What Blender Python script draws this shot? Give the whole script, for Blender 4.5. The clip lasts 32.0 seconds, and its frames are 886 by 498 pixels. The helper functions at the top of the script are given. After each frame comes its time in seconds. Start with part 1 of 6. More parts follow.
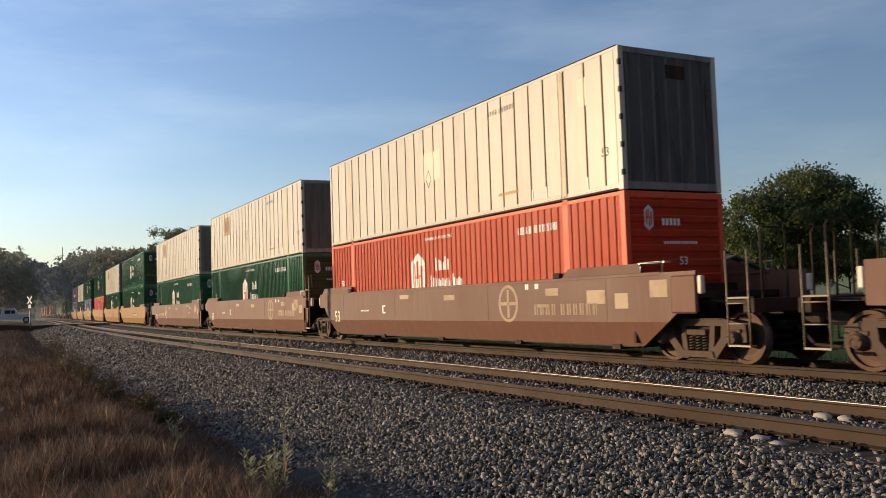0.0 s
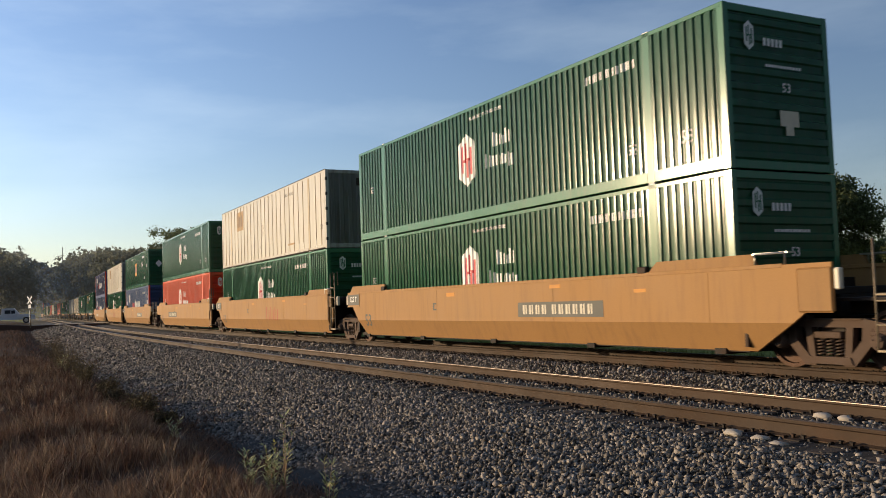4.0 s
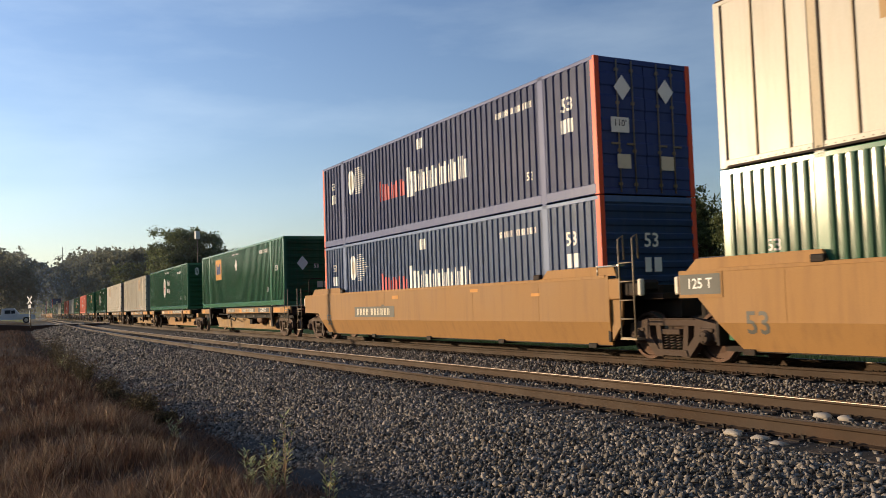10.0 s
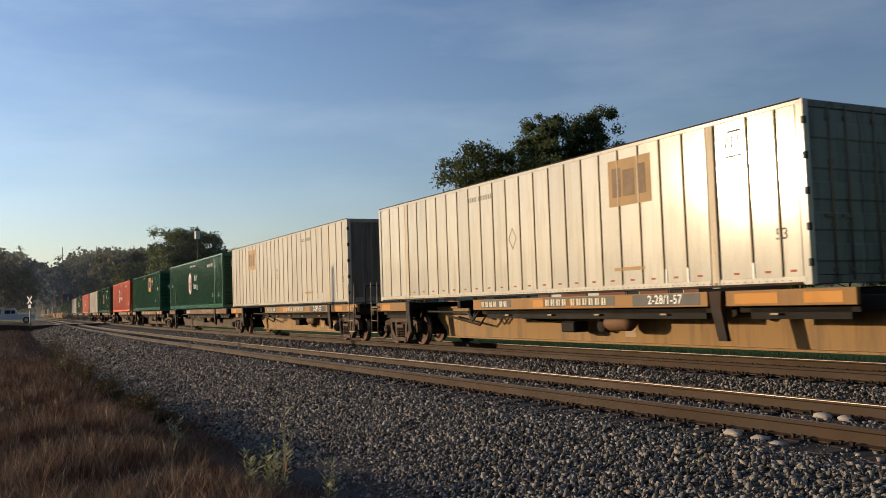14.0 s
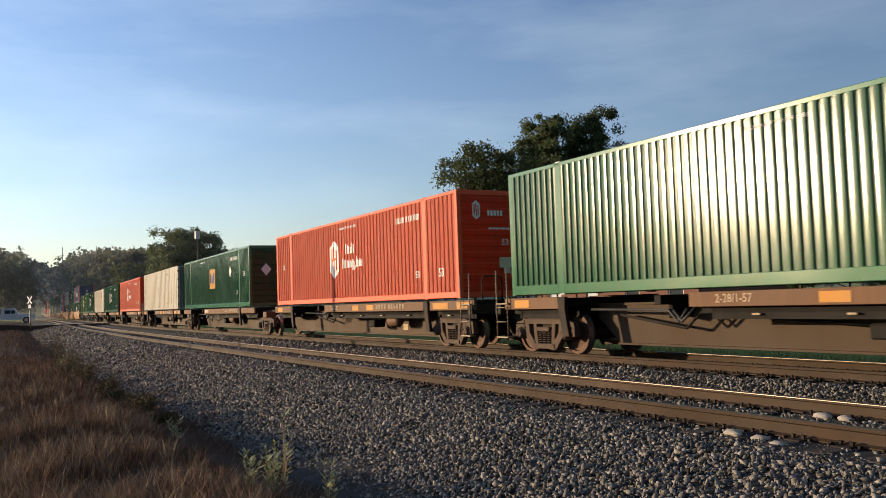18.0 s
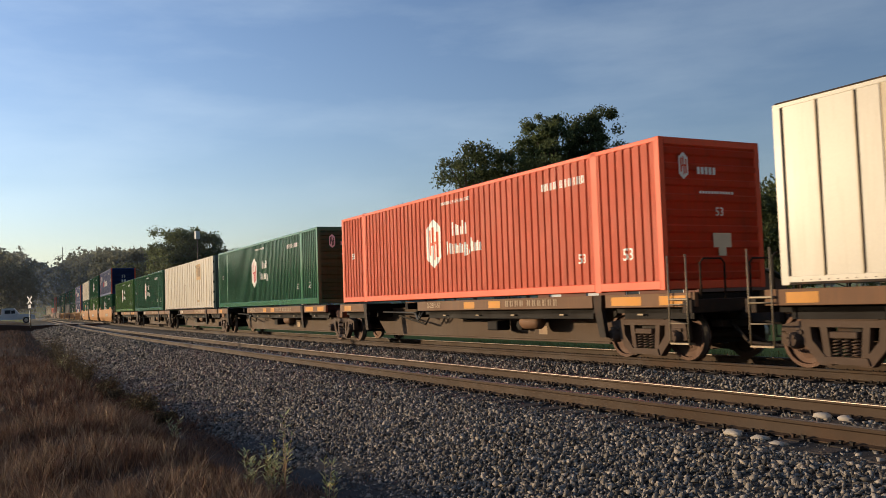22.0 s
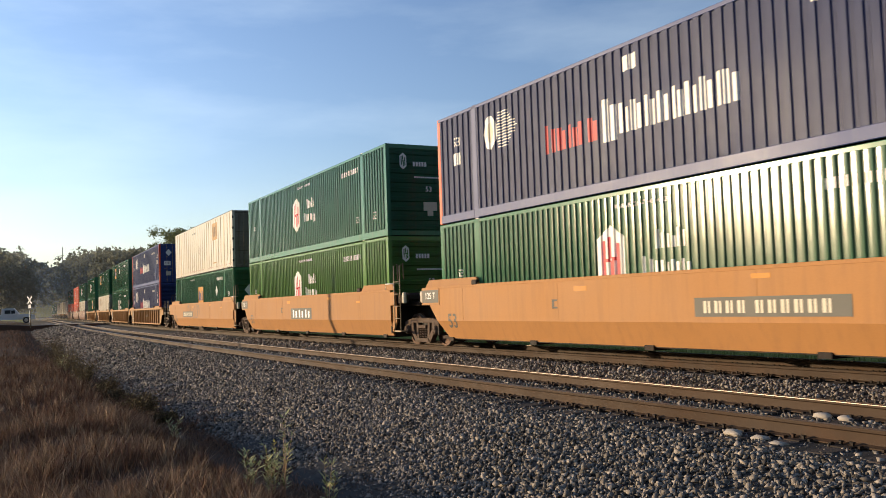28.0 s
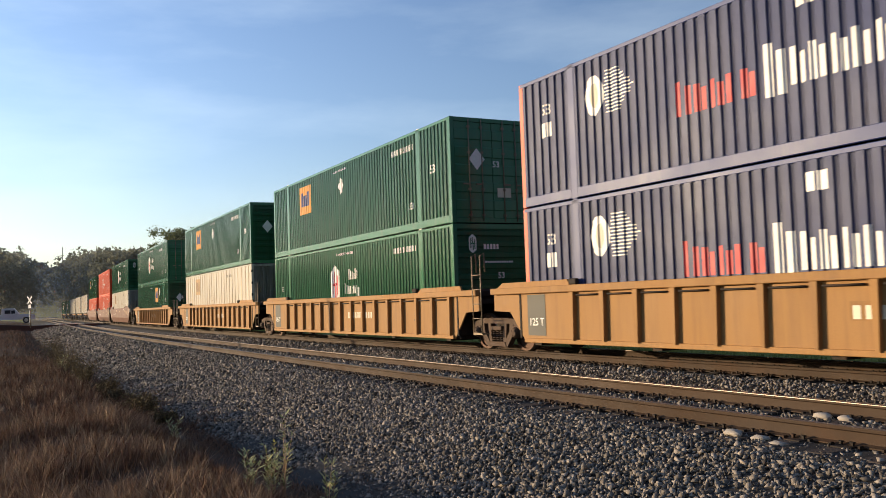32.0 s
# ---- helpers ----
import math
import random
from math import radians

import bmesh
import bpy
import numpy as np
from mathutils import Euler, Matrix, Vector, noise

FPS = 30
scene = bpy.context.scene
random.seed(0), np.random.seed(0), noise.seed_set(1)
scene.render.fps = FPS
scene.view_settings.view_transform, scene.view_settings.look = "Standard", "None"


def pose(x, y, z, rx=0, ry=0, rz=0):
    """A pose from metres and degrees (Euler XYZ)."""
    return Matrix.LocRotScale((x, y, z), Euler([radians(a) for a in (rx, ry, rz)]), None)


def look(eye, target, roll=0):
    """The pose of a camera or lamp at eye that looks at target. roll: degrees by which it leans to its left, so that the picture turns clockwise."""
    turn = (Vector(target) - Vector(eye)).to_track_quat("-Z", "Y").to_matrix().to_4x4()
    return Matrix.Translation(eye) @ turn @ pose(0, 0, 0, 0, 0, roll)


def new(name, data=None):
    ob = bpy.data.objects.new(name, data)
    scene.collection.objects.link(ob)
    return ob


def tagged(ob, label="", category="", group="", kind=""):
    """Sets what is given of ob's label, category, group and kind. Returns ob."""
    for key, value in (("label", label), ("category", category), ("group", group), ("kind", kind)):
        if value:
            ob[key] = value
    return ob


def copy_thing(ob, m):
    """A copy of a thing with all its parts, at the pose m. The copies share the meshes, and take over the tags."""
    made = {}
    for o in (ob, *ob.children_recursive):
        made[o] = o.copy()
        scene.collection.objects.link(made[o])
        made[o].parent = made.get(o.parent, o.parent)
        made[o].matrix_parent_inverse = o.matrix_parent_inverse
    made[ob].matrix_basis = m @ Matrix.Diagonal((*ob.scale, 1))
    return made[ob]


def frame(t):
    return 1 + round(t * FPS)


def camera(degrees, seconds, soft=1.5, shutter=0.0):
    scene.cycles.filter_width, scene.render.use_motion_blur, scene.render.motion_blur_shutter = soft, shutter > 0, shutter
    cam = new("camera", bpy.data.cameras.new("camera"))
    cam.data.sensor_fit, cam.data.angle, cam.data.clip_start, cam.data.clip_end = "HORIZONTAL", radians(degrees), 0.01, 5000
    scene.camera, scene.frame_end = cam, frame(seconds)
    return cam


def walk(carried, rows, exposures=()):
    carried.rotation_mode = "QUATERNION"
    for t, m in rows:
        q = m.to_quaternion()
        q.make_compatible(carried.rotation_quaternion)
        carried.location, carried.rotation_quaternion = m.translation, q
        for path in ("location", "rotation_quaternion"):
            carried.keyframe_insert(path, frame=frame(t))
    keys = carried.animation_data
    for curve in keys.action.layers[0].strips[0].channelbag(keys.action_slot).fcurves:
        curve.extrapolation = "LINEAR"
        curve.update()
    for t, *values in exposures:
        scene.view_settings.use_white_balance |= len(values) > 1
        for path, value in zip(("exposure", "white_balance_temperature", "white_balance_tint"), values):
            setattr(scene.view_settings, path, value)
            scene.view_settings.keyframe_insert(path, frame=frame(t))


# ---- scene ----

# The camera stands on a tripod beside the line: x runs along the track towards the head of the train, y away from the camera.
EYE_Z = 1.2522
YAW, PITCH, ROLL = 0.5040, 0.0595, -0.0335
cam = camera(53.32, 32.0, soft=0.8, shutter=0.08)
EYE = Vector((0.0, 0.0, EYE_Z))
AIM = EYE + Vector((-math.cos(YAW) * math.cos(PITCH), math.sin(YAW) * math.cos(PITCH), math.sin(PITCH))) * 10
walk(cam, [(0.0, look(EYE, AIM, math.degrees(ROLL))), (32.0, look(EYE, AIM, math.degrees(ROLL)))], exposures=[(float(t), ev, 6500, 10) for t, ev in (
    (0, 0.18), (1, 0.02), (2, 0.15), (3, 0.18), (4.5, 0.16), (6, 0.10), (7, 0.24), (8, 0.42), (9, 0.23), (10, 0.22), (11, 0.38), (12, 0.39), (13, 0.34), (14, -0.06), (15.5, 0.12), (17, 0.30), (18, 0.28), (19, 0.28), (20, 0.38), (21, 0.08), (22, 0.08), (23, 0.26), (24, 0.26), (25, -0.06), (26.5, 0.22), (28, 0.44), (29, 0.36), (30, 0.18), (31, 0.31), (32, 0.44))])

# ---- light: a low morning sun, behind and to the left of the camera ----
SUN_EL, SUN_AZ = radians(7.4), radians(47.0)          # azimuth from -x towards -y
SUN_DIR = Vector((-math.cos(SUN_AZ) * math.cos(SUN_EL), -math.sin(SUN_AZ) * math.cos(SUN_EL), math.sin(SUN_EL)))
world = bpy.data.worlds.new("sky")
scene.world = world
world.use_nodes = True
wn = world.node_tree.nodes
sky = wn.new("ShaderNodeTexSky")
sky.sky_type, sky.sun_disc = "NISHITA", False
sky.sun_elevation = SUN_EL
sky.sun_rotation = math.atan2(SUN_DIR.x, SUN_DIR.y)
sky.air_density, sky.dust_density, sky.ozone_density = 1.0, 0.4, 1.8
tint = wn.new("ShaderNodeMix")
tint.data_type, tint.blend_type = "RGBA", "MULTIPLY"
tint.inputs["Factor"].default_value = 1.0
tint.inputs["B"].default_value = (1.02, 1.0, 1.21, 1)
world.node_tree.links.new(sky.outputs[0], tint.inputs["A"])
# thin high cloud, drawn out in streaks
co = wn.new("ShaderNodeTexCoord")
mp = wn.new("ShaderNodeMapping")
mp.inputs["Rotation"].default_value = (0.2, 0.35, 0.4)
mp.inputs["Scale"].default_value = (1.6, 2.2, 9.0)
wisp = wn.new("ShaderNodeTexNoise")
wisp.inputs["Scale"].default_value, wisp.inputs["Detail"].default_value, wisp.inputs["Roughness"].default_value = 1.4, 9, 0.55
fade = wn.new("ShaderNodeMapRange")
fade.inputs["From Min"].default_value, fade.inputs["From Max"].default_value, fade.inputs["To Max"].default_value = 0.46, 0.78, 0.22
cloud = wn.new("ShaderNodeMix")
cloud.data_type = "RGBA"
cloud.inputs["B"].default_value = (4.6, 5.4, 6.0, 1)
wl = world.node_tree.links
# hand-set brightness gradient on the sky: lighter towards the sun, darker away
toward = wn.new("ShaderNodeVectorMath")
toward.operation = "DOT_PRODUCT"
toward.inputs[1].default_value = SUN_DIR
sun_gain = wn.new("ShaderNodeMath")
sun_gain.operation = "MULTIPLY_ADD"
sun_gain.inputs[1].default_value, sun_gain.inputs[2].default_value = 0.62, 0.905
sky_scale = wn.new("ShaderNodeVectorMath")
sky_scale.operation = "SCALE"
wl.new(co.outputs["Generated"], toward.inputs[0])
wl.new(toward.outputs["Value"], sun_gain.inputs[0])
wl.new(sun_gain.outputs[0], sky_scale.inputs["Scale"])
wl.new(co.outputs["Generated"], mp.inputs["Vector"])
wl.new(mp.outputs[0], wisp.inputs["Vector"])
wl.new(wisp.outputs["Fac"], fade.inputs["Value"])
wl.new(fade.outputs[0], cloud.inputs["Factor"])
wl.new(tint.outputs["Result"], cloud.inputs["A"])
wl.new(cloud.outputs["Result"], sky_scale.inputs[0])
wl.new(sky_scale.outputs[0], wn["Background"].inputs[0])
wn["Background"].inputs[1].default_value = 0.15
sun_data = bpy.data.lights.new("sun", "SUN")
sun_data.energy, sun_data.angle, sun_data.color = 4.85, radians(0.6), (1.0, 0.76, 0.47)
sun = new("sun", sun_data)
sun.matrix_world = look(SUN_DIR * 60, (0, 0, 0))

# ---- the line ----
TRAIN_Y, NEAR_Y = 12.6585, 7.8572       # centres of the two tracks abreast of the camera
GAUGE = 0.753                           # half the distance between the rail heads
BEND_END = -200.0


def bend(x):
    """The line's sideways offset at x: a curve fitted to the camera's view of straight track."""
    u = max(0.0, -x) / 100
    if x < BEND_END:
        v = -BEND_END / 100
        slope = (2 * 4.4844 * v - 3 * 1.0665 * v * v)
        # swings on past 420 m so that the wood closes the gap in view
        return 4.4844 * v * v - 1.0665 * v ** 3 + slope * (u - v) + 5.0 * max(0.0, u - 4.2) ** 2
    return 4.4844 * u * u - 1.0665 * u ** 3


def on_line(x, y, z=0.0):
    return Vector((x, y + bend(x), z))


def line_pose(x, y, half):
    """The pose of a thing that rides the line with its middle at x."""
    a, b = on_line(x - half, y), on_line(x + half, y)
    d = b - a
    m = (a + b) / 2
    return pose(m.x, m.y, 0, 0, 0, math.degrees(math.atan2(d.y, d.x)))


def travelled(t):
    return 16.2705 * t + 0.006080 * t * t / 2 + 0.000307 * t ** 3 / 6


# ---- materials ----
def material(name, colour, rough=0.6, metal=0.0, spread=0.15, grain=40.0, blotch=1.2, bump=0.15, dirt=None, dirt_amount=0.35, streak=False, island=False, spec=0.25, coat=0.0):
    """A painted, stained or raw surface: colour varied at two scales, dirt in blotches or runs, and fine relief."""
    m = bpy.data.materials.new(name)
    m.use_nodes = True
    n, l = m.node_tree.nodes, m.node_tree.links
    b = n["Principled BSDF"]
    b.inputs["Metallic"].default_value = metal
    b.inputs["Specular IOR Level"].default_value = spec
    b.inputs["Coat Weight"].default_value, b.inputs["Coat Roughness"].default_value = coat, 0.13
    co = n.new("ShaderNodeTexCoord")
    info = n.new("ShaderNodeObjectInfo")
    add = n.new("ShaderNodeVectorMath")
    add.operation = "MULTIPLY_ADD"
    one = n.new("ShaderNodeCombineXYZ")
    for i in range(3):
        l.new(info.outputs["Random"], one.inputs[i])
    l.new(one.outputs[0], add.inputs[0])
    add.inputs[1].default_value = (37.0, 19.0, 11.0)
    l.new(co.outputs["Object"], add.inputs[2])
    big, fine = n.new("ShaderNodeTexNoise"), n.new("ShaderNodeTexNoise")
    big.inputs["Scale"].default_value, big.inputs["Detail"].default_value = blotch, 6
    fine.inputs["Scale"].default_value, fine.inputs["Detail"].default_value = grain, 3
    l.new(add.outputs[0], big.inputs["Vector"])
    l.new(add.outputs[0], fine.inputs["Vector"])
    mix = n.new("ShaderNodeMix")
    mix.data_type = "RGBA"
    mix.inputs["A"].default_value = (*[c * (1 - spread) for c in colour], 1)
    mix.inputs["B"].default_value = (*[min(1, c * (1 + spread)) for c in colour], 1)
    src = fine.outputs["Fac"]
    if island:
        src = n.new("ShaderNodeNewGeometry").outputs["Random Per Island"]
    half = n.new("ShaderNodeMath")
    half.operation = "MULTIPLY_ADD"
    half.inputs[1].default_value = 0.9 if island else 0.55
    l.new(src, half.inputs[0])
    sub = n.new("ShaderNodeMath")
    sub.operation = "MULTIPLY"
    sub.inputs[1].default_value = 0.1 if island else 0.45
    l.new(big.outputs["Fac"], sub.inputs[0])
    l.new(sub.outputs[0], half.inputs[2])
    piece = n.new("ShaderNodeMath")
    piece.operation = "MULTIPLY_ADD"
    piece.inputs[1].default_value = 0.5
    l.new(info.outputs["Random"], piece.inputs[0])
    low = n.new("ShaderNodeMath")
    low.operation = "SUBTRACT"
    low.inputs[1].default_value = 0.25
    l.new(half.outputs[0], low.inputs[0])
    l.new(low.outputs[0], piece.inputs[2])
    l.new(piece.outputs[0], mix.inputs["Factor"])
    out = mix.outputs["Result"]
    if dirt is not None:
        run = n.new("ShaderNodeTexNoise")
        run.inputs["Scale"].default_value, run.inputs["Detail"].default_value = 1.0, 8
        run.inputs["Roughness"].default_value = 0.65
        mp = n.new("ShaderNodeMapping")
        mp.inputs["Scale"].default_value = (5.0, 5.0, 0.5) if streak else (1.5, 1.5, 1.5)
        l.new(add.outputs[0], mp.inputs["Vector"])
        l.new(mp.outputs[0], run.inputs["Vector"])
        ramp = n.new("ShaderNodeValToRGB")
        ramp.color_ramp.elements[0].position, ramp.color_ramp.elements[1].position = 0.48, 0.78
        ramp.color_ramp.elements[1].color = (dirt_amount,) * 3 + (1,)
        ramp.color_ramp.elements[0].color = (0, 0, 0, 1)
        l.new(run.outputs["Fac"], ramp.inputs[0])
        dm = n.new("ShaderNodeMix")
        dm.data_type = "RGBA"
        dm.inputs["B"].default_value = (*dirt, 1)
        l.new(out, dm.inputs["A"])
        l.new(ramp.outputs[0], dm.inputs["Factor"])
        out = dm.outputs["Result"]
    l.new(out, b.inputs["Base Color"])
    rr = n.new("ShaderNodeMapRange")
    rr.inputs["To Min"].default_value, rr.inputs["To Max"].default_value = max(0.04, rough * 0.78), min(1, rough * 1.25)
    l.new(big.outputs["Fac"], rr.inputs["Value"])
    l.new(rr.outputs[0], b.inputs["Roughness"])
    if bump:
        bp = n.new("ShaderNodeBump")
        bp.inputs["Strength"].default_value, bp.inputs["Distance"].default_value = bump, 0.01
        l.new(fine.outputs["Fac"], bp.inputs["Height"])
        l.new(bp.outputs[0], b.inputs["Normal"])
    return m


GRIME = (0.10, 0.075, 0.05)
RUST = (0.16, 0.07, 0.03)
M = {
    "green": material("green container paint", (0.040, 0.148, 0.074), 0.15, 0, 0.14, 60, 0.8, 0.03, (0.13, 0.125, 0.085), 0.34, True, spec=0.39),
    "light_green": material("yellow-green container paint", (0.095, 0.200, 0.050), 0.16, 0, 0.14, 60, 0.8, 0.03, (0.13, 0.125, 0.085), 0.34, True, spec=0.39),
    "orange": material("orange container paint", (0.74, 0.100, 0.038), 0.50, 0, 0.12, 60, 0.8, 0.05, GRIME, 0.25, True),
    "navy": material("navy container paint", (0.026, 0.046, 0.155), 0.42, 0, 0.14, 60, 0.8, 0.05, (0.12, 0.14, 0.20), 0.22, True, spec=0.2),
    "slate": material("faded slate blue container paint", (0.058, 0.112, 0.245), 0.42, 0, 0.14, 60, 0.8, 0.05, (0.16, 0.19, 0.26), 0.30, True),
    "red": material("red post paint", (0.70, 0.085, 0.03), 0.45, 0, 0.12, 60, 0.8, 0.05, GRIME, 0.3, True),
    "cream": material("off-white container sheet", (0.545, 0.497, 0.41), 0.30, 0, 0.10, 30, 0.9, 0.03, (0.34, 0.26, 0.17), 0.36, True, spec=0.12),
    "cream_gloss": material("glossy off-white container sheet", (0.58, 0.545, 0.455), 0.12, 0, 0.17, 30, 0.9, 0.02, (0.30, 0.21, 0.12), 0.45, True, spec=0.30),
    "cream_post": material("stained container post", (0.55, 0.45, 0.31), 0.6, 0, 0.25, 30, 3.0, 0.1, RUST, 0.6, True),
    "seam": material("rusty container seam", (0.030, 0.020, 0.014), 0.8, 0, 0.3, 40, 3.0, 0.1, RUST, 0.5, True),
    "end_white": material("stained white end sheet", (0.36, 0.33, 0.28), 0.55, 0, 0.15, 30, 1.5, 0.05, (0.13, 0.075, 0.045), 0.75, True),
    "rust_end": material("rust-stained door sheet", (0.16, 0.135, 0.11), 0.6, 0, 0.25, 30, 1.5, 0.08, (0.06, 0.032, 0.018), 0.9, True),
    # grimy white, its base darkened further because the ends lie in shade
    "grey_white": material("grimy shade-darkened white sheet", (0.22, 0.215, 0.20), 0.55, 0, 0.22, 30, 1.5, 0.05, (0.045, 0.036, 0.03), 0.85, True),
    "dark_seam": material("dark container seam", (0.05, 0.05, 0.05), 0.7, 0, 0.2, 40, 2, 0.1),
    "brown_car": material("mineral red car paint", (0.128, 0.053, 0.031), 0.58, 0, 0.18, 50, 0.9, 0.08, (0.20, 0.12, 0.08), 0.40, True),
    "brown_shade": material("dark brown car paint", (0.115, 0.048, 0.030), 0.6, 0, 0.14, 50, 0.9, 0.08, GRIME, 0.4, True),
    "yellow_car": material("faded yellow car paint", (0.305, 0.160, 0.055), 0.6, 0, 0.20, 50, 0.8, 0.08, (0.15, 0.085, 0.042), 0.5, True, spec=0.15),
    "orange_car": material("faded orange car paint", (0.335, 0.160, 0.055), 0.6, 0, 0.18, 50, 0.8, 0.08, (0.19, 0.10, 0.05), 0.45, True, spec=0.15),
    "dusty_car": material("dust-browned car paint", (0.075, 0.046, 0.028), 0.75, 0, 0.22, 50, 0.9, 0.1, (0.05, 0.034, 0.022), 0.6, True),
    "spine_yellow": material("dirty yellow car paint", (0.27, 0.150, 0.048), 0.65, 0, 0.25, 50, 0.7, 0.1, (0.08, 0.048, 0.028), 0.9, True),
    "spine_rust": material("rust-brown car paint", (0.140, 0.072, 0.037), 0.7, 0, 0.22, 50, 0.8, 0.1, (0.22, 0.10, 0.038), 0.6, True),
    # near-black, so that the underframe looks shaded even where the sun strikes
    "under": material("shade-black underframe", (0.014, 0.011, 0.009), 0.85, 0, 0.3, 50, 2, 0.1),
    "faded": material("faded marking paint", (0.40, 0.29, 0.19), 0.7, 0, 0.3, 60, 4, 0.05, (0.175, 0.092, 0.058), 0.8),
    "reflector": material("amber reflector strip", (0.50, 0.20, 0.014), 0.55, 0, 0.15, 80, 2, 0.03, GRIME, 0.4),
    "pale": material("pale data plate", (0.62, 0.55, 0.42), 0.5, 0, 0.15, 80, 4, 0.03, GRIME, 0.3),
    "faded_red": material("faded red spray paint", (0.34, 0.085, 0.05), 0.7, 0, 0.25, 40, 3, 0.05, (0.33, 0.185, 0.055), 0.6),
    "white": material("white marking paint", (0.78, 0.76, 0.70), 0.5, 0, 0.08, 80, 4, 0.03, GRIME, 0.25),
    "logo_red": material("red marking paint", (0.50, 0.045, 0.05), 0.5, 0, 0.1, 80, 4, 0.03),
    "logo_orange": material("orange marking paint", (0.66, 0.31, 0.045), 0.5, 0, 0.15, 80, 4, 0.03, GRIME, 0.35),
    "logo_tan": material("scraped adhesive patch", (0.42, 0.27, 0.13), 0.7, 0, 0.25, 60, 5, 0.08, (0.22, 0.15, 0.09), 0.5),
    "logo_brown": material("faded brown lettering", (0.20, 0.135, 0.085), 0.7, 0, 0.25, 60, 5, 0.08, (0.36, 0.25, 0.14), 0.6),
    "black": material("black marking paint", (0.03, 0.03, 0.032), 0.5, 0, 0.2, 80, 4, 0.03),
    "grey_panel": material("grey stencil panel", (0.10, 0.095, 0.08), 0.6, 0, 0.2, 60, 4, 0.05),
    "steel": material("dark running-gear steel", (0.022, 0.016, 0.012), 0.75, 0.1, 0.3, 60, 6, 0.2, RUST, 0.4),
    "truck": material("dust-coated cast steel", (0.085, 0.054, 0.037), 0.8, 0.1, 0.25, 70, 5, 0.2, (0.05, 0.04, 0.03), 0.5),
    "wheel": material("rusty wheel steel", (0.085, 0.046, 0.030), 0.65, 0.4, 0.25, 60, 5, 0.15, (0.04, 0.03, 0.025), 0.5),
    "bright_steel": material("worn bare steel", (0.42, 0.39, 0.34), 0.35, 0.9, 0.15, 60, 5, 0.08),
    "galv": material("pale handrail steel", (0.22, 0.175, 0.12), 0.55, 0.3, 0.2, 60, 5, 0.1, RUST, 0.35),
    "rail_side": material("rusty rail steel", (0.046, 0.027, 0.015), 0.75, 0.1, 0.25, 50, 1.2, 0.15, (0.085, 0.042, 0.02), 0.5),
    "rail_top": material("worn rail head", (0.19, 0.155, 0.13), 0.46, 0.75, 0.12, 60, 1.5, 0.05),
    "tie": material("weathered timber tie", (0.060, 0.045, 0.035), 0.9, 0, 0.35, 45, 4, 0.5),
    "stone": material("grey granite ballast", (0.160, 0.138, 0.115), 0.85, 0, 0.95, 90, 0.5, 0.3, island=True),
    # far darker than its stones: shade between them put into the bed's colour
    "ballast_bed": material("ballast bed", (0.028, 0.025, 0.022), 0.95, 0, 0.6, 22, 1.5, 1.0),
    "pale_stone": material("pale limestone lump", (0.36, 0.315, 0.26), 0.8, 0, 0.15, 40, 6, 0.3),
}

# ---- building helpers ----
def mesh_of(bm, name, mats, smooth=False):
    me = bpy.data.meshes.new(name)
    bm.normal_update()
    bm.to_mesh(me)
    bm.free()
    for m in (mats if isinstance(mats, (list, tuple)) else [mats]):
        me.materials.append(m)
    if smooth:
        me.shade_smooth()
    return me


SMALL = ("serial_marking", "stencil_marking", "wave_mark", "rivet_row", "end_stencil", "touch_up_patch", "foliage", "warning_text", "car_text")


def part(name, bm, mat, parent, label="", at=None, smooth=False):
    """One mesh object under a thing or a part; bm may be a bmesh or a mesh to share."""
    me = mesh_of(bm, name, mat, smooth) if isinstance(bm, bmesh.types.BMesh) else bm
    ob = new(name, me)
    ob.parent = parent
    if at is not None:
        ob.matrix_basis = at
    if label:
        tagged(ob, label)
    if name in SMALL:
        tagged(ob, kind="stuff")
    return ob


def box(bm, x0, x1, y0, y1, z0, z1, bev=0.0, mi=0):
    vs = [bm.verts.new(c) for c in ((x0, y0, z0), (x1, y0, z0), (x1, y1, z0), (x0, y1, z0), (x0, y0, z1), (x1, y0, z1), (x1, y1, z1), (x0, y1, z1))]
    fs = [bm.faces.new([vs[i] for i in f]) for f in ((3, 2, 1, 0), (4, 5, 6, 7), (0, 1, 5, 4), (1, 2, 6, 5), (2, 3, 7, 6), (3, 0, 4, 7))]
    for f in fs:
        f.material_index = mi
    if bev:
        es = {e for f in fs for e in f.edges}
        r = bmesh.ops.bevel(bm, geom=list(es), offset=bev, segments=1, profile=0.5, affect="EDGES")
        for f in r["faces"]:
            f.material_index = mi
    return fs


def boxes(*specs, bev=0.0):
    bm = bmesh.new()
    for s in specs:
        box(bm, *s, bev=bev)
    return bm


def prism(bm, poly, y0, y1, mi=0):
    """A plate in the xz plane with the outline poly, from y0 to y1."""
    a = [bm.verts.new((x, y0, z)) for x, z in poly]
    b = [bm.verts.new((x, y1, z)) for x, z in poly]
    fs = [bm.faces.new(a), bm.faces.new(b[::-1])]
    for i in range(len(poly)):
        j = (i + 1) % len(poly)
        fs.append(bm.faces.new((a[j], a[i], b[i], b[j])))
    for f in fs:
        f.material_index = mi
    bmesh.ops.recalc_face_normals(bm, faces=fs)
    return fs


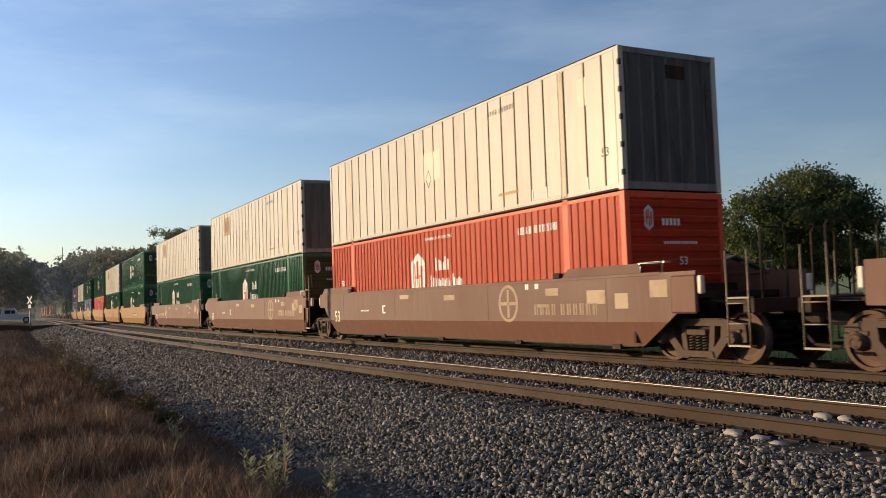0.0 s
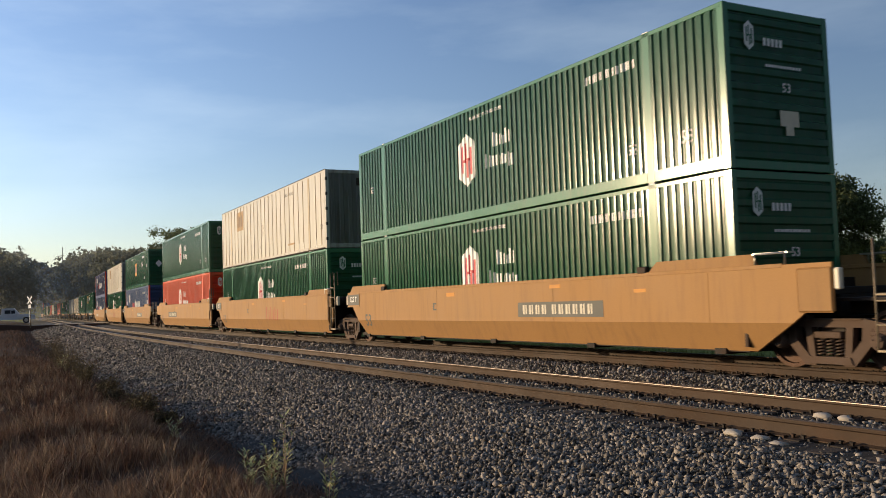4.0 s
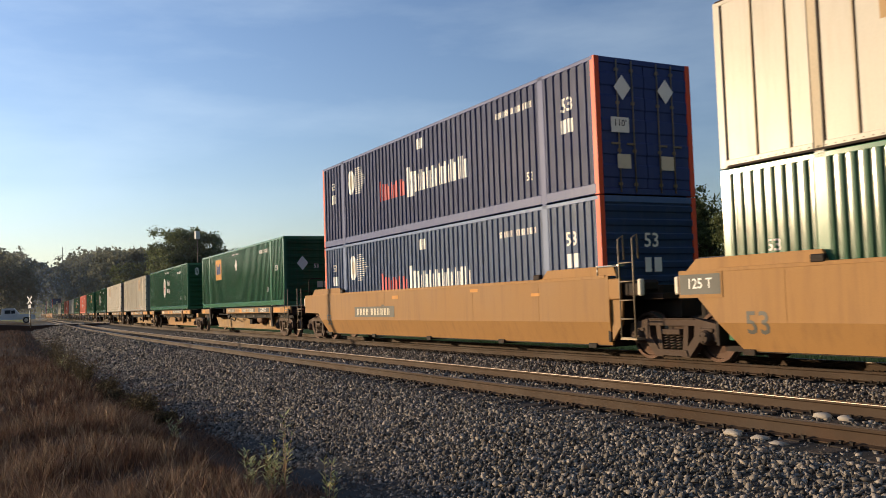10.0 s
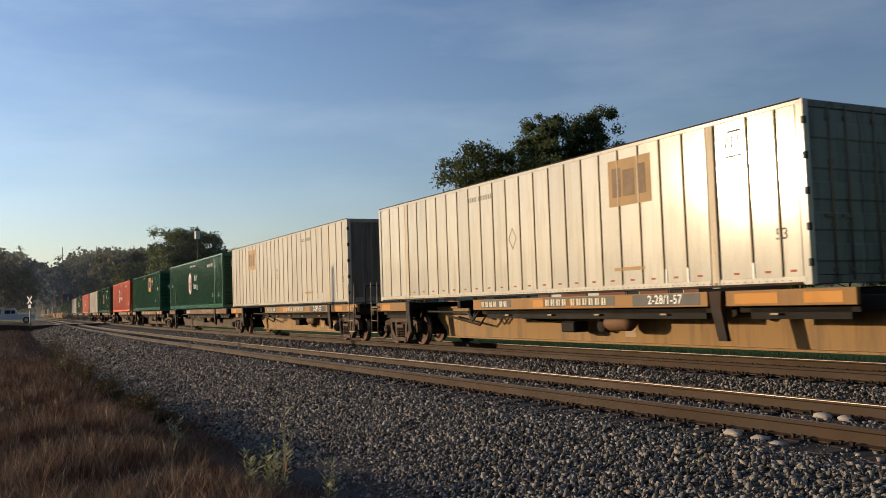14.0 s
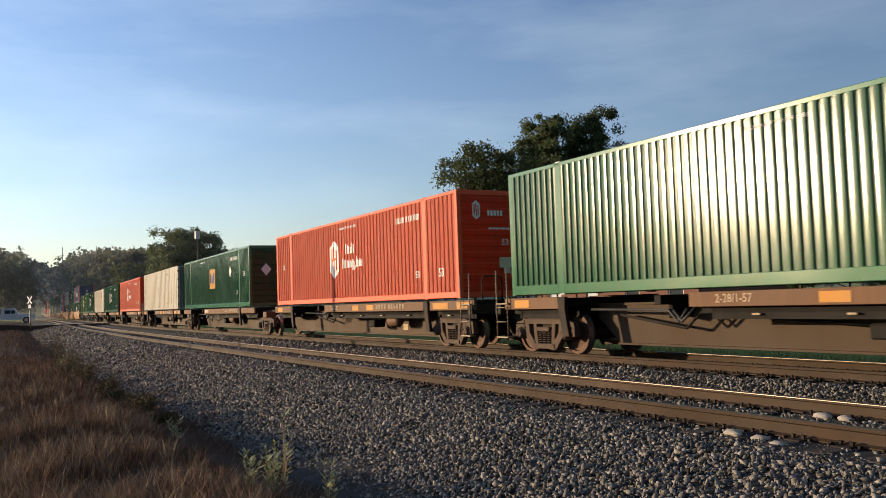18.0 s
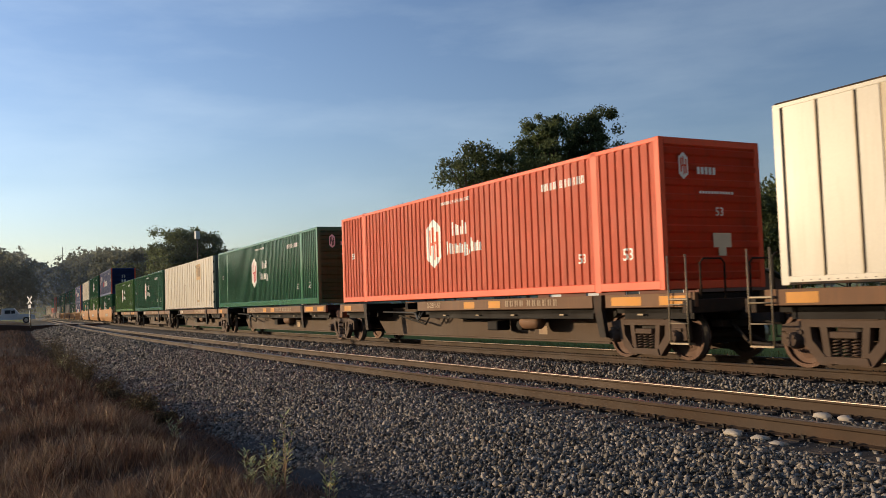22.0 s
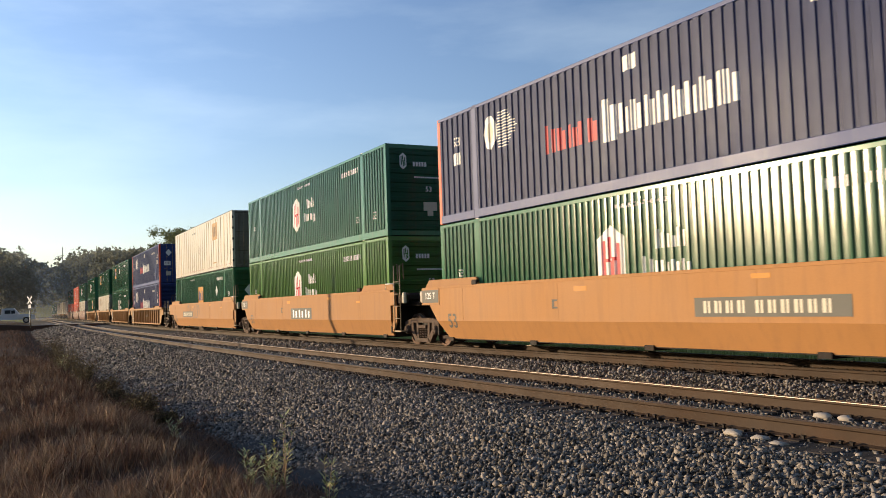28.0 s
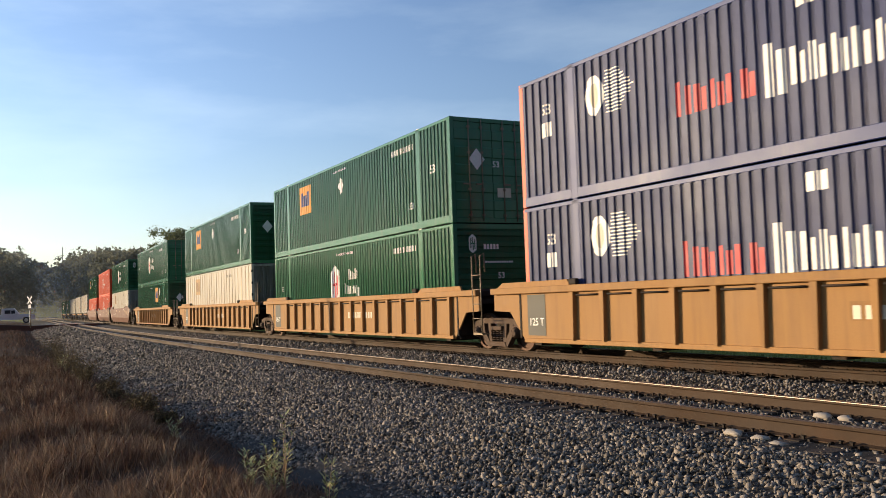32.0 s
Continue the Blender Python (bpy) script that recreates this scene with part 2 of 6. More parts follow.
def tube(bm, pts, r, seg=6, mi=0):
    """A round bar through the points."""
    rings = []
    for i, p in enumerate(pts):
        p = Vector(p)
        d = (Vector(pts[min(i + 1, len(pts) - 1)]) - Vector(pts[max(i - 1, 0)])).normalized()
        q = d.to_track_quat("Z", "Y")
        rr = r[i] if isinstance(r, (list, tuple)) else r
        rings.append([bm.verts.new(p + q @ Vector((math.cos(k * math.tau / seg) * rr, math.sin(k * math.tau / seg) * rr, 0))) for k in range(seg)])
    for a, b in zip(rings, rings[1:]):
        for k in range(seg):
            f = bm.faces.new((a[k], a[(k + 1) % seg], b[(k + 1) % seg], b[k]))
            f.material_index, f.smooth = mi, True
    bm.faces.new(rings[0][::-1]).material_index = mi
    bm.faces.new(rings[-1]).material_index = mi


def lathe_y(bm, prof, seg=24, cx=0.0, cz=0.0, mi=0):
    """A turned form round an axle along y: prof is (radius, y)."""
    rings = [[bm.verts.new((cx + r * math.cos(k * math.tau / seg), y, cz + r * math.sin(k * math.tau / seg))) for k in range(seg)] for r, y in prof]
    fs = []
    for a, b in zip(rings, rings[1:]):
        for k in range(seg):
            fs.append(bm.faces.new((a[k], a[(k + 1) % seg], b[(k + 1) % seg], b[k])))
    fs.append(bm.faces.new(rings[0]))
    fs.append(bm.faces.new(rings[-1]))
    for f in fs:
        f.material_index = mi
    bmesh.ops.recalc_face_normals(bm, faces=fs)


def empty(name, m=None):
    ob = new(name)
    ob.empty_display_size = 0.3
    if m is not None:
        ob.matrix_basis = m
    return ob


def text_polys(s, size, bold=0.0):
    """The built-in font's outline of s as flat triangles, centred on the origin."""
    cu = bpy.data.curves.new("lettering", "FONT")
    cu.body, cu.size, cu.offset = s, size, bold
    cu.align_x, cu.align_y, cu.resolution_u = "CENTER", "CENTER", 2
    ob = bpy.data.objects.new("lettering", cu)
    scene.collection.objects.link(ob)
    me = bpy.data.meshes.new_from_object(ob.evaluated_get(bpy.context.evaluated_depsgraph_get()))
    polys = [[(me.vertices[v].co.x, me.vertices[v].co.y) for v in p.vertices] for p in me.polygons]
    bpy.data.objects.remove(ob)
    bpy.data.curves.remove(cu)
    bpy.data.meshes.remove(me)
    return polys


def rect(x0, x1, z0, z1):
    return [(x0, z0), (x1, z0), (x1, z1), (x0, z1)]


def shifted(polys, dx, dz, k=1.0):
    return [[(x * k + dx, z * k + dz) for x, z in p] for p in polys]


def glyph_bars(widths, x, z, h, gap=0.25, slant=0.0, wave=0.0):
    """Plain upright bars in place of lettering: one block for each sign."""
    out = []
    for i, w in enumerate(widths):
        dz = wave * (i % 2)
        out.append([(x, z), (x + w, z), (x + w + slant, z + h - dz), (x + slant, z + h - dz)])
        x += w * (1 + gap)
    return out


def bar_pair(x0, x1, z0, z1, w):
    """Two plain upright bars, or one where there is no room for two."""
    if x1 - x0 < 2.4 * w:
        return [rect(x0, x0 + min(w, x1 - x0), z0, z1)]
    return [rect(x0, x0 + w, z0, z1), rect(x1 - w, x1, z0, z0 + 0.82 * (z1 - z0))]


def serial_bars(n, x, z, h, pitch=0.155, gap_at=4):
    """Plain thin upright bars, two for each sign of a serial number."""
    out = []
    for i in range(n):
        a = x + i * pitch + (0.5 * pitch if i >= gap_at else 0.0)
        out += [rect(a, a + 0.28 * pitch, z, z + h), rect(a + 0.42 * pitch, a + 0.62 * pitch, z, z + h)]
    return out


def clip_x(poly, xa, xb):
    for edge, keep in ((xa, 1), (xb, -1)):
        res = []
        for i in range(len(poly)):
            p, q = poly[i - 1], poly[i]
            pin, qin = (p[0] - edge) * keep >= 0, (q[0] - edge) * keep >= 0
            if pin != qin:
                k = (edge - p[0]) / (q[0] - p[0])
                res.append((edge, p[1] + k * (q[1] - p[1])))
            if qin:
                res.append(q)
        poly = res
        if len(poly) < 3:
            return []
    return poly


def paint(polys, breaks, depth, lift=0.005):
    """A skin of paint on a folded sheet: polys in (x, z), folded at breaks, lying lift in front of depth(x)."""
    bm = bmesh.new()
    for p in polys:
        lo, hi = min(v[0] for v in p), max(v[0] for v in p)
        for xa, xb in zip(breaks, breaks[1:]):
            if xb < lo or xa > hi:
                continue
            c = clip_x(p, xa, xb)
            if len(c) >= 3:
                vs = [bm.verts.new((x, depth(min(max(x, xa + 1e-5), xb - 1e-5)) - lift, z)) for x, z in c]
                try:
                    f = bm.faces.new(vs)
                    f.normal_update()
                    if f.normal.y > 0:
                        f.normal_flip()
                except ValueError:
                    pass
    bmesh.ops.remove_doubles(bm, verts=bm.verts[:], dist=0.0008)
    return bm


def paint_fold(polys, z_fold, upper_y, slope, lift=0.005):
    """Paint on a side that leans in below z_fold; polys in (x, z)."""
    bm = bmesh.new()
    for p in polys:
        for za, zb in ((-5.0, z_fold), (z_fold, 9.0)):
            c = clip_x([(z, x) for x, z in p], za, zb)
            if len(c) >= 3:
                f = bm.faces.new([bm.verts.new((x, -(upper_y - slope * max(0.0, z_fold - z)) - lift, z)) for z, x in c])
                f.normal_update()
                if f.normal.y > 0:
                    f.normal_flip()
    return bm

# ---- intermodal containers, 53 feet long ----
LEN, WID, HIGH = 16.154, 2.59, 2.896
HX, HY = LEN / 2, WID / 2
POST = 6.10                       # the lifting posts, 40 feet apart
H_MARK = [[(-0.5, 0.0), (-0.5, -0.62), (0.0, -1.0), (0.5, -0.62), (0.5, 0.0)], [(-0.5, 0.0), (0.5, 0.0), (0.5, 0.62), (0.0, 1.0), (-0.5, 0.62)]]
H_BARS = [rect(-0.33, -0.19, -0.46, 0.56), rect(0.19, 0.33, -0.56, 0.46), rect(-0.11, 0.02, 0.03, 0.66), rect(-0.02, 0.11, -0.66, -0.03), rect(-0.19, -0.02, -0.07, 0.03), rect(0.02, 0.19, -0.03, 0.07)]


def fold_profile(pitch, out=0.46, ramp=0.10, dent=0.036, bulge=0.0):
    """Break points and depth of a corrugated side: flat posts, folded sheet between them."""
    br, dep = [-HX], [-HY]
    for xa, xb in ((-HX + 0.15, -POST - 0.11), (-POST + 0.11, POST - 0.11), (POST + 0.11, HX - 0.15)):
        n = max(2, round((xb - xa) / pitch))
        p = (xb - xa) / n
        br.append(xa), dep.append(-HY)
        for i in range(n):
            x = xa + i * p
            land = ((0.0, -bulge), (out / 4, -0.75 * bulge)) if bulge else ()
            back = ((1 - out / 4, -0.75 * bulge),) if bulge else ()
            for f, d in land + ((out / 2, 0), (out / 2 + ramp, dent), (1 - out / 2 - ramp, dent), (1 - out / 2, 0)) + back:
                br.append(x + f * p), dep.append(-HY + d)
        br.append(xb), dep.append(-HY)
    br.append(HX), dep.append(-HY)
    return br, lambda x: float(np.interp(x, br, dep))


def folded_sheet(br, depth, z0, z1, mirror=False):
    bm = bmesh.new()
    k = -1 if mirror else 1
    lo = [bm.verts.new((x, k * depth(x), z0)) for x in br]
    hi = [bm.verts.new((x, k * depth(x), z1)) for x in br]
    for i in range(len(br) - 1):
        q = (lo[i], lo[i + 1], hi[i + 1], hi[i])
        bm.faces.new(q if not mirror else q[::-1])
    bmesh.ops.solidify(bm, geom=bm.faces[:], thickness=0.003)
    return bm


def casting_mesh(mat):
    bm = bmesh.new()
    box(bm, -0.089, 0.089, -0.081, 0.081, -0.059, 0.059, bev=0.008)
    box(bm, -0.030, 0.030, -0.083, -0.080, -0.032, 0.032, mi=1)
    return mesh_of(bm, "corner_casting", [mat, M["black"]])


def end_fold(x, cuts, dent, level):
    """A pressed end sheet: one folded skin, ribs running level or upright."""
    bm = bmesh.new()
    span = (0.12, HIGH - 0.12) if level else (-HY + 0.11, HY - 0.11)
    p = (span[1] - span[0]) / cuts
    line = [(span[0], 0.0)]
    for i in range(cuts):
        a = span[0] + i * p
        line += [(a + 0.22 * p, 0.0), (a + 0.32 * p, dent), (a + 0.68 * p, dent), (a + 0.78 * p, 0.0)]
    line.append((span[1], 0.0))
    rows = []
    for a, d in line:
        if level:
            rows.append((bm.verts.new((x + d, -HY + 0.1, a)), bm.verts.new((x + d, HY - 0.1, a))))
        else:
            rows.append((bm.verts.new((x + d, a, 0.1)), bm.verts.new((x + d, a, HIGH - 0.1))))
    for (a, b), (c, d) in zip(rows, rows[1:]):
        bm.faces.new((a, b, d, c) if level else (a, c, d, b))
    bmesh.ops.solidify(bm, geom=bm.faces[:], thickness=0.003)
    return bm


def end_header(thing, mat, turn, low=0.17, high=0.15):
    part("end_header", boxes((HX - 0.05, HX - 0.002, -HY + 0.12, HY - 0.12, HIGH - high, HIGH - 0.015), bev=0.01), mat, thing, at=turn)
    part("end_sill", boxes((HX - 0.05, HX - 0.002, -HY + 0.12, HY - 0.12, 0.02, low), bev=0.01), mat, thing, at=turn)


def shell(thing, paint_mat, frame_mat, roof_mat, post_w=0.22, rail_low=0.17, rail_high=0.10, mid_post=True):
    """What all containers share: rails, posts, castings, roof and floor."""
    for s, nm in ((-1, "near"), (1, "far")):
        y0, y1 = (-HY - 0.002, -HY + 0.07) if s < 0 else (HY - 0.07, HY + 0.002)
        segs = ((-HX + 0.1, -POST - 0.1), (-POST + 0.1, POST - 0.1), (POST + 0.1, HX - 0.1))
        part("bottom_rail", boxes(*[(a, b, y0 - 0.006 if s < 0 else y0, y1 + 0.006 if s > 0 else y1, 0.025, rail_low) for a, b in segs], bev=0.01), frame_mat, thing)
        part("top_rail", boxes((-HX + 0.05, HX - 0.05, y0 - 0.004 if s < 0 else y0, y1 + 0.004 if s > 0 else y1, HIGH - rail_high, HIGH - 0.012), bev=0.01), frame_mat, thing)
        for x in (-HX, HX):
            xa, xb = (x, x + 0.15) if x < 0 else (x - 0.15, x)
            part("corner_post", boxes((xa, xb, y0 - 0.002 if s < 0 else HY - 0.12, -HY + 0.12 if s < 0 else y1 + 0.002, 0.01, HIGH - 0.01), bev=0.008), M["red"] if paint_mat in (M["navy"], M["slate"]) else frame_mat, thing)
        if mid_post:
            for x in (-POST, POST):
                part("lifting_post", boxes((x - post_w / 2, x + post_w / 2, y0 - 0.004 if s < 0 else y0, y1 + 0.004 if s > 0 else y1, 0.02, HIGH - 0.01), bev=0.008), frame_mat, thing)
    cast = casting_mesh(M["white"] if paint_mat is M["green"] else frame_mat)
    for x in (-POST, POST):
        for y in (-HY + 0.079, HY - 0.079):
            for z in (0.061, HIGH - 0.055):
                part("corner_casting", cast, None, thing, at=pose(x, y, z, 0, 0, 0 if y < 0 else 180))
    bm = bmesh.new()
    box(bm, -HX + 0.04, HX - 0.04, -HY + 0.06, HY - 0.06, HIGH - 0.03, HIGH - 0.006)
    for i in range(24):
        x = -HX + 0.5 + i * 0.655
        box(bm, x, x + 0.3, -HY + 0.15, HY - 0.15, HIGH - 0.01, HIGH + 0.006)
    part("roof", bm, roof_mat, thing)
    part("floor", boxes((-HX + 0.05, HX - 0.05, -HY + 0.075, HY - 0.075, 0.05, 0.13)), M["steel"], thing)


def wall_end(thing, sx, mat, marks=()):
    """The closed end of a container, pressed into level ribs; sx is the end it stands at."""
    turn = pose(0, 0, 0, 0, 0, 0 if sx > 0 else 180)
    part("end_wall", end_fold(HX - 0.036, 9, 0.034, True), mat, thing, at=turn)
    end_header(thing, mat, turn)


def door_end(thing, sx, mat, bar_mat):
    """Two doors with locking bars."""
    turn = pose(0, 0, 0, 0, 0, 0 if sx > 0 else 180)
    end_header(thing, mat, turn, 0.15, 0.13)
    for k in (-1, 1):
        bm = bmesh.new()
        a, b = (-HY + 0.13, -0.012) if k < 0 else (0.012, HY - 0.13)
        line = [(HX - 0.06, 0.16), (HX - 0.022, 0.16)]
        for i in range(5):
            z = 0.35 + i * 0.48
            line += [(HX - 0.022, z), (HX - 0.002, z + 0.03), (HX - 0.002, z + 0.27), (HX - 0.022, z + 0.30)]
        prism(bm, line + [(HX - 0.022, HIGH - 0.14), (HX - 0.06, HIGH - 0.14)], a, b)
        door = part("door", bm, mat, thing, at=turn)
        for yy in (0.34, 0.74):
            y = k * yy
            bb = bmesh.new()
            tube(bb, [(HX + 0.012, y, 0.06), (HX + 0.012, y, HIGH - 0.06)], 0.017)
            for z in (0.2, 0.9, 1.9, 2.6):
                box(bb, HX - 0.01, HX + 0.02, y - 0.045, y + 0.045, z, z + 0.06)
            box(bb, HX + 0.0, HX + 0.03, y - 0.02, y + 0.2 * k, 1.05, 1.09) if k > 0 else box(bb, HX + 0.0, HX + 0.03, y - 0.2, y + 0.02, 1.05, 1.09)
            part("locking_bar", bb, bar_mat, door)


def end_paint(thing, polys, mat, name="marking", x=None, lift=0.011):
    """Paint on the end that faces along +x; polys are in (y, z)."""
    bm = bmesh.new()
    for p in polys:
        vs = [bm.verts.new((HX + lift, a, b)) for a, b in p]
        f = bm.faces.new(vs)
        f.normal_update()
        if f.normal.x < 0:
            f.normal_flip()
    part(name, bm, mat, thing)


def fleet_mark(x, z, k, wide=0.86):
    """An upright six-sided badge with bars in it and two rows of plain blocks beside it."""
    badge = [[(a * wide * 2 * k + x, b * k + z) for a, b in p] for p in H_MARK]
    inner = [[(a * wide * 2 * k + x, b * k + z) for a, b in p] for p in H_BARS]
    return badge, inner


def block_words(x, z, k, long=False):
    """Two rows of plain upright bars, a pair for each sign on the side; a list of outlines for each."""
    out, cur = [], x + 0.36 * k
    for w, h in ((0.22, 0.36), (0.20, 0.26), (0.20, 0.36)):
        out.append(bar_pair(cur, cur + w * k, z + 0.08, z + 0.08 + h, 0.072))
        cur += w * k * 1.28
    cur = x
    for w, h, dip in ((0.26, 0.36, 0), (0.12, 0.26, 0), (0.20, 0.26, 0), (0.20, 0.26, 0), (0.20, 0.26, 0.09)) + (((0.05, 0.05, 0.05), (0.08, 0.36, 0), (0.20, 0.26, 0), (0.18, 0.26, 0)) if long else ()):
        out.append(bar_pair(cur, cur + w * k, z - 0.40 - dip, z - 0.40 + h, 0.072))
        cur += w * k * 1.26
    return out


DIGITS_53 = text_polys("53", 0.42, 0.006)
LENGTH_110 = text_polys("110'", 0.36, 0.004)
WARN = text_polys("WARNING  9'-6\" HIGH CUBE", 0.20, 0.003)


def corrugated(colour, pitch, marks, front="wall", sheen=None):
    """A steel container with corrugated sides."""
    thing = empty("shipping_container")
    mat = M[colour]
    shell(thing, mat, mat, mat, rail_low=0.24 if colour in ("green", "light_green", "navy") else 0.19)
    br, dep = fold_profile(pitch, 0.60, 0.09, 0.036, 0.0022) if colour in ("green", "light_green") else fold_profile(pitch, 0.56, 0.10, 0.022 if colour == "orange" else 0.034)
    part("side_panel", folded_sheet(br, dep, 0.05, HIGH - 0.05), mat, thing)
    part("side_panel", folded_sheet(br, dep, 0.05, HIGH - 0.05, True), mat, thing)
    (door_end if front == "door" else wall_end)(thing, 1, mat, *((M["galv"],) if front == "door" else ()))
    (wall_end if front == "door" else door_end)(thing, -1, mat, *(() if front == "door" else (M["galv"],)))

    def put(polys, m, name="marking", label="", lift=0.005):
        part(name, paint(polys, br, dep, lift), M[m], thing, label)
    small_53 = shifted(DIGITS_53, 0, 0, 0.8)
    if marks == "badge":
        ox = -1.16 if colour == "orange" else -0.87
        badge, inner = fleet_mark(ox, 1.55, 0.69, 0.62)
        put(badge, "white", "badge", "white six-sided badge")
        for bar in inner:
            put([bar], "logo_red" if colour != "orange" else "orange", "badge_bar", "", 0.010)
        for blk in block_words(-0.42 if colour == "orange" else 0.06, 1.60, 1.0 if colour == "orange" else 1.06, colour == "orange"):
            put(blk, "white", "letter_block")
        put(shifted(WARN, 0.1, 2.58, 0.62), "white", "warning_text")
        put(serial_bars(10, 4.2, 2.31, 0.17), "white", "serial_marking")
        put(shifted(small_53, 7.08, 0.72), "white", "size_number")
        put(shifted(small_53, 5.60, 0.72, 0.85), "white", "size_number")
        put(shifted(small_53, -7.05, 1.54, 0.8), "white", "size_number")
    elif marks.startswith("square"):
        sx, sz, dx, dz = {"square0": (-4.58, 1.48, -0.09, 2.07), "square1": (-0.69, 1.06, 4.19, 1.82), "square2": (2.17, 1.50, 4.15, 2.25)}[marks]
        put([rect(sx, sx + 1.34, sz, sz + 1.08)], "logo_orange", "square_mark", "orange square mark")
        for blk in glyph_bars([0.26, 0.34, 0.26], sx + 0.14, sz + 0.30, 0.55, 0.22, 0.0, 0.12):
            put([blk], "navy", "mark_block", "", 0.010)
        put([[(dx - 0.26, dz), (dx, dz - 0.30), (dx + 0.26, dz), (dx, dz + 0.30)]], "white", "diamond_placard", "white diamond placard")
        if marks != "square2":
            put(serial_bars(10, 4.2, 2.36, 0.17), "white", "serial_marking")
        put(shifted(WARN, -0.2 if marks != "square1" else -2.5, 2.62, 0.5), "white", "warning_text")
        put(shifted(small_53, 7.0, 1.6), "white", "size_number")
        put(shifted(small_53, 5.55, 0.72, 0.85), "white", "size_number")
    elif marks == "stripes":
        # a pale lozenge with wavy stripes, then a row of red blocks and one of larger cream blocks
        oval = [(0.30 * math.cos(math.tau * i / 16), 0.42 * math.sin(math.tau * i / 16)) for i in range(16)]
        put([[(-5.34 + px, 2.05 + pz) for px, pz in oval]], "white", "oval_mark", "white oval mark")
        put([[(-5.32 + 0.42 * px, 2.05 + 0.62 * pz) for px, pz in oval]], "pale", "oval_core", "", 0.010)
        put([rect(-5.02 + 0.03 * (i % 2) + 0.012 * abs(i - 6), -4.10 - 0.075 * abs(i - 6) - 0.05 * (i % 2), 1.61 + i * 0.070, 1.638 + i * 0.070) for i in range(13)], "white", "wave_mark")
        cur = -2.98
        for i, w in enumerate((0.36, 0.30, 0.30, 0.26, 0.30)):
            put(bar_pair(cur, cur + w, 1.12, 1.76 if i == 0 else 1.62, 0.12), "logo_red", "letter_block")
            cur += w * 1.26
        cur = -0.95
        for i, w in enumerate((0.42, 0.29, 0.31, 0.30, 0.31, 0.29, 0.30, 0.31, 0.14, 0.34)):
            z0, z1 = (1.02, 1.90) if i == 0 else (1.12, 1.72)
            put(bar_pair(cur, cur + w * 0.95, z0, z1, 0.15 if i == 0 else 0.11), "white", "letter_block")
            cur += w * 1.22
        put([rect(-0.30, -0.12, 2.32, 2.62), rect(-0.07, 0.12, 2.32, 2.62)], "white", "height_plate")
        put(shifted(small_53, -7.05, 2.1), "white", "size_number")
        put([rect(-7.25, -7.07, 1.50, 1.82), rect(-7.02, -6.84, 1.50, 1.82)], "white", "height_plate")
        put(shifted(DIGITS_53, 7.05, 2.05), "white", "size_number")
        put([rect(6.84, 7.03, 1.45, 1.75), rect(7.09, 7.28, 1.45, 1.75)], "white", "height_plate")
        put(serial_bars(10, 4.15, 2.30, 0.15), "white", "serial_marking")
        put(shifted(small_53, 5.55, 0.72, 0.8), "white", "size_number")
    if marks == "badge":
        if front == "wall":
            badge, inner = fleet_mark(-0.72, 2.35, 0.26, 0.45)
            end_paint(thing, badge, M["white"], "end_badge", lift=0.012)
            end_paint(thing, inner, mat, "end_badge_mark", lift=0.018)
            for i in range(5):
                end_paint(thing, [rect(-0.38 + i * 0.1, -0.31 + i * 0.1, 2.20, 2.34)], M["white"], "letter_block", lift=0.012)
            end_paint(thing, shifted(DIGITS_53, 0.15, 1.48, 0.55), M["white"], "end_number", lift=0.012)
            end_paint(thing, glyph_bars([0.06] * 12, -0.35, 1.83, 0.05), M["white"], "end_stencil", lift=0.012)
            end_paint(thing, [rect(-0.05, 0.42, 0.80, 1.08), rect(0.08, 0.28, 0.64, 0.80)], M["pale"], "end_plate", lift=0.012)
        else:
            end_paint(thing, [rect(0.2 + i * 0.13, 0.29 + i * 0.13, 1.75, 1.93) for i in range(4)] + [rect(0.2 + i * 0.12, 0.28 + i * 0.12, 1.42, 1.60) for i in range(6)], M["grey_white"], "end_stencil", lift=0.03)
    elif marks.startswith("square"):
        end_paint(thing, [[(-0.75, 1.75), (-0.50, 1.45), (-0.25, 1.75), (-0.50, 2.05)]], M["white"], "end_diamond", lift=0.012)
        end_paint(thing, shifted(DIGITS_53, 0.1, 1.62, 0.55), M["white"], "end_number", lift=0.012)
        end_paint(thing, [rect(0.12, 0.55, 0.72, 0.98)], M["pale"], "end_plate", lift=0.012)
    elif marks == "stripes":
        if front == "door":
            end_paint(thing, [rect(-0.95, -0.48, 1.30, 1.62)], M["white"], "length_plate", lift=0.034)
            end_paint(thing, shifted(LENGTH_110, -0.715, 1.49, 0.55), M["black"], "length_number", lift=0.038)
            for y in (-0.62, 0.55):
                end_paint(thing, [[(y - 0.22, 2.25), (y, 1.98), (y + 0.22, 2.25), (y, 2.52)]], M["white"], "end_lozenge", lift=0.034)
                end_paint(thing, [rect(y - 0.2, y + 0.15, 0.55, 0.85)], M["pale"], "end_plate", lift=0.034)
        else:
            end_paint(thing, shifted(DIGITS_53, 0.0, 1.95, 1.0), M["white"], "end_number", lift=0.012)
            end_paint(thing, [rect(-0.2, -0.03, 1.3, 1.6), rect(0.05, 0.25, 1.3, 1.6)], M["white"], "end_plate", lift=0.012)
            end_paint(thing, [rect(-0.1, 0.35, 0.7, 0.95)], M["pale"], "end_plate", lift=0.012)
    return thing


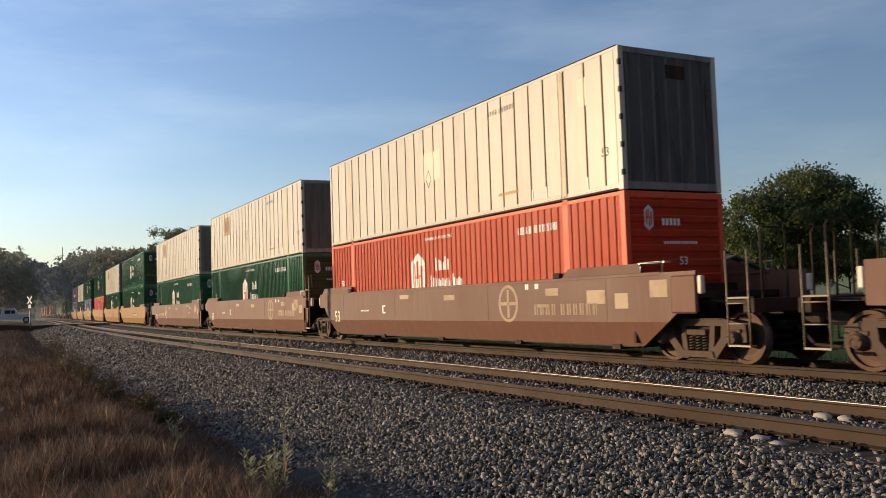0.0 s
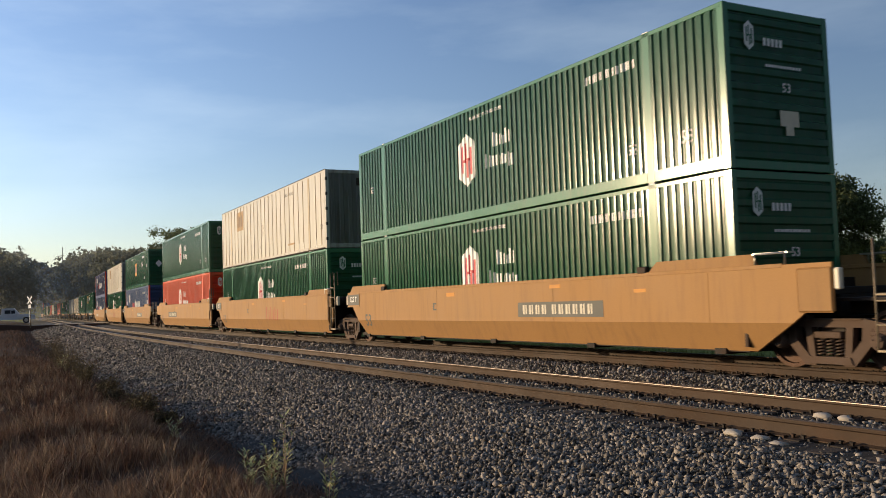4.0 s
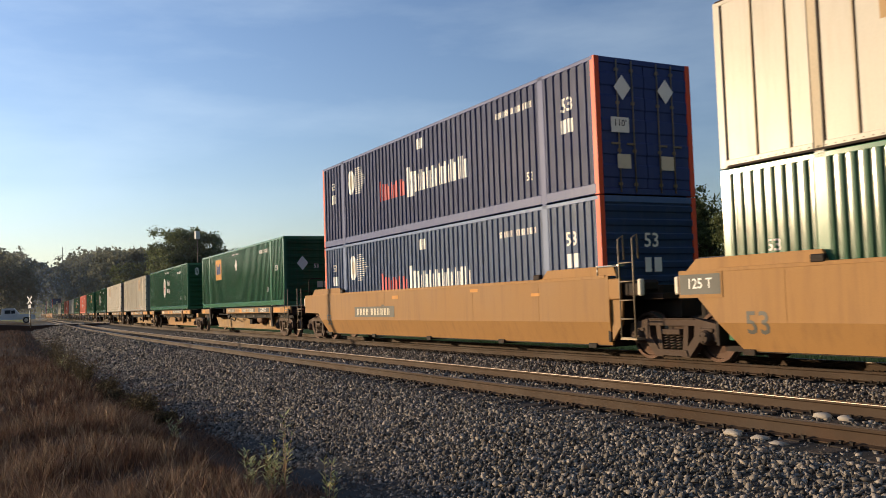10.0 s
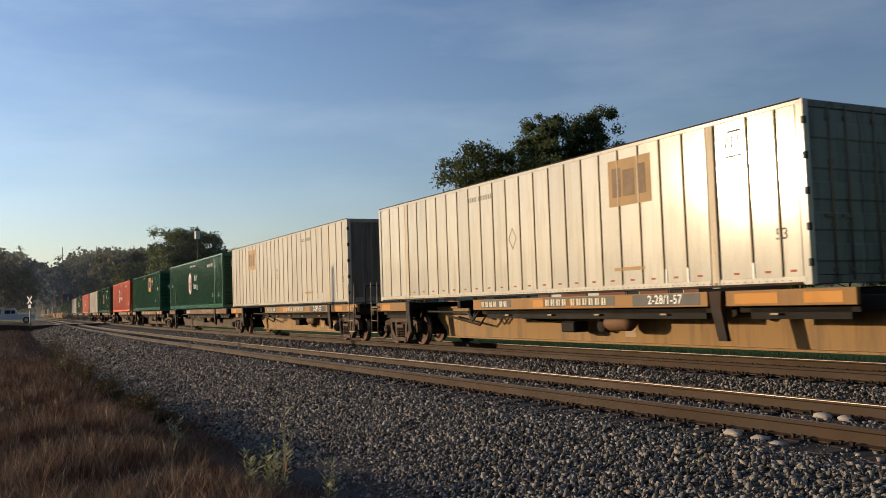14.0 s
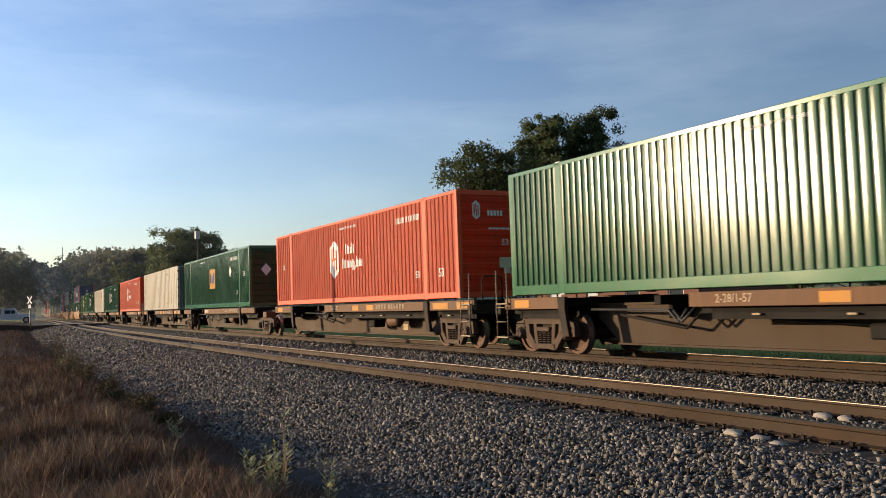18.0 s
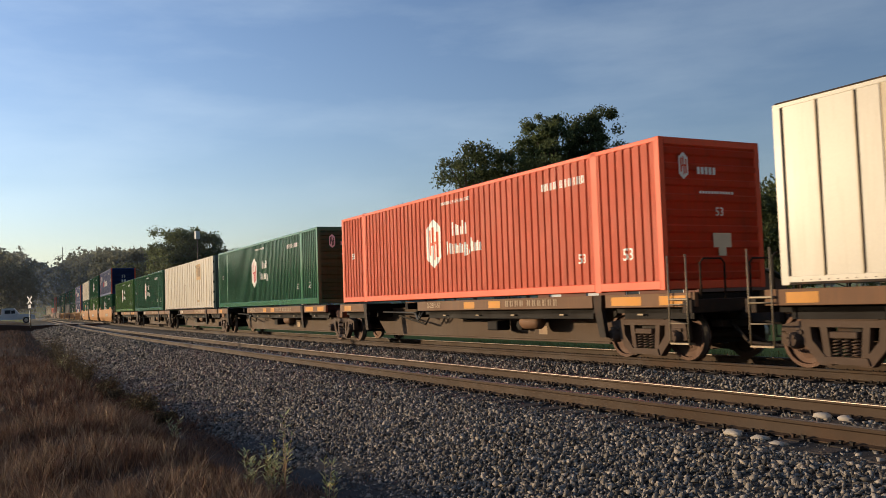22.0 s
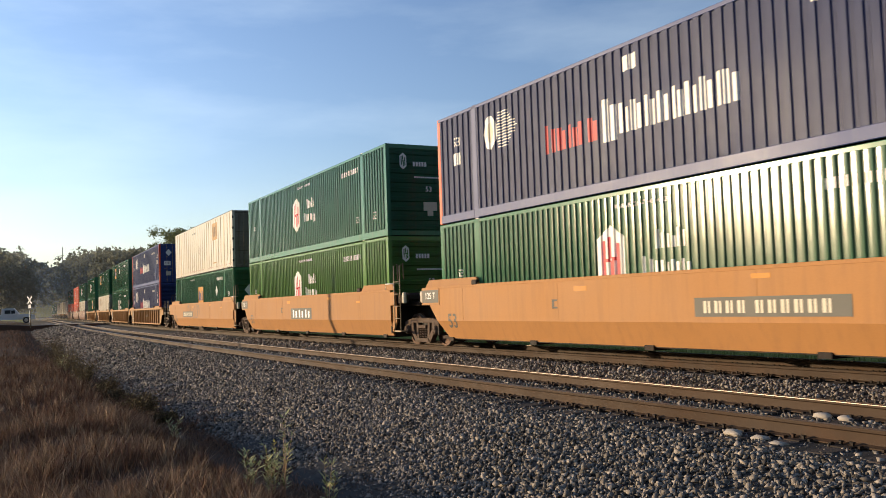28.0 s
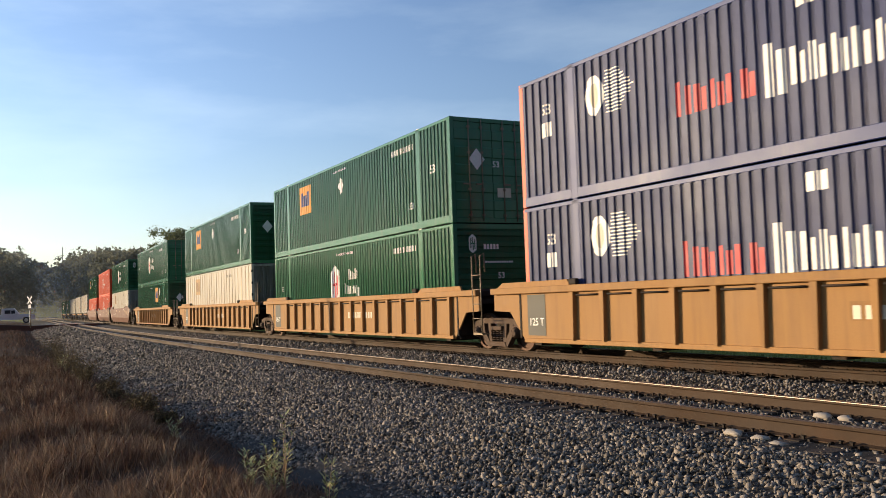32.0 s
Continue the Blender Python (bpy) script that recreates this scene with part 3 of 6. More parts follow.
def sheet_sided(marks=0, front="wall", finish="cream"):
    """An off-white container of flat sheets riveted to posts, with dark seams."""
    thing = empty("shipping_container")
    mat = M[finish]
    shell(thing, mat, mat, M["grey_white"], rail_low=0.15, rail_high=0.09, mid_post=False)
    edges = [-HX + 0.15, -7.28, -6.62, -POST - 0.09]
    n = 20
    edges2 = [-POST + 0.09 + i * (2 * POST - 0.18) / n for i in range(n + 1)]
    edges3 = [POST + 0.09, 6.92, 7.51, HX - 0.15]
    shared = {}
    for grp in (edges, edges2, edges3):
        for a, b in zip(grp, grp[1:]):
            w = round(b - a, 3)
            if w not in shared:
                bm = bmesh.new()
                box(bm, -w / 2 + 0.050, w / 2 - 0.012, -0.012, 0.006, 0.13, HIGH - 0.07, bev=0.004)
                shared[w] = mesh_of(bm, "sheet", mat)
            part("sheet", shared[w], None, thing, at=pose((a + b) / 2, -HY + 0.012, 0))
    strip = mesh_of(boxes((-0.020, 0.004, -HY - 0.010, -HY + 0.022, 0.13, HIGH - 0.07)), "post_strip", M["cream_post"])
    for grp in (edges, edges2, edges3):
        for a in grp[1:-1]:
            part("post_strip", strip, None, thing, at=pose(a + 0.008, 0, 0))
    bm = bmesh.new()
    box(bm, -HX + 0.1, HX - 0.1, -HY + 0.022, -HY + 0.034, 0.1, HIGH - 0.06)
    part("seam_backing", bm, M["seam"], thing)
    bm = bmesh.new()
    box(bm, -HX + 0.1, HX - 0.1, HY - 0.03, HY - 0.012, 0.1, HIGH - 0.06)
    part("side_panel", bm, mat, thing)
    for s in (-POST, POST):
        part("lifting_post", boxes((s - 0.088, s + 0.086, -HY - 0.004, -HY + 0.06, 0.02, HIGH - 0.01), bev=0.01), M["cream_post"], thing)
    tag = mesh_of(boxes((-0.06, 0.06, -HY - 0.004, -HY + 0.001, 0.215, 0.252)), "reflector", M["faded_red"])
    for a, b in list(zip(edges2, edges2[1:])) + list(zip(edges3, edges3[1:])) if finish == "cream_gloss" or marks == 1 else ():
        part("reflector", tag, None, thing, at=pose((a + b) / 2 + 0.02, 0, 0))
    part("roof_edge", boxes((-HX + 0.06, HX - 0.06, -HY - 0.009, -HY + 0.03, HIGH - 0.020, HIGH + 0.004)), M["seam"], thing)
    part("lower_edge", boxes((-HX + 0.16, HX - 0.16, -HY - 0.011, -HY + 0.02, 0.018, 0.055)), M["seam"], thing)
    knuckle = mesh_of(boxes((HX - 0.05, HX + 0.012, -HY - 0.012, -HY + 0.06, -0.06, 0.06), bev=0.01), "hinge", M["dark_seam"])
    for z in (0.35, 0.90, 1.45, 2.0, 2.55):
        part("hinge", knuckle, None, thing, at=pose(0, 0, z))
    for x in (4.86, 5.42, 6.92):
        part("pale_strip", boxes((x, x + 0.05, -HY - 0.014, -HY - 0.003, 0.13, 0.40), bev=0.003), M["white"], thing)
    # rivets along the lower rail
    rv = bmesh.new()
    for i in range(100):
        x = -HX + 0.4 + i * 0.155
        box(rv, x, x + 0.018, -HY - 0.012, -HY - 0.006, 0.075, 0.093)
    part("rivet_row", rv, M["seam"], thing)
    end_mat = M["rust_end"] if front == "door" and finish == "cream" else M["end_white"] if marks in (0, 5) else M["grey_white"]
    if front == "door":
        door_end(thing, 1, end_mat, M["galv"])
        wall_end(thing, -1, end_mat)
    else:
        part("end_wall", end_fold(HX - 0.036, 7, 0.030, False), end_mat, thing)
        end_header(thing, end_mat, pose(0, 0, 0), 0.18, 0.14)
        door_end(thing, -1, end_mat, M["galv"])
        end_paint(thing, [rect(-0.1, 0.42, 2.32, 2.60)], M["seam"], "end_patch", lift=-0.003)
    flat = [-HX, HX]
    skin = lambda x: -HY + 0.002

    def put(polys, m, name="marking", label="", lift=0.004):
        part(name, paint(polys, flat, skin, lift), M[m], thing, label)
    if marks in (0, 1, 3):
        x0 = {0: -4.98, 1: 3.32, 3: 3.34}[marks]
        put([rect(x0, x0 + 1.26, 1.70, 2.62)], "logo_tan", "scraped_patch", "scraped tan adhesive patch")
        for blk in glyph_bars([0.26, 0.34, 0.24], x0 + 0.12, 1.88, 0.58, 0.25, 0.0, 0.06):
            put([blk], "logo_brown", "faded_block", "", 0.008)
    if marks == 2:
        put([rect(-0.6, 0.4, 1.3, 2.1)], "pale", "patched_sheet")
        put([rect(6.7, 7.0, 1.9, 2.5)], "pale", "patched_sheet")
    dia = [(-0.18, 0.0), (0.0, -0.27), (0.18, 0.0), (0.0, 0.27)]
    put([[(-0.32 + p[0], 1.37 + p[1]), (-0.32 + q[0], 1.37 + q[1]), (-0.32 + 0.8 * q[0], 1.37 + 0.8 * q[1]), (-0.32 + 0.8 * p[0], 1.37 + 0.8 * p[1])] for p, q in zip(dia, dia[1:] + dia[:1])], "logo_brown", "diamond_ghost")
    put(serial_bars(10, 3.0 if marks != 1 else -2.4, 2.44, 0.12, 0.12), "grey_panel", "serial_marking", "dark serial bars")
    if marks == 1 and front == "door" and finish == "cream_gloss":
        put(serial_bars(3, 6.45, 2.36, 0.20, 0.14) + [rect(6.52, 6.82, 2.62, 2.65), rect(6.45, 6.83, 2.20, 2.23)], "grey_panel", "owner_mark", "small dark owner mark")
    put(shifted(DIGITS_53, 7.55, 0.82, 0.62), "grey_panel", "size_number")
    put([rect(3.4, 4.3, 0.42, 0.49)], "logo_tan", "stencil_marking")
    return thing

# ---- running gear ----
AXLE = 0.89                        # half the wheelbase of a truck
WHEEL_R = 0.46


def wheelset_mesh():
    bm = bmesh.new()
    for s in (-1, 1):
        y = s * GAUGE
        k = -s
        prof = [(0.06, y + 0.07 * s), (0.10, y + 0.07 * s), (0.11, y + 0.03 * s), (0.30, y + 0.01 * s), (0.385, y + 0.015 * s), (0.395, y + 0.065 * s), (0.455, y + 0.065 * s), (0.463, y - 0.04 * s), (0.488, y - 0.055 * s), (0.488, y - 0.075 * s), (0.39, y - 0.07 * s), (0.37, y - 0.03 * s), (0.10, y - 0.05 * s)]
        lathe_y(bm, prof, 28)
        for i in range(3):
            a = i * math.tau / 3
            box(bm, 0.2 * math.cos(a) - 0.02, 0.2 * math.cos(a) + 0.02, y + 0.02 * s - 0.012, y + 0.02 * s + 0.012, 0.2 * math.sin(a) - 0.02, 0.2 * math.sin(a) + 0.02)
    lathe_y(bm, [(0.08, -1.0), (0.08, 1.0)], 12)
    for f in bm.faces:
        # the tread, worn bright
        if all(0.45 < math.hypot(v.co.x, v.co.z) < 0.47 for v in f.verts):
            f.material_index = 1
    return mesh_of(bm, "wheelset", [M["wheel"], M["bright_steel"]])


def side_frame_mesh():
    """A cast side frame: an arched top chord, two windows, a spring seat and two journal boxes."""
    bm = bmesh.new()
    y0, y1 = -0.07, 0.07
    prism(bm, [(-1.15, 0.58), (-1.13, 0.70), (-0.60, 0.80), (0.60, 0.80), (1.13, 0.70), (1.15, 0.58), (0.98, 0.56), (0.62, 0.665), (-0.62, 0.665), (-0.98, 0.56)], y0, y1)
    box(bm, -0.60, 0.60, y0 - 0.022, y0 + 0.01, 0.775, 0.80, bev=0.006)
    for s in (-1, 1):
        prism(bm, [(s * 1.15, 0.60), (s * 1.16, 0.40), (s * 1.05, 0.38), (s * 1.03, 0.60)], y0, y1)
        prism(bm, [(s * 0.77, 0.67), (s * 0.73, 0.40), (s * 0.44, 0.085), (s * 0.24, 0.085), (s * 0.24, 0.20), (s * 0.35, 0.22), (s * 0.575, 0.47), (s * 0.60, 0.69)], y0 - 0.006, y1 + 0.006)
        prism(bm, [(s * 0.31, 0.68), (s * 0.43, 0.68), (s * 0.37, 0.15), (s * 0.25, 0.15)], y0 + 0.012, y1 - 0.012)
        lathe_y(bm, [(0.02, -0.19), (0.10, -0.18), (0.13, -0.13), (0.145, -0.05), (0.145, 0.03), (0.02, 0.03)], 14, s * AXLE, WHEEL_R)
        for k in range(3):
            a = math.tau * k / 3 + 0.5
            lathe_y(bm, [(0.012, -0.20), (0.020, -0.195), (0.020, -0.17), (0.012, -0.17)], 6, s * AXLE + 0.07 * math.cos(a), WHEEL_R + 0.07 * math.sin(a))
        box(bm, s * AXLE - 0.16, s * AXLE + 0.16, -0.10, 0.06, 0.55, 0.62, bev=0.01)
    prism(bm, [(-0.42, 0.11), (0.42, 0.11), (0.38, 0.22), (-0.38, 0.22)], y0 - 0.03, y1 + 0.03)
    box(bm, -0.24, 0.24, -0.10, 0.06, 0.50, 0.60, bev=0.012)
    return mesh_of(bm, "side_frame", M["truck"])


def spring_mesh():
    """One coil spring."""
    bm = bmesh.new()
    tube(bm, [(0.066 * math.cos(k * math.tau / 9), 0.066 * math.sin(k * math.tau / 9), 0.225 + 0.0055 * k) for k in range(50)], 0.015, 5)
    return mesh_of(bm, "spring", M["truck"])


TRUCK_MESH = {}
WHEELSETS = []                     # all wheelsets, front and rear axles, to be turned


def truck(car, x):
    """A two-axle truck under a car, at x in the car's space."""
    if not TRUCK_MESH:
        TRUCK_MESH["wheelset"] = wheelset_mesh()
        TRUCK_MESH["side_frame"] = side_frame_mesh()
        TRUCK_MESH["spring"] = spring_mesh()
        TRUCK_MESH["bolster"] = mesh_of(boxes((-0.22, 0.22, -0.95, 0.95, 0.44, 0.70), (-0.3, 0.3, -0.3, 0.3, 0.66, 0.82), (-1.0, -0.9, -0.5, 0.5, 0.3, 0.38), (0.9, 1.0, -0.5, 0.5, 0.3, 0.38), bev=0.02), "truck", M["steel"])
    t = part("truck", TRUCK_MESH["bolster"], None, car, at=pose(x, 0, 0))
    for y, r in ((-1.0, 0), (1.0, 180)):
        part("side_frame", TRUCK_MESH["side_frame"], None, t, at=pose(0, y, 0, 0, 0, r))
        for sx in (-0.165, 0.0, 0.165):
            part("spring", TRUCK_MESH["spring"], None, t, at=pose(sx, y, 0))
    for sx in (-1, 1):
        w = part("wheelset", TRUCK_MESH["wheelset"], None, t, at=pose(sx * AXLE, 0, WHEEL_R))
        WHEELSETS.append((w, sx))


def ladder_mesh():
    """A side ladder and grab irons at a car's corner; stands in the xz plane."""
    bm = bmesh.new()
    for x in (0.0, 0.42):
        tube(bm, [(x, 0, 0.42), (x, 0, 2.35), (x + 0.02, 0.10, 2.42), (x + 0.02, 0.12, 1.95)], 0.017)
    for z in (0.44, 0.80, 1.16, 1.52, 1.88):
        tube(bm, [(0, 0, z), (0.42, 0, z)], 0.014)
    box(bm, -0.02, 0.44, -0.01, 0.20, 0.40, 0.44)
    return bm


def coupler_mesh():
    bm = bmesh.new()
    box(bm, 0.0, 1.25, -0.11, 0.11, 0.74, 0.98, bev=0.02)
    box(bm, 1.15, 1.62, -0.20, 0.20, 0.66, 1.04, bev=0.05)
    tube(bm, [(0.5, -0.25, 0.72), (1.0, -0.35, 0.35), (1.7, -0.30, 0.30), (2.1, -0.2, 0.5)], 0.035)
    box(bm, 0.2, 0.5, -0.45, 0.45, 0.62, 0.74)
    return bm


def platform_end(car, sx, x0, x1, mat, tall=True):
    """The deck over a truck at a car's coupled end, with steps, brake wheel stand and handrails."""
    k = sx
    lo, hi = sorted((k * x0, k * x1))
    bm = bmesh.new()
    box(bm, lo, hi, -0.55, 0.55, 0.86, 1.06, bev=0.01)
    box(bm, lo, hi, -1.05, 1.05, 1.06, 1.11)
    box(bm, k * x1 - 0.12, k * x1 + 0.12, -1.35, 1.35, 0.90, 1.14, bev=0.01)
    part("end_platform", bm, M["steel"], car)
    for y in (-1.36, 1.36):
        bm = bmesh.new()
        xs = sorted((k * (x1 - 0.45), k * (x1 + 0.02)))
        for x in xs:
            tube(bm, [(x, y, 0.34), (x, y, 1.95)], 0.016)
        for z in (0.36, 0.72, 1.06):
            tube(bm, [(xs[0], y, z), (xs[1], y, z)], 0.014)
        box(bm, xs[0], xs[1], y - 0.02, y + 0.14, 0.34, 0.37)
        part("step_ladder", bm, M["galv"], car)
        bm = bmesh.new()
        box(bm, xs[0] - 0.02, xs[1] + 0.02, y - 0.01, y + 0.10, 1.13, 1.17, bev=0.01)
        part("step_tread", bm, M["galv"], car)
    for y in (-0.9, 0.35):
        bm = bmesh.new()
        tube(bm, [(k * (x1 - 0.1), y, 1.1), (k * (x1 - 0.1), y, 2.25 if tall else 1.8), (k * (x1 - 0.1), y + 0.08, 2.33 if tall else 1.88), (k * (x1 - 0.1), y + 0.52, 2.33 if tall else 1.88), (k * (x1 - 0.1), y + 0.6, 2.25 if tall else 1.8), (k * (x1 - 0.1), y + 0.6, 1.1)], 0.02)
        part("handrail", bm, M["steel"], car)
    part("coupler", coupler_mesh(), M["steel"], car, at=pose(k * (x1 - 0.55), 0, 0, 0, 0, 0 if k > 0 else 180))


def outline_side(xa, xb, front, rear, z_top=1.65, z_fold=0.74, z_low=0.27):
    """The upper and the lower plate of a smooth well side between xa and xb; its corners are cut away over the trucks, and a box reaches out above them where the end stands free."""
    if rear == "joined":
        tail, tail_low = [(xa + 0.88, z_fold), (xa + 0.42, 1.19), (xa, 1.19)], (xa + 1.30, z_low)
    else:
        tail, tail_low = [(xa + 1.75, z_fold), (xa + 1.45, 0.97), (xa, 1.00)], (xa + 2.15, z_low)
    if front == "joined":
        nose, nose_low = [(xb, z_fold)], (xb - 0.14, z_low)
    else:
        nose, nose_low = [(xb, 0.92), (xb - 0.48, 0.92), (xb - 0.74, z_fold)], (xb - 1.62, z_low)
    return [(xa, z_top), (xb, z_top)] + nose + tail, [tail[0], nose[-1], nose_low, tail_low]


def sloped(bm, poly, side, z_fold=0.74, z_low=0.27, lean=0.16, y=1.42, th=0.05):
    """A plate that leans in below the fold."""
    s = side
    a = [bm.verts.new((x, s * (y - lean * (z_fold - z) / (z_fold - z_low)), z)) for x, z in poly]
    b = [bm.verts.new((x, s * (y - th - lean * (z_fold - z) / (z_fold - z_low)), z)) for x, z in poly]
    fs = [bm.faces.new(a), bm.faces.new(b[::-1])]
    for i in range(len(poly)):
        j = (i + 1) % len(poly)
        fs.append(bm.faces.new((a[j], a[i], b[i], b[j])))
    bmesh.ops.recalc_face_normals(bm, faces=fs)


SIDE_Y = 1.42
FLAT = [-12.0, 12.0]
PANEL_125T = text_polys("125 T", 0.34, 0.004)
SPINE_CODE = text_polys("2-28/1-57", 0.26, 0.004)
SPINE_TEXT = text_polys("TWIN 28'-ALL PURPOSE SPINE CAR", 0.24, 0.004)


def car_paint(car, polys, mat, y=SIDE_Y, name="marking", label="", lift=0.005):
    if y == SIDE_Y:
        part(name, paint_fold(polys, 0.74, SIDE_Y, 0.16 / 0.47, lift), M[mat], car, label)
    else:
        part(name, paint(polys, FLAT, lambda x: -y, lift), M[mat], car, label)


def well_body(car, mat, front, rear, ribbed, variant, joint):
    """front, rear: 'coupled' or 'joined'. The well between the trucks, its sides, chords, bulkheads and fittings."""
    open_front, open_rear = front == "joined" and not ribbed, rear == "joined" and not ribbed
    xb = HX + (1.95 if front == "coupled" else 0.30 if open_front else 1.35)
    xa = -HX - (1.95 if rear == "coupled" else 1.0 if open_rear else 1.35)
    z_top = 1.65 if not ribbed else 1.52
    for s in (-1, 1):
        if not ribbed:
            up, low = outline_side(xa, xb, front, rear)
            bm = bmesh.new()
            prism(bm, up, s * SIDE_Y, s * (SIDE_Y - 0.05))
            side = part("side_wall", bm, mat, car)
            bm = bmesh.new()
            sloped(bm, low, s)
            part("lower_side", bm, mat, car)
            part("top_chord", boxes((xa + 0.9, xb - (0.1 if open_front else 0.9), min(s * 1.33, s * 1.425), max(s * 1.33, s * 1.425), z_top - 0.05, z_top + 0.02), bev=0.008), mat, car)
        else:
            bm = bmesh.new()
            prism(bm, [(xa + 1.3, 0.30), (xb - 1.3, 0.30), (xb - 0.7, 0.95), (xb, 0.98), (xb, z_top - 0.1), (xa, z_top - 0.1), (xa, 0.98), (xa + 0.7, 0.95)], s * 1.345, s * 1.305)
            part("side_wall", bm, mat, car)
            part("top_chord", boxes((xa, xb, min(s * 1.31, s * 1.46), max(s * 1.31, s * 1.46), z_top - 0.15, z_top), bev=0.012), mat, car)
            part("bottom_chord", boxes((xa + 1.35, xb - 1.35, min(s * 1.30, s * 1.40), max(s * 1.30, s * 1.40), 0.26, 0.36), bev=0.01), mat, car)
            bm = bmesh.new()
            prism(bm, [(-0.07, z_top - 0.15), (0.07, z_top - 0.15), (0.035, 0.34), (-0.035, 0.34)], s * 1.45, s * 1.34)
            rib = mesh_of(bm, "rib", mat)
            ribs = [-6.2 + 1.01 * i for i in range(15)]
            for x in ribs:
                part("rib", rib, None, car, at=pose(x, 0, 0))
            bm = bmesh.new()
            for x in ribs[:-1]:
                tube(bm, [(x + 0.12, s * 1.39, z_top - 0.22), (x + 0.85, s * 1.39, z_top - 0.22)], 0.02)
            part("brake_pipe", bm, M["steel"], car)
        # raised guide plates beside the container ends
        for x, w in ((6.0, 2.6), (-8.9 if open_rear else -9.2, 2.9)):
            bm = bmesh.new()
            h = 0.20 if not ribbed else 0.12
            prism(bm, [(x, z_top), (x + w, z_top), (x + w - 0.08, z_top + h), (x + 0.25, z_top + h)], s * 1.40, s * 1.345)
            part("guide_plate", bm, M["brown_shade"] if mat is M["brown_car"] else mat, car)
        for x in (5.72, -6.28):
            part("container_lock", boxes((x, x + 0.26, min(s * 1.34, s * 1.44), max(s * 1.34, s * 1.44), z_top, z_top + 0.13), bev=0.02), M["steel"], car)
    part("well_floor", boxes((-HX - 0.15, HX + 0.15, -1.25, 1.25, 0.25, 0.34), *[(x, x + 0.25, -1.3, 1.3, 0.20, 0.30) for x in (-7.8, -3.9, 0, 3.9, 7.5)]), M["steel"], car)
    for k, x in ((1, HX + 0.16), (-1, -HX - 0.16)):
        part("bulkhead", boxes((min(x, x + k * 0.08), max(x, x + k * 0.08), -1.36, 1.36, 0.34, 1.45), bev=0.01), M["steel"], car)
        lo, hi = sorted((x + k * 0.08, k * (HX + 1.35)))
        half = 0.95 if (open_front if k > 0 else open_rear) else 1.30
        part("end_deck", boxes((lo, hi, -half, half, 1.16, 1.28), (lo, hi, -0.5, 0.5, 0.8, 1.16), bev=0.01), M["steel"], car)
    # fittings at the car's corners
    if not ribbed:
        for x in (xa + 2.3, -2.6, 2.9, xb - 2.5):
            part("weld_seam", boxes((x, x + 0.014, -SIDE_Y - 0.004, -SIDE_Y + 0.01, 0.76, 1.58)), mat, car)
        for s in (-1, 1):
            if open_front:
                part("end_cap", boxes((xb, xb + 0.36, min(s * 1.36, s * 1.43), max(s * 1.36, s * 1.43), 1.18, 1.59), bev=0.02), mat, car)
                bm = bmesh.new()
                prism(bm, [(xb, 1.18), (xb + 0.34, 1.18), (xb + 0.30, 0.70), (xb, 0.36)], s * 1.36, s * 1.31)
                part("end_gusset", bm, mat, car)
                part("end_arm", boxes((xb + 0.36, xb + 0.88, min(s * 1.22, s * 1.34), max(s * 1.22, s * 1.34), 1.24, 1.50), bev=0.02), M["steel"], car)
            else:
                part("end_cap", boxes((xb - 0.62, xb + 0.02, min(s * 1.40, s * 1.45), max(s * 1.40, s * 1.45), 0.90, 1.58), bev=0.03), mat, car)
            fx = xb + (0.86 if open_front else 0.02)
            part("jacking_eye", boxes((fx, fx + 0.11, min(s * 1.32, s * 1.42), max(s * 1.32, s * 1.42), 1.24, 1.56), bev=0.02), M["pale"], car)
            part("jacking_eye", boxes((xa - 0.13, xa - 0.02, min(s * 1.32, s * 1.42), max(s * 1.32, s * 1.42), 1.24, 1.56), bev=0.02), M["pale"], car)
            if open_rear:
                part("box_edge", boxes((xa + 1.0, xa + 1.03, min(s * 1.40, s * 1.432), max(s * 1.40, s * 1.432), 1.17, 1.62), (xa, xa + 1.0, min(s * 1.40, s * 1.432), max(s * 1.40, s * 1.432), 1.17, 1.20)), mat, car)
            bm = bmesh.new()
            yy = s * 1.40
            tx = xb + 0.30 if open_front else xb - 0.80
            tube(bm, [(tx - 0.65, yy, 1.66), (tx - 0.65, yy, 1.84), (tx - 0.05, yy, 1.84), (tx - 0.05, yy, 1.66 if not open_front else 1.58)], 0.022)
            box(bm, tx - 0.7, tx, min(yy, yy - s * 0.16), max(yy, yy - s * 0.16), 1.83, 1.86)
            part("tread_bracket", bm, M["bright_steel"], car)
    if front == "coupled":
        platform_end(car, 1, xb - 0.4, HX + 3.05, mat)
        truck(car, HX + 1.55)
    else:
        part("ladder", ladder_mesh(), M["galv"], car, at=pose(xb + (0.40 if open_front else -0.12), -1.46, 0))
        part("brake_cylinder", boxes((HX + 0.25, HX + 0.9, -1.1, -0.6, 1.3, 1.55), bev=0.06), M["steel"], car)
    if rear == "coupled":
        platform_end(car, -1, -xa - 0.4, HX + 3.05, mat)
        truck(car, -HX - 1.45)
    else:
        truck(car, -joint)
        bm = boxes((-joint, -HX - 0.3, -0.3, 0.3, 0.78, 1.05), bev=0.02)
        part("joint_casting", bm, M["steel"], car)
    # paint on the side
    y = SIDE_Y
    brown = mat is M["brown_car"]
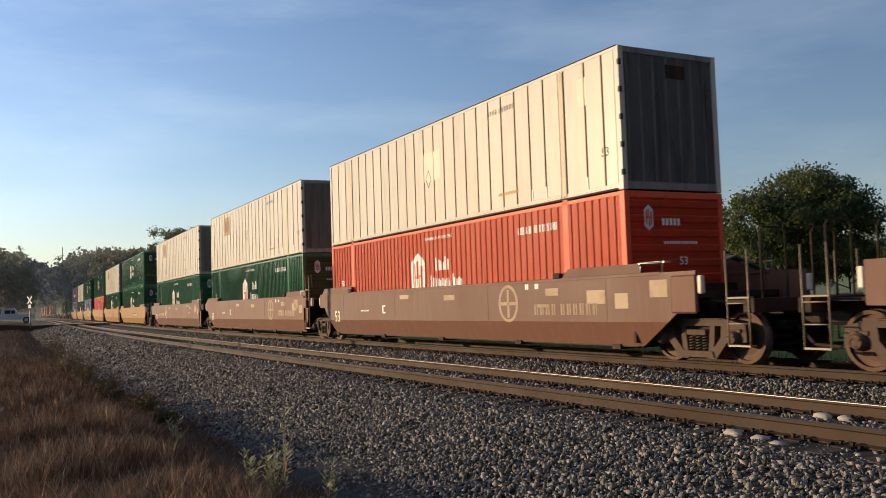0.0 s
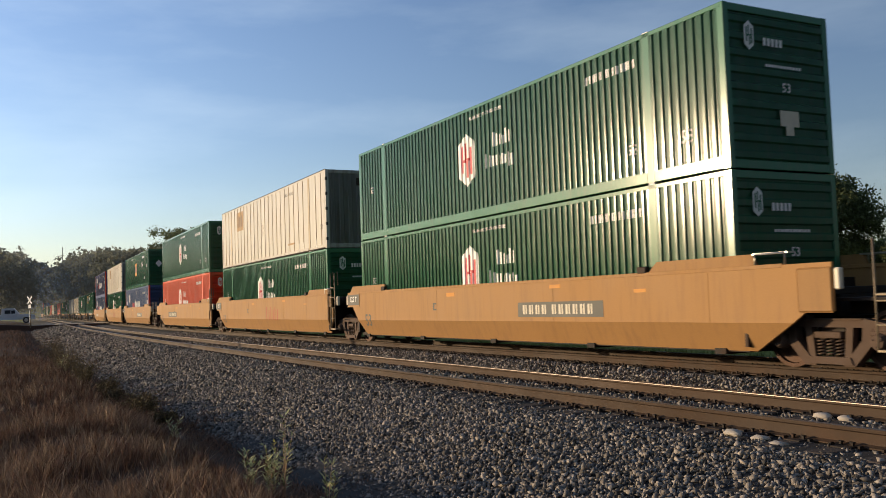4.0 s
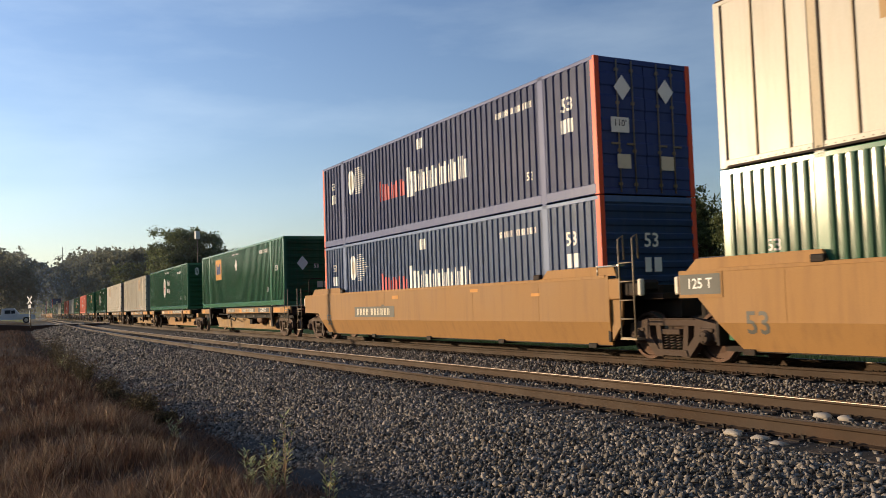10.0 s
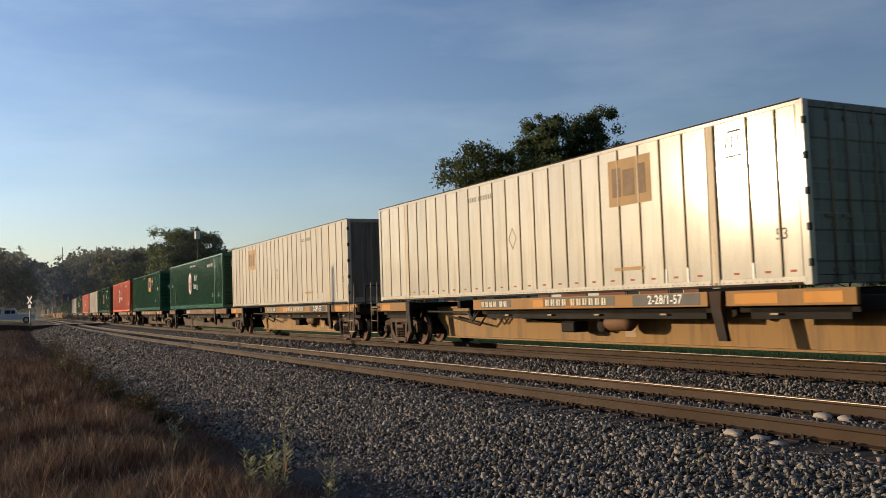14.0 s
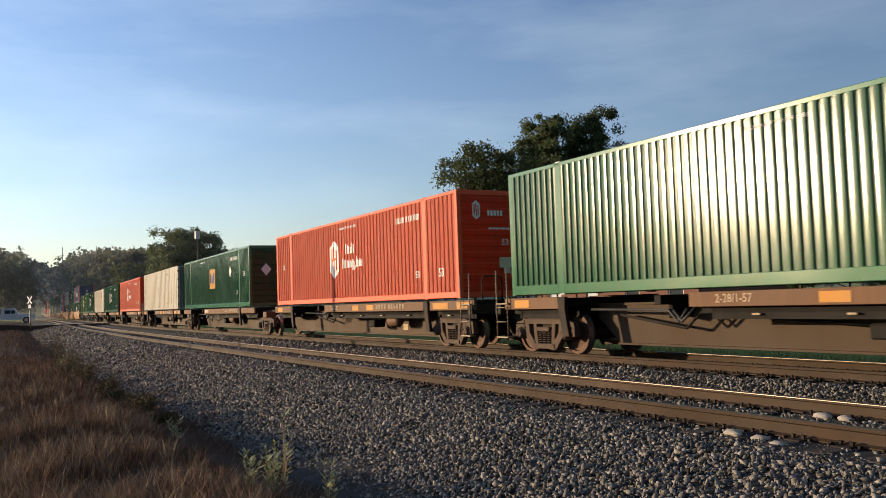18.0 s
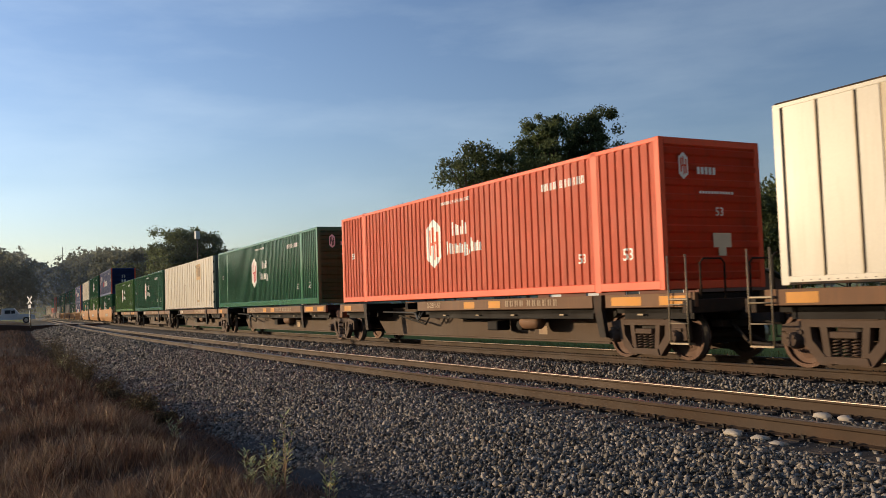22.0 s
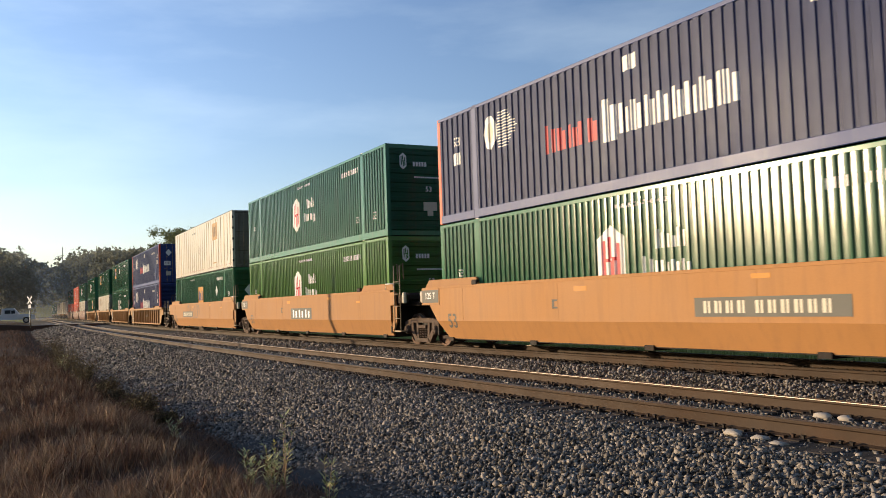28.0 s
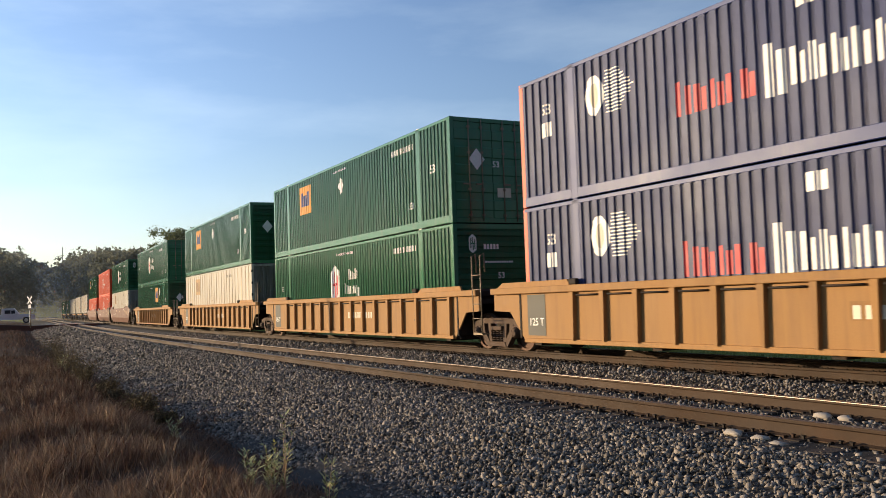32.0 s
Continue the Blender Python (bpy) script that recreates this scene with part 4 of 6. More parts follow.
    if not ribbed:
        car_paint(car, shifted(DIGITS_53, -7.35 if open_rear else -7.45, 0.72 if not brown else 0.84, 1.25), "pale" if brown else "grey_panel", y, "size_number")
        if brown:
            bx = 3.85 if variant < 2 else -3.17
            if variant < 3:
                ring = [[((0.36 if j in (0, 1) else 0.28) * math.cos(a + (0 if j in (0, 3) else math.tau / 24)) * 1.2 + bx, (0.44 if j in (0, 1) else 0.37) * math.sin(a + (0 if j in (0, 3) else math.tau / 24)) + 1.15) for j in range(4)] for a in [i * math.tau / 24 for i in range(24)]]
                car_paint(car, ring + [rect(bx - 0.05, bx + 0.05, 0.82, 1.48), rect(bx - 0.34, bx + 0.34, 1.11, 1.19)], "faded", y, "round_badge", "faded pale oval badge")
                car_paint(car, serial_bars(10, 4.95 if variant < 2 else -6.33, 0.88, 0.24, 0.225), "faded", y, "serial_marking", "faded serial marking")
            car_paint(car, [rect(5.4, 5.9, 1.30, 1.46), rect(5.1, 5.5, 1.05, 1.12), rect(-2.2, -1.6, 1.36, 1.48), rect(0.6, 1.2, 1.28, 1.42), rect(6.9, 7.5, 1.10, 1.38), rect(7.8, 8.2, 1.0, 1.3)], "faded", y, "touch_up_patch")
            car_paint(car, glyph_bars([0.05] * 9, -5.2, 1.02, 0.05, 0.5) + glyph_bars([0.06, 0.06], 4.6, 1.46, 0.12) + glyph_bars([0.06, 0.06], 5.0, 1.46, 0.12) + [rect(-3.5, -3.4, 0.95, 1.2), rect(-3.5, -3.25, 1.16, 1.2), rect(-3.5, -3.25, 0.95, 0.99)], "white", y, "stencil_marking")
            car_paint(car, [rect(xb - 1.2, xb - 0.72, 1.2, 1.52)], "faded", y, "data_plate")
        else:
            if variant == 2:
                car_paint(car, [rect(-1.45, 1.05, 0.76, 1.18)], "grey_panel", y, "stencil_panel", "dark panel behind the mark")
                car_paint(car, sum([bar_pair(x, x + 0.52, 0.82, 1.12, 0.17) for x in (-1.22, -0.46, 0.30)], []), "white", y, "serial_marking", "", 0.010)
            elif variant != 1:
                x = {0: -5.0, 1: -5.0, 3: 1.5, 4: -5.0}.get(variant, -5.0)
                car_paint(car, [rect(x, x + 3.15, 0.84, 1.17)], "grey_panel", y, "stencil_panel", "dark panel behind the serial bars")
                car_paint(car, serial_bars(10, x + 0.22, 0.90, 0.21, 0.255), "pale", y, "serial_marking", "white serial bars", 0.010)
            car_paint(car, [rect(2.8, 3.2, 1.46, 1.54), rect(-2.0, -1.55, 1.38, 1.48), rect(5.6, 5.95, 1.3, 1.37)], "reflector", y, "reflector")
            if rear == "joined":
                car_paint(car, [rect(xa + 0.02, xa + 0.98, 1.23, 1.58)], "grey_panel", y, "stencil_panel")
                car_paint(car, shifted(PANEL_125T, xa + 0.50, 1.41, 0.74), "white", y, "capacity_text", "", 0.010)
            car_paint(car, [rect(-2.8, -2.72, 1.02, 1.22), rect(-2.8, -2.6, 1.18, 1.22), rect(-2.8, -2.6, 1.02, 1.06)], "grey_panel", y, "unit_letter")
        if variant == 1 and not brown:
            # sprayed scrawl
            car_paint(car, sum([bar_pair(x, x + 0.46, 0.70, 1.26, 0.10) for x in (0.42, 1.05, 1.68)], []), "faded_red", y, "sprayed_mark", "faded red sprayed mark")
        if variant == 4:
            # outlined sprayed forms
            sc = []
            for i, x in enumerate((-3.3, -2.5, -1.6, -0.8, -0.2)):
                a0, span, rx, rz = 0.6 + 1.3 * i, 3.6 + 0.5 * (i % 3), 0.34 - 0.04 * (i % 2), 0.36
                ring = [(x + (rx + q) * math.cos(a0 + span * k / 11), 1.14 + (rz + q) * math.sin(a0 + span * k / 11) + 0.05 * (i % 2)) for q in (0.0, 0.05) for k in range(12)]
                sc += [[ring[k], ring[k + 1], ring[k + 13], ring[k + 12]] for k in range(11)]
                sc.append([(x - 0.3, 0.80), (x - 0.23, 0.80), (x + 0.12, 1.5), (x + 0.07, 1.5)])
            car_paint(car, sc, "grey_panel", y, "sprayed_mark", "dark sprayed scrawl")
    else:
        car_paint(car, [rect(0.4, 2.5, 0.78, 1.06)], "yellow_car", 1.347, "stencil_panel")
        car_paint(car, glyph_bars([0.13] * 4 + [0.05] + [0.13] * 6, 0.45, 0.80, 0.20, 0.6), "pale", 1.347, "serial_marking", "", 0.010)
        car_paint(car, [rect(-7.98, -7.28, 0.42, 1.34)], "grey_panel", 1.347, "stencil_panel", "dark capacity panel")
        car_paint(car, shifted(PANEL_125T, -7.63, 0.72, 0.72), "white", 1.347, "capacity_text", "", 0.010)
        car_paint(car, shifted(DIGITS_53, xb - 3.6, 0.85, 1.0), "grey_panel", 1.347, "size_number")


def spine_body(car, mat, front, rear, variant, joint, ahead):
    """A skeleton car: a deep centre sill, cross arms and end platforms that carry one container."""
    sill = M[("yellow_car", "spine_yellow", "dusty_car", "dusty_car")[variant]]
    mat = M[("yellow_car", "yellow_car", "spine_rust", "spine_rust")[variant]]
    L1 = ahead - 0.1 if front == "joined" else HX + 0.6
    L0 = -joint + 0.1 if rear == "joined" else -HX - 0.6
    ra, rb = 1.45 if rear == "joined" else 2.6, 1.45 if front == "joined" else 2.6
    bm = bmesh.new()
    for s in (-1, 1):
        prism(bm, [(L0, 0.86), (L0 + ra, 0.80), (L0 + ra + 0.75, 0.24), (L1 - rb - 0.75, 0.24), (L1 - rb, 0.80), (L1, 0.86), (L1, 1.08), (L0, 1.08)], s * 0.36, s * 0.32)
    box(bm, L0 + ra + 0.75, L1 - rb - 0.75, -0.45, 0.45, 0.22, 0.26)
    box(bm, L0, L1, -0.40, 0.40, 1.05, 1.10)
    part("centre_sill", bm, sill, car)
    segs = ((-HX - 0.35, -6.2, True), (-2.3, 5.88, False), (6.30, HX + 0.75, True))
    for s in (-1, 1):
        for a, b, end in segs:
            y0, y1 = sorted((s * 1.22, s * 1.30))
            pl = part("side_beam", boxes((a, b, y0, y1, 1.01, 1.27), bev=0.008), mat, car)
            # added near-black plates stand in for shade below the beam and deepen it
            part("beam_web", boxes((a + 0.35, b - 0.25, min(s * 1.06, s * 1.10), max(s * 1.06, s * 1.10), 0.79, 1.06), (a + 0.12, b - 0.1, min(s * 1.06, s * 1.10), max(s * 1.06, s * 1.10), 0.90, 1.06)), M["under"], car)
    bm = bmesh.new()
    box(bm, -0.09, 0.09, -1.22, 1.22, 1.06, 1.24, bev=0.01)
    for s in (-1, 1):
        prism(bm, [(-0.05, 1.07), (0.05, 1.07), (0.05, 0.86), (-0.05, 0.80)], s * 0.9, s * 0.36)
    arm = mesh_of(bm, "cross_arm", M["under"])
    for x in (-7.9, -6.1, -3.2, -0.2, 2.4, 4.4, 6.1, 7.9):
        part("cross_arm", arm, None, car, at=pose(x, 0, 0))
    for s in (-1, 1):
        for x in (-POST, POST):
            bm = bmesh.new()
            prism(bm, [(x - 0.16, 1.27), (x + 0.12, 1.27), (x + 0.10, 1.0), (x + 0.22, 0.42), (x + 0.02, 0.42), (x - 0.12, 0.95)], s * 1.33, s * 1.24)
            part("container_pedestal", bm, M["steel"] if variant else mat, car)
    bm = bmesh.new()
    lathe_y(bm, [(0.05, -0.62), (0.14, -0.60), (0.14, -0.38), (0.05, -0.36)], 12, 2.0, 0.62)
    box(bm, 1.0, 1.5, -0.95, -0.55, 0.48, 0.72, bev=0.03)
    tube(bm, [(-5.0, -0.6, 0.85), (-3.0, -0.7, 0.6), (-2.6, -0.7, 0.9), (1.0, -0.6, 0.66)], 0.03)
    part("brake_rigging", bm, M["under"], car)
    bm = bmesh.new()
    tube(bm, [(2.52, -0.86, 0.70), (2.56, -0.86, 0.70), (2.66, -0.86, 0.70), (3.26, -0.86, 0.70), (3.36, -0.86, 0.70), (3.40, -0.86, 0.70)], [0.05, 0.12, 0.17, 0.17, 0.12, 0.05], 14)
    part("air_tank", bm, M["spine_rust"], car)
    step = mesh_of(boxes((-0.08, 0.08, -1.18, -1.11, 0.86, 0.89)), "tie_down_bracket", M["galv"])
    for x in (-0.9, 0.9, 2.6, 4.6, 7.2):
        part("tie_down_bracket", step, None, car, at=pose(x, 0, 0))
    bm = bmesh.new()
    tube(bm, [(-5.6, -0.9, 0.98), (-3.2, -0.95, 0.95), (-2.9, -1.0, 0.72), (-2.6, -1.05, 0.98)], 0.028)
    tube(bm, [(-3.0, -1.02, 0.95), (-2.75, -1.05, 0.74), (-2.4, -1.05, 1.0)], 0.028)
    part("brake_hose", bm, M["black"], car)
    # end bearings over the trucks
    for k, kind in ((1, front), (-1, rear)):
        lo, hi = sorted((k * (HX - 0.9), k * ((max(ahead if k > 0 else joint, HX - 0.4) - 0.15) if kind == "joined" else HX + 0.5)))
        part("end_beam", boxes((lo, hi, -0.62, 0.62, 0.90, 1.14), bev=0.015), M["steel"], car)
    if front == "coupled":
        platform_end(car, 1, HX - 0.6, HX + 0.60, mat, False)
        truck(car, HX - 0.90)
    if rear == "coupled":
        platform_end(car, -1, HX - 0.6, HX + 0.60, mat, False)
        truck(car, -HX + 0.90)
    else:
        truck(car, -joint)
        for y in (-1.15, 0.7):
            part("side_bearing", boxes((-joint - 0.28, -joint + 0.28, y, y + 0.45, 0.80, 1.06), bev=0.02), mat, car)
    for a, b in ((-8.0, -7.4), (0.45, 1.0), (1.7, 2.25), (6.5, 7.4), (7.9, 8.6)):
        car_paint(car, [rect(a, b, 1.05, 1.22)], "reflector" if variant != 2 else "spine_rust", 1.30, "reflector")
    if variant == 0 or variant == 2:
        car_paint(car, [rect(2.36, 5.82, 1.06, 1.26)], "black" if variant == 0 else "spine_rust", 1.30, "stencil_panel")
        car_paint(car, shifted(SPINE_TEXT, 4.09, 1.145, 0.80), "pale" if variant == 0 else "faded", 1.30, "car_text", "white stencilled lettering", 0.010)
        car_paint(car, glyph_bars([0.20, 0.20, 0.20], -1.95, 1.06, 0.17, 0.5), "pale", 1.30, "serial_marking", "", 0.010)
    else:
        if variant == 1:
            car_paint(car, [rect(-1.9, -0.5, 1.06, 1.25), rect(0.85, 3.35, 1.06, 1.25)], "grey_panel", 1.30, "stencil_panel")
            car_paint(car, [rect(3.9, 5.7, 1.04, 1.25)], "black", 1.30, "stencil_panel")
            car_paint(car, shifted(SPINE_CODE, 4.80, 1.145, 0.9), "white", 1.30, "car_text", "white stencilled lettering", 0.010)
            car_paint(car, serial_bars(10, 0.95, 1.08, 0.14, 0.21), "pale", 1.30, "serial_marking", "", 0.010)
            car_paint(car, serial_bars(6, -1.85, 1.08, 0.13, 0.19), "pale", 1.30, "serial_marking", "", 0.010)
        else:
            car_paint(car, serial_bars(10, 2.5, 1.08, 0.14, 0.21), "faded", 1.30, "serial_marking", "", 0.010)
            car_paint(car, shifted(SPINE_CODE, -1.25, 1.145, 0.8), "faded", 1.30, "car_text", "faded stencilled lettering", 0.010)
        car_paint(car, [rect(2.5, 2.85, 0.38, 0.58)], "faded", 0.36, "data_plate")


def car_unit(kind, front, rear, variant, joint, ahead):
    if kind == "spine":
        car = empty("spine_car")
        spine_body(car, M["yellow_car"] if variant == 0 else M["dusty_car"], front, rear, variant, joint, ahead)
    else:
        car = empty("well_car")
        well_body(car, M[kind.split()[0]], front, rear, "ribbed" in kind, variant, joint)
    return car

# ---- the train: (where the box's leading end stands at the start, car, front, rear, upper box, lower box) ----
# boxes: g badge green, e square-marked green, l light green, o orange, n navy, s slate, w off-white; a capital has its doors in front
UNITS = [
    (10.80, "brown_car", "coupled", "coupled", "w0", "o", 1),
    (-12.52, "brown_car", "coupled", "joined", "w2", "o", 0),
    (-31.90, "brown_car", "joined", "joined", "w0", "g", 1),
    (-51.39, "brown_car", "joined", "coupled", "w0", "g", 2),
    (-74.90, "yellow_car", "coupled", "joined", "g", "g", 3),
    (-94.28, "yellow_car", "joined", "joined", "w0", "g", 1),
    (-113.72, "yellow_car", "joined", "coupled", "g", "o", 0),
    (-137.13, "yellow_car", "coupled", "joined", "e1", "s", 3),
    (-156.92, "yellow_car", "joined", "joined", "w0", "G", 1),
    (-176.34, "yellow_car", "joined", "coupled", "N", "s", 0),
    (-197.46, "spine", "coupled", "joined", "", "e0", 1),
    (-218.15, "spine", "joined", "joined", "", "g", 0),
    (-236.79, "spine", "joined", "coupled", "", "w4", 1),
    (-255.64, "spine", "coupled", "joined", "", "w0", 1),
    (-273.95, "spine", "joined", "joined", "", "g", 2),
    (-294.72, "spine", "joined", "coupled", "", "e2", 3),
    (-313.43, "spine", "coupled", "joined", "", "o", 3),
    (-334.05, "spine", "joined", "joined", "", "e1", 2),
    (-352.68, "spine", "joined", "coupled", "", "w5", 3),
    (-371.46, "spine", "coupled", "joined", "", "o", 3),
    (-390.15, "spine", "joined", "joined", "", "g", 3),
    (-407.60, "spine", "joined", "joined", "", "w3", 2),
    (-424.88, "spine", "joined", "joined", "", "g", 2),
    (-442.14, "spine", "joined", "coupled", "", "l", 3),
    (-463.18, "orange_car", "coupled", "joined", "n", "g", 3),
    (-482.80, "orange_car", "joined", "joined", "g", "l", 2),
    (-502.13, "orange_car", "joined", "coupled", "W1", "e1", 4),
    (-525.41, "yellow_car ribbed", "coupled", "joined", "N", "n", 0),
    (-544.97, "yellow_car ribbed", "joined", "joined", "E", "g", 0),
    (-564.97, "yellow_car ribbed", "joined", "coupled", "e0", "w0", 0),
    (-587.97, "yellow_car ribbed", "coupled", "coupled", "G", "e2", 0),
    (-611.51, "brown_car", "coupled", "joined", "g", "w0", 3),
    (-630.75, "brown_car", "joined", "joined", "o", "o", 3),
    (-651.06, "brown_car", "joined", "coupled", "e0", "o", 3),
    (-671.68, "spine", "coupled", "joined", "", "w0", 3),
    (-690.77, "spine", "joined", "joined", "", "w2", 3),
    (-709.80, "spine", "joined", "coupled", "", "w0", 3),
    (-728.60, "spine", "coupled", "joined", "", "g", 3),
    (-747.40, "spine", "joined", "coupled", "", "g", 3),
]
# how far behind its middle a spine unit rests on the truck it shares
JOINTS = {10: 10.4, 11: 7.6, 13: 7.9, 14: 10.2, 16: 10.6, 17: 7.9, 19: 8.9, 20: 7.9, 21: 7.7, 22: 7.9}
SHIFT = -0.7725
BOX_LABEL = {
    "g": "green corrugated steel container with white six-sided badge", "G": "green corrugated container with its doors facing forward",
    "e0": "green corrugated steel container with orange square mark", "e1": "green corrugated steel container with orange square mark", "e2": "green corrugated steel container with orange square mark", "E": "green corrugated container with doors forward and orange mark",
    "l": "light green corrugated container with white six-sided badge", "o": "orange corrugated steel container with white six-sided badge",
    "n": "navy corrugated container with red corner posts", "N": "navy corrugated container, red posts, doors facing forward",
    "s": "faded slate blue corrugated container with red corner posts",
    "w0": "off-white sheet-sided container with rusty seams and scraped patch", "w2": "off-white sheet-sided container with patched panels and rusty seams",
    "w4": "glossy off-white sheet-sided container with tan patch, doors forward",
    "w5": "plain off-white sheet-sided container with pale stained end",
    "w3": "off-white sheet-sided container with tan patch near its front", "W1": "off-white sheet-sided container with doors forward and stained seams",
}
CAR_LABEL = {
    "brown_car": "faded mineral red double-stack well car with smooth sides", "yellow_car": "faded yellow double-stack well car with smooth folded sides",
    "orange_car": "faded orange double-stack well car with smooth folded sides", "yellow_car ribbed": "yellow well car with outside ribs along its sides",
    "spine": "dusty skeleton spine car with deep centre sill",
}
MAKE_BOX = {
    "g": lambda: corrugated("green", 0.205, "badge"), "G": lambda: corrugated("green", 0.205, "badge", "door"),
    "e0": lambda: corrugated("green", 0.212, "square0"), "e1": lambda: corrugated("green", 0.212, "square1"), "e2": lambda: corrugated("green", 0.212, "square2"),
    "E": lambda: corrugated("green", 0.212, "square0", "door"),
    "l": lambda: corrugated("light_green", 0.205, "badge"), "o": lambda: corrugated("orange", 0.2625, "badge"),
    "n": lambda: corrugated("navy", 0.268, "stripes"), "N": lambda: corrugated("navy", 0.268, "stripes", "door"),
    "s": lambda: corrugated("slate", 0.255, "stripes"),
    "w0": lambda: sheet_sided(0), "w4": lambda: sheet_sided(1, "door", "cream_gloss"), "w5": lambda: sheet_sided(5), "w2": lambda: sheet_sided(2), "w3": lambda: sheet_sided(3), "W1": lambda: sheet_sided(1, "door"),
}
MOVING = []                         # (thing, middle along the line at the start, half base, height)
made_boxes, made_cars = {}, {}
LOW_Z, UP_Z, SPINE_Z = 0.43, 3.326, 1.315
for n, (x0, kind, front, rear, upper, lower, variant) in enumerate(UNITS):
    mid = x0 + SHIFT - HX
    joint = 0.0 if rear == "coupled" else JOINTS.get(n, round((x0 - UNITS[n + 1][0]) / 2, 1))
    ahead = 0.0 if front == "coupled" or kind != "spine" else round(UNITS[n - 1][0] - x0 - JOINTS.get(n - 1, round((UNITS[n - 1][0] - x0) / 2, 1)), 1)
    key = (kind, front, rear, variant, joint, ahead)
    if key not in made_cars:
        car = made_cars[key] = car_unit(*key)
    else:
        before = len(WHEELSETS)
        car = copy_thing(made_cars[key], Matrix())
        for part_truck in [c for c in car.children if c.name.startswith("truck")]:
            for w in part_truck.children:
                if w.name.startswith("wheelset"):
                    WHEELSETS.append((w, 1 if w.matrix_basis.translation.x > 0 else -1))
    tagged(car, CAR_LABEL[kind], "railcar", "cars of the freight train")
    MOVING.append((car, mid, 7.5, 0.0))
    for code, z in ((upper, UP_Z), (lower, LOW_Z if kind != "spine" else SPINE_Z)):
        if not code:
            continue
        if code not in made_boxes:
            b = made_boxes[code] = MAKE_BOX[code]()
        else:
            b = copy_thing(made_boxes[code], Matrix())
        tagged(b, BOX_LABEL[code], "container", "containers on the freight train")
        MOVING.append((b, mid, 7.5, z))

# ---- ground, ballast and track ----
rng = np.random.default_rng(7)


def ground_material():
    """Dry red-brown grass and dirt on the camera's side of the line, green turf beyond it."""
    m = bpy.data.materials.new("rough ground")
    m.use_nodes = True
    n, l = m.node_tree.nodes, m.node_tree.links
    b = n["Principled BSDF"]
    b.inputs["Roughness"].default_value = 0.95
    b.inputs["Specular IOR Level"].default_value = 0.02
    co = n.new("ShaderNodeTexCoord")
    sep = n.new("ShaderNodeSeparateXYZ")
    l.new(co.outputs["Object"], sep.inputs[0])
    big, fine = n.new("ShaderNodeTexNoise"), n.new("ShaderNodeTexNoise")
    big.inputs["Scale"].default_value, big.inputs["Detail"].default_value = 0.5, 8
    fine.inputs["Scale"].default_value, fine.inputs["Detail"].default_value = 9.0, 6
    for t in (big, fine):
        l.new(co.outputs["Object"], t.inputs["Vector"])
    dry = n.new("ShaderNodeValToRGB")
    e = dry.color_ramp.elements
    e[0].position, e[0].color = 0.3, (0.044, 0.027, 0.018, 1)
    e[1].position, e[1].color = 0.7, (0.135, 0.083, 0.052, 1)
    l.new(fine.outputs["Fac"], dry.inputs[0])
    path = n.new("ShaderNodeMix")
    path.data_type = "RGBA"
    path.inputs["B"].default_value = (0.095, 0.068, 0.050, 1)
    l.new(dry.outputs[0], path.inputs["A"])
    pr = n.new("ShaderNodeMapRange")
    pr.inputs["From Min"].default_value, pr.inputs["From Max"].default_value = 0.45, 0.62
    l.new(big.outputs["Fac"], pr.inputs["Value"])
    l.new(pr.outputs[0], path.inputs["Factor"])
    turf = n.new("ShaderNodeValToRGB")
    e = turf.color_ramp.elements
    e[0].position, e[0].color = 0.3, (0.18, 0.19, 0.045, 1)
    e[1].position, e[1].color = 0.7, (0.27, 0.27, 0.075, 1)
    l.new(fine.outputs["Fac"], turf.inputs[0])
    side = n.new("ShaderNodeMapRange")
    side.inputs["From Min"].default_value, side.inputs["From Max"].default_value = 14.5, 16.0
    l.new(sep.outputs["Y"], side.inputs["Value"])
    mix = n.new("ShaderNodeMix")
    mix.data_type = "RGBA"
    l.new(side.outputs[0], mix.inputs["Factor"])
    l.new(path.outputs["Result"], mix.inputs["A"])
    l.new(turf.outputs[0], mix.inputs["B"])
    l.new(mix.outputs["Result"], b.inputs["Base Color"])
    bp = n.new("ShaderNodeBump")
    bp.inputs["Strength"].default_value, bp.inputs["Distance"].default_value = 0.8, 0.08
    l.new(fine.outputs["Fac"], bp.inputs["Height"])
    l.new(bp.outputs[0], b.inputs["Normal"])
    return m


def ground_height(x, y):
    """Level ground, a little bumpy beside the line; a wooded rise far off."""
    d = y - bend(x)
    z = -0.72
    if d < 3.0:
        # a grassy bank along the ballast's foot
        k = min(1.0, (3.0 - d) / 1.1)
        z += 0.30 * k * k * (3 - 2 * k) * (1.0 + 0.35 * noise.noise(Vector((x * 0.35, 4.0, 0)))) - 0.05 * min(1.0, max(0.0, 1.6 - d) / 2)
        z += 0.06 * k * noise.noise(Vector((x * 0.5, y * 0.5, 0))) + 0.035 * k * noise.noise(Vector((x * 1.6, y * 1.6, 7.0)))
    far = max(0.0, (math.hypot(x, y) - 540) / 500)
    z += 50 * min(1.0, far) ** 1.3
    return z


def spaced(lo, hi, near, fine, grow=1.28):
    """Grid lines that are fine near a place and grow with distance."""
    out, x, s = [near], near, fine
    while x > lo:
        x -= s
        s *= grow
        out.append(max(x, lo))
    x, s = near, fine
    while x < hi:
        x += s
        s *= grow
        out.append(min(x, hi))
    return sorted(set(out))


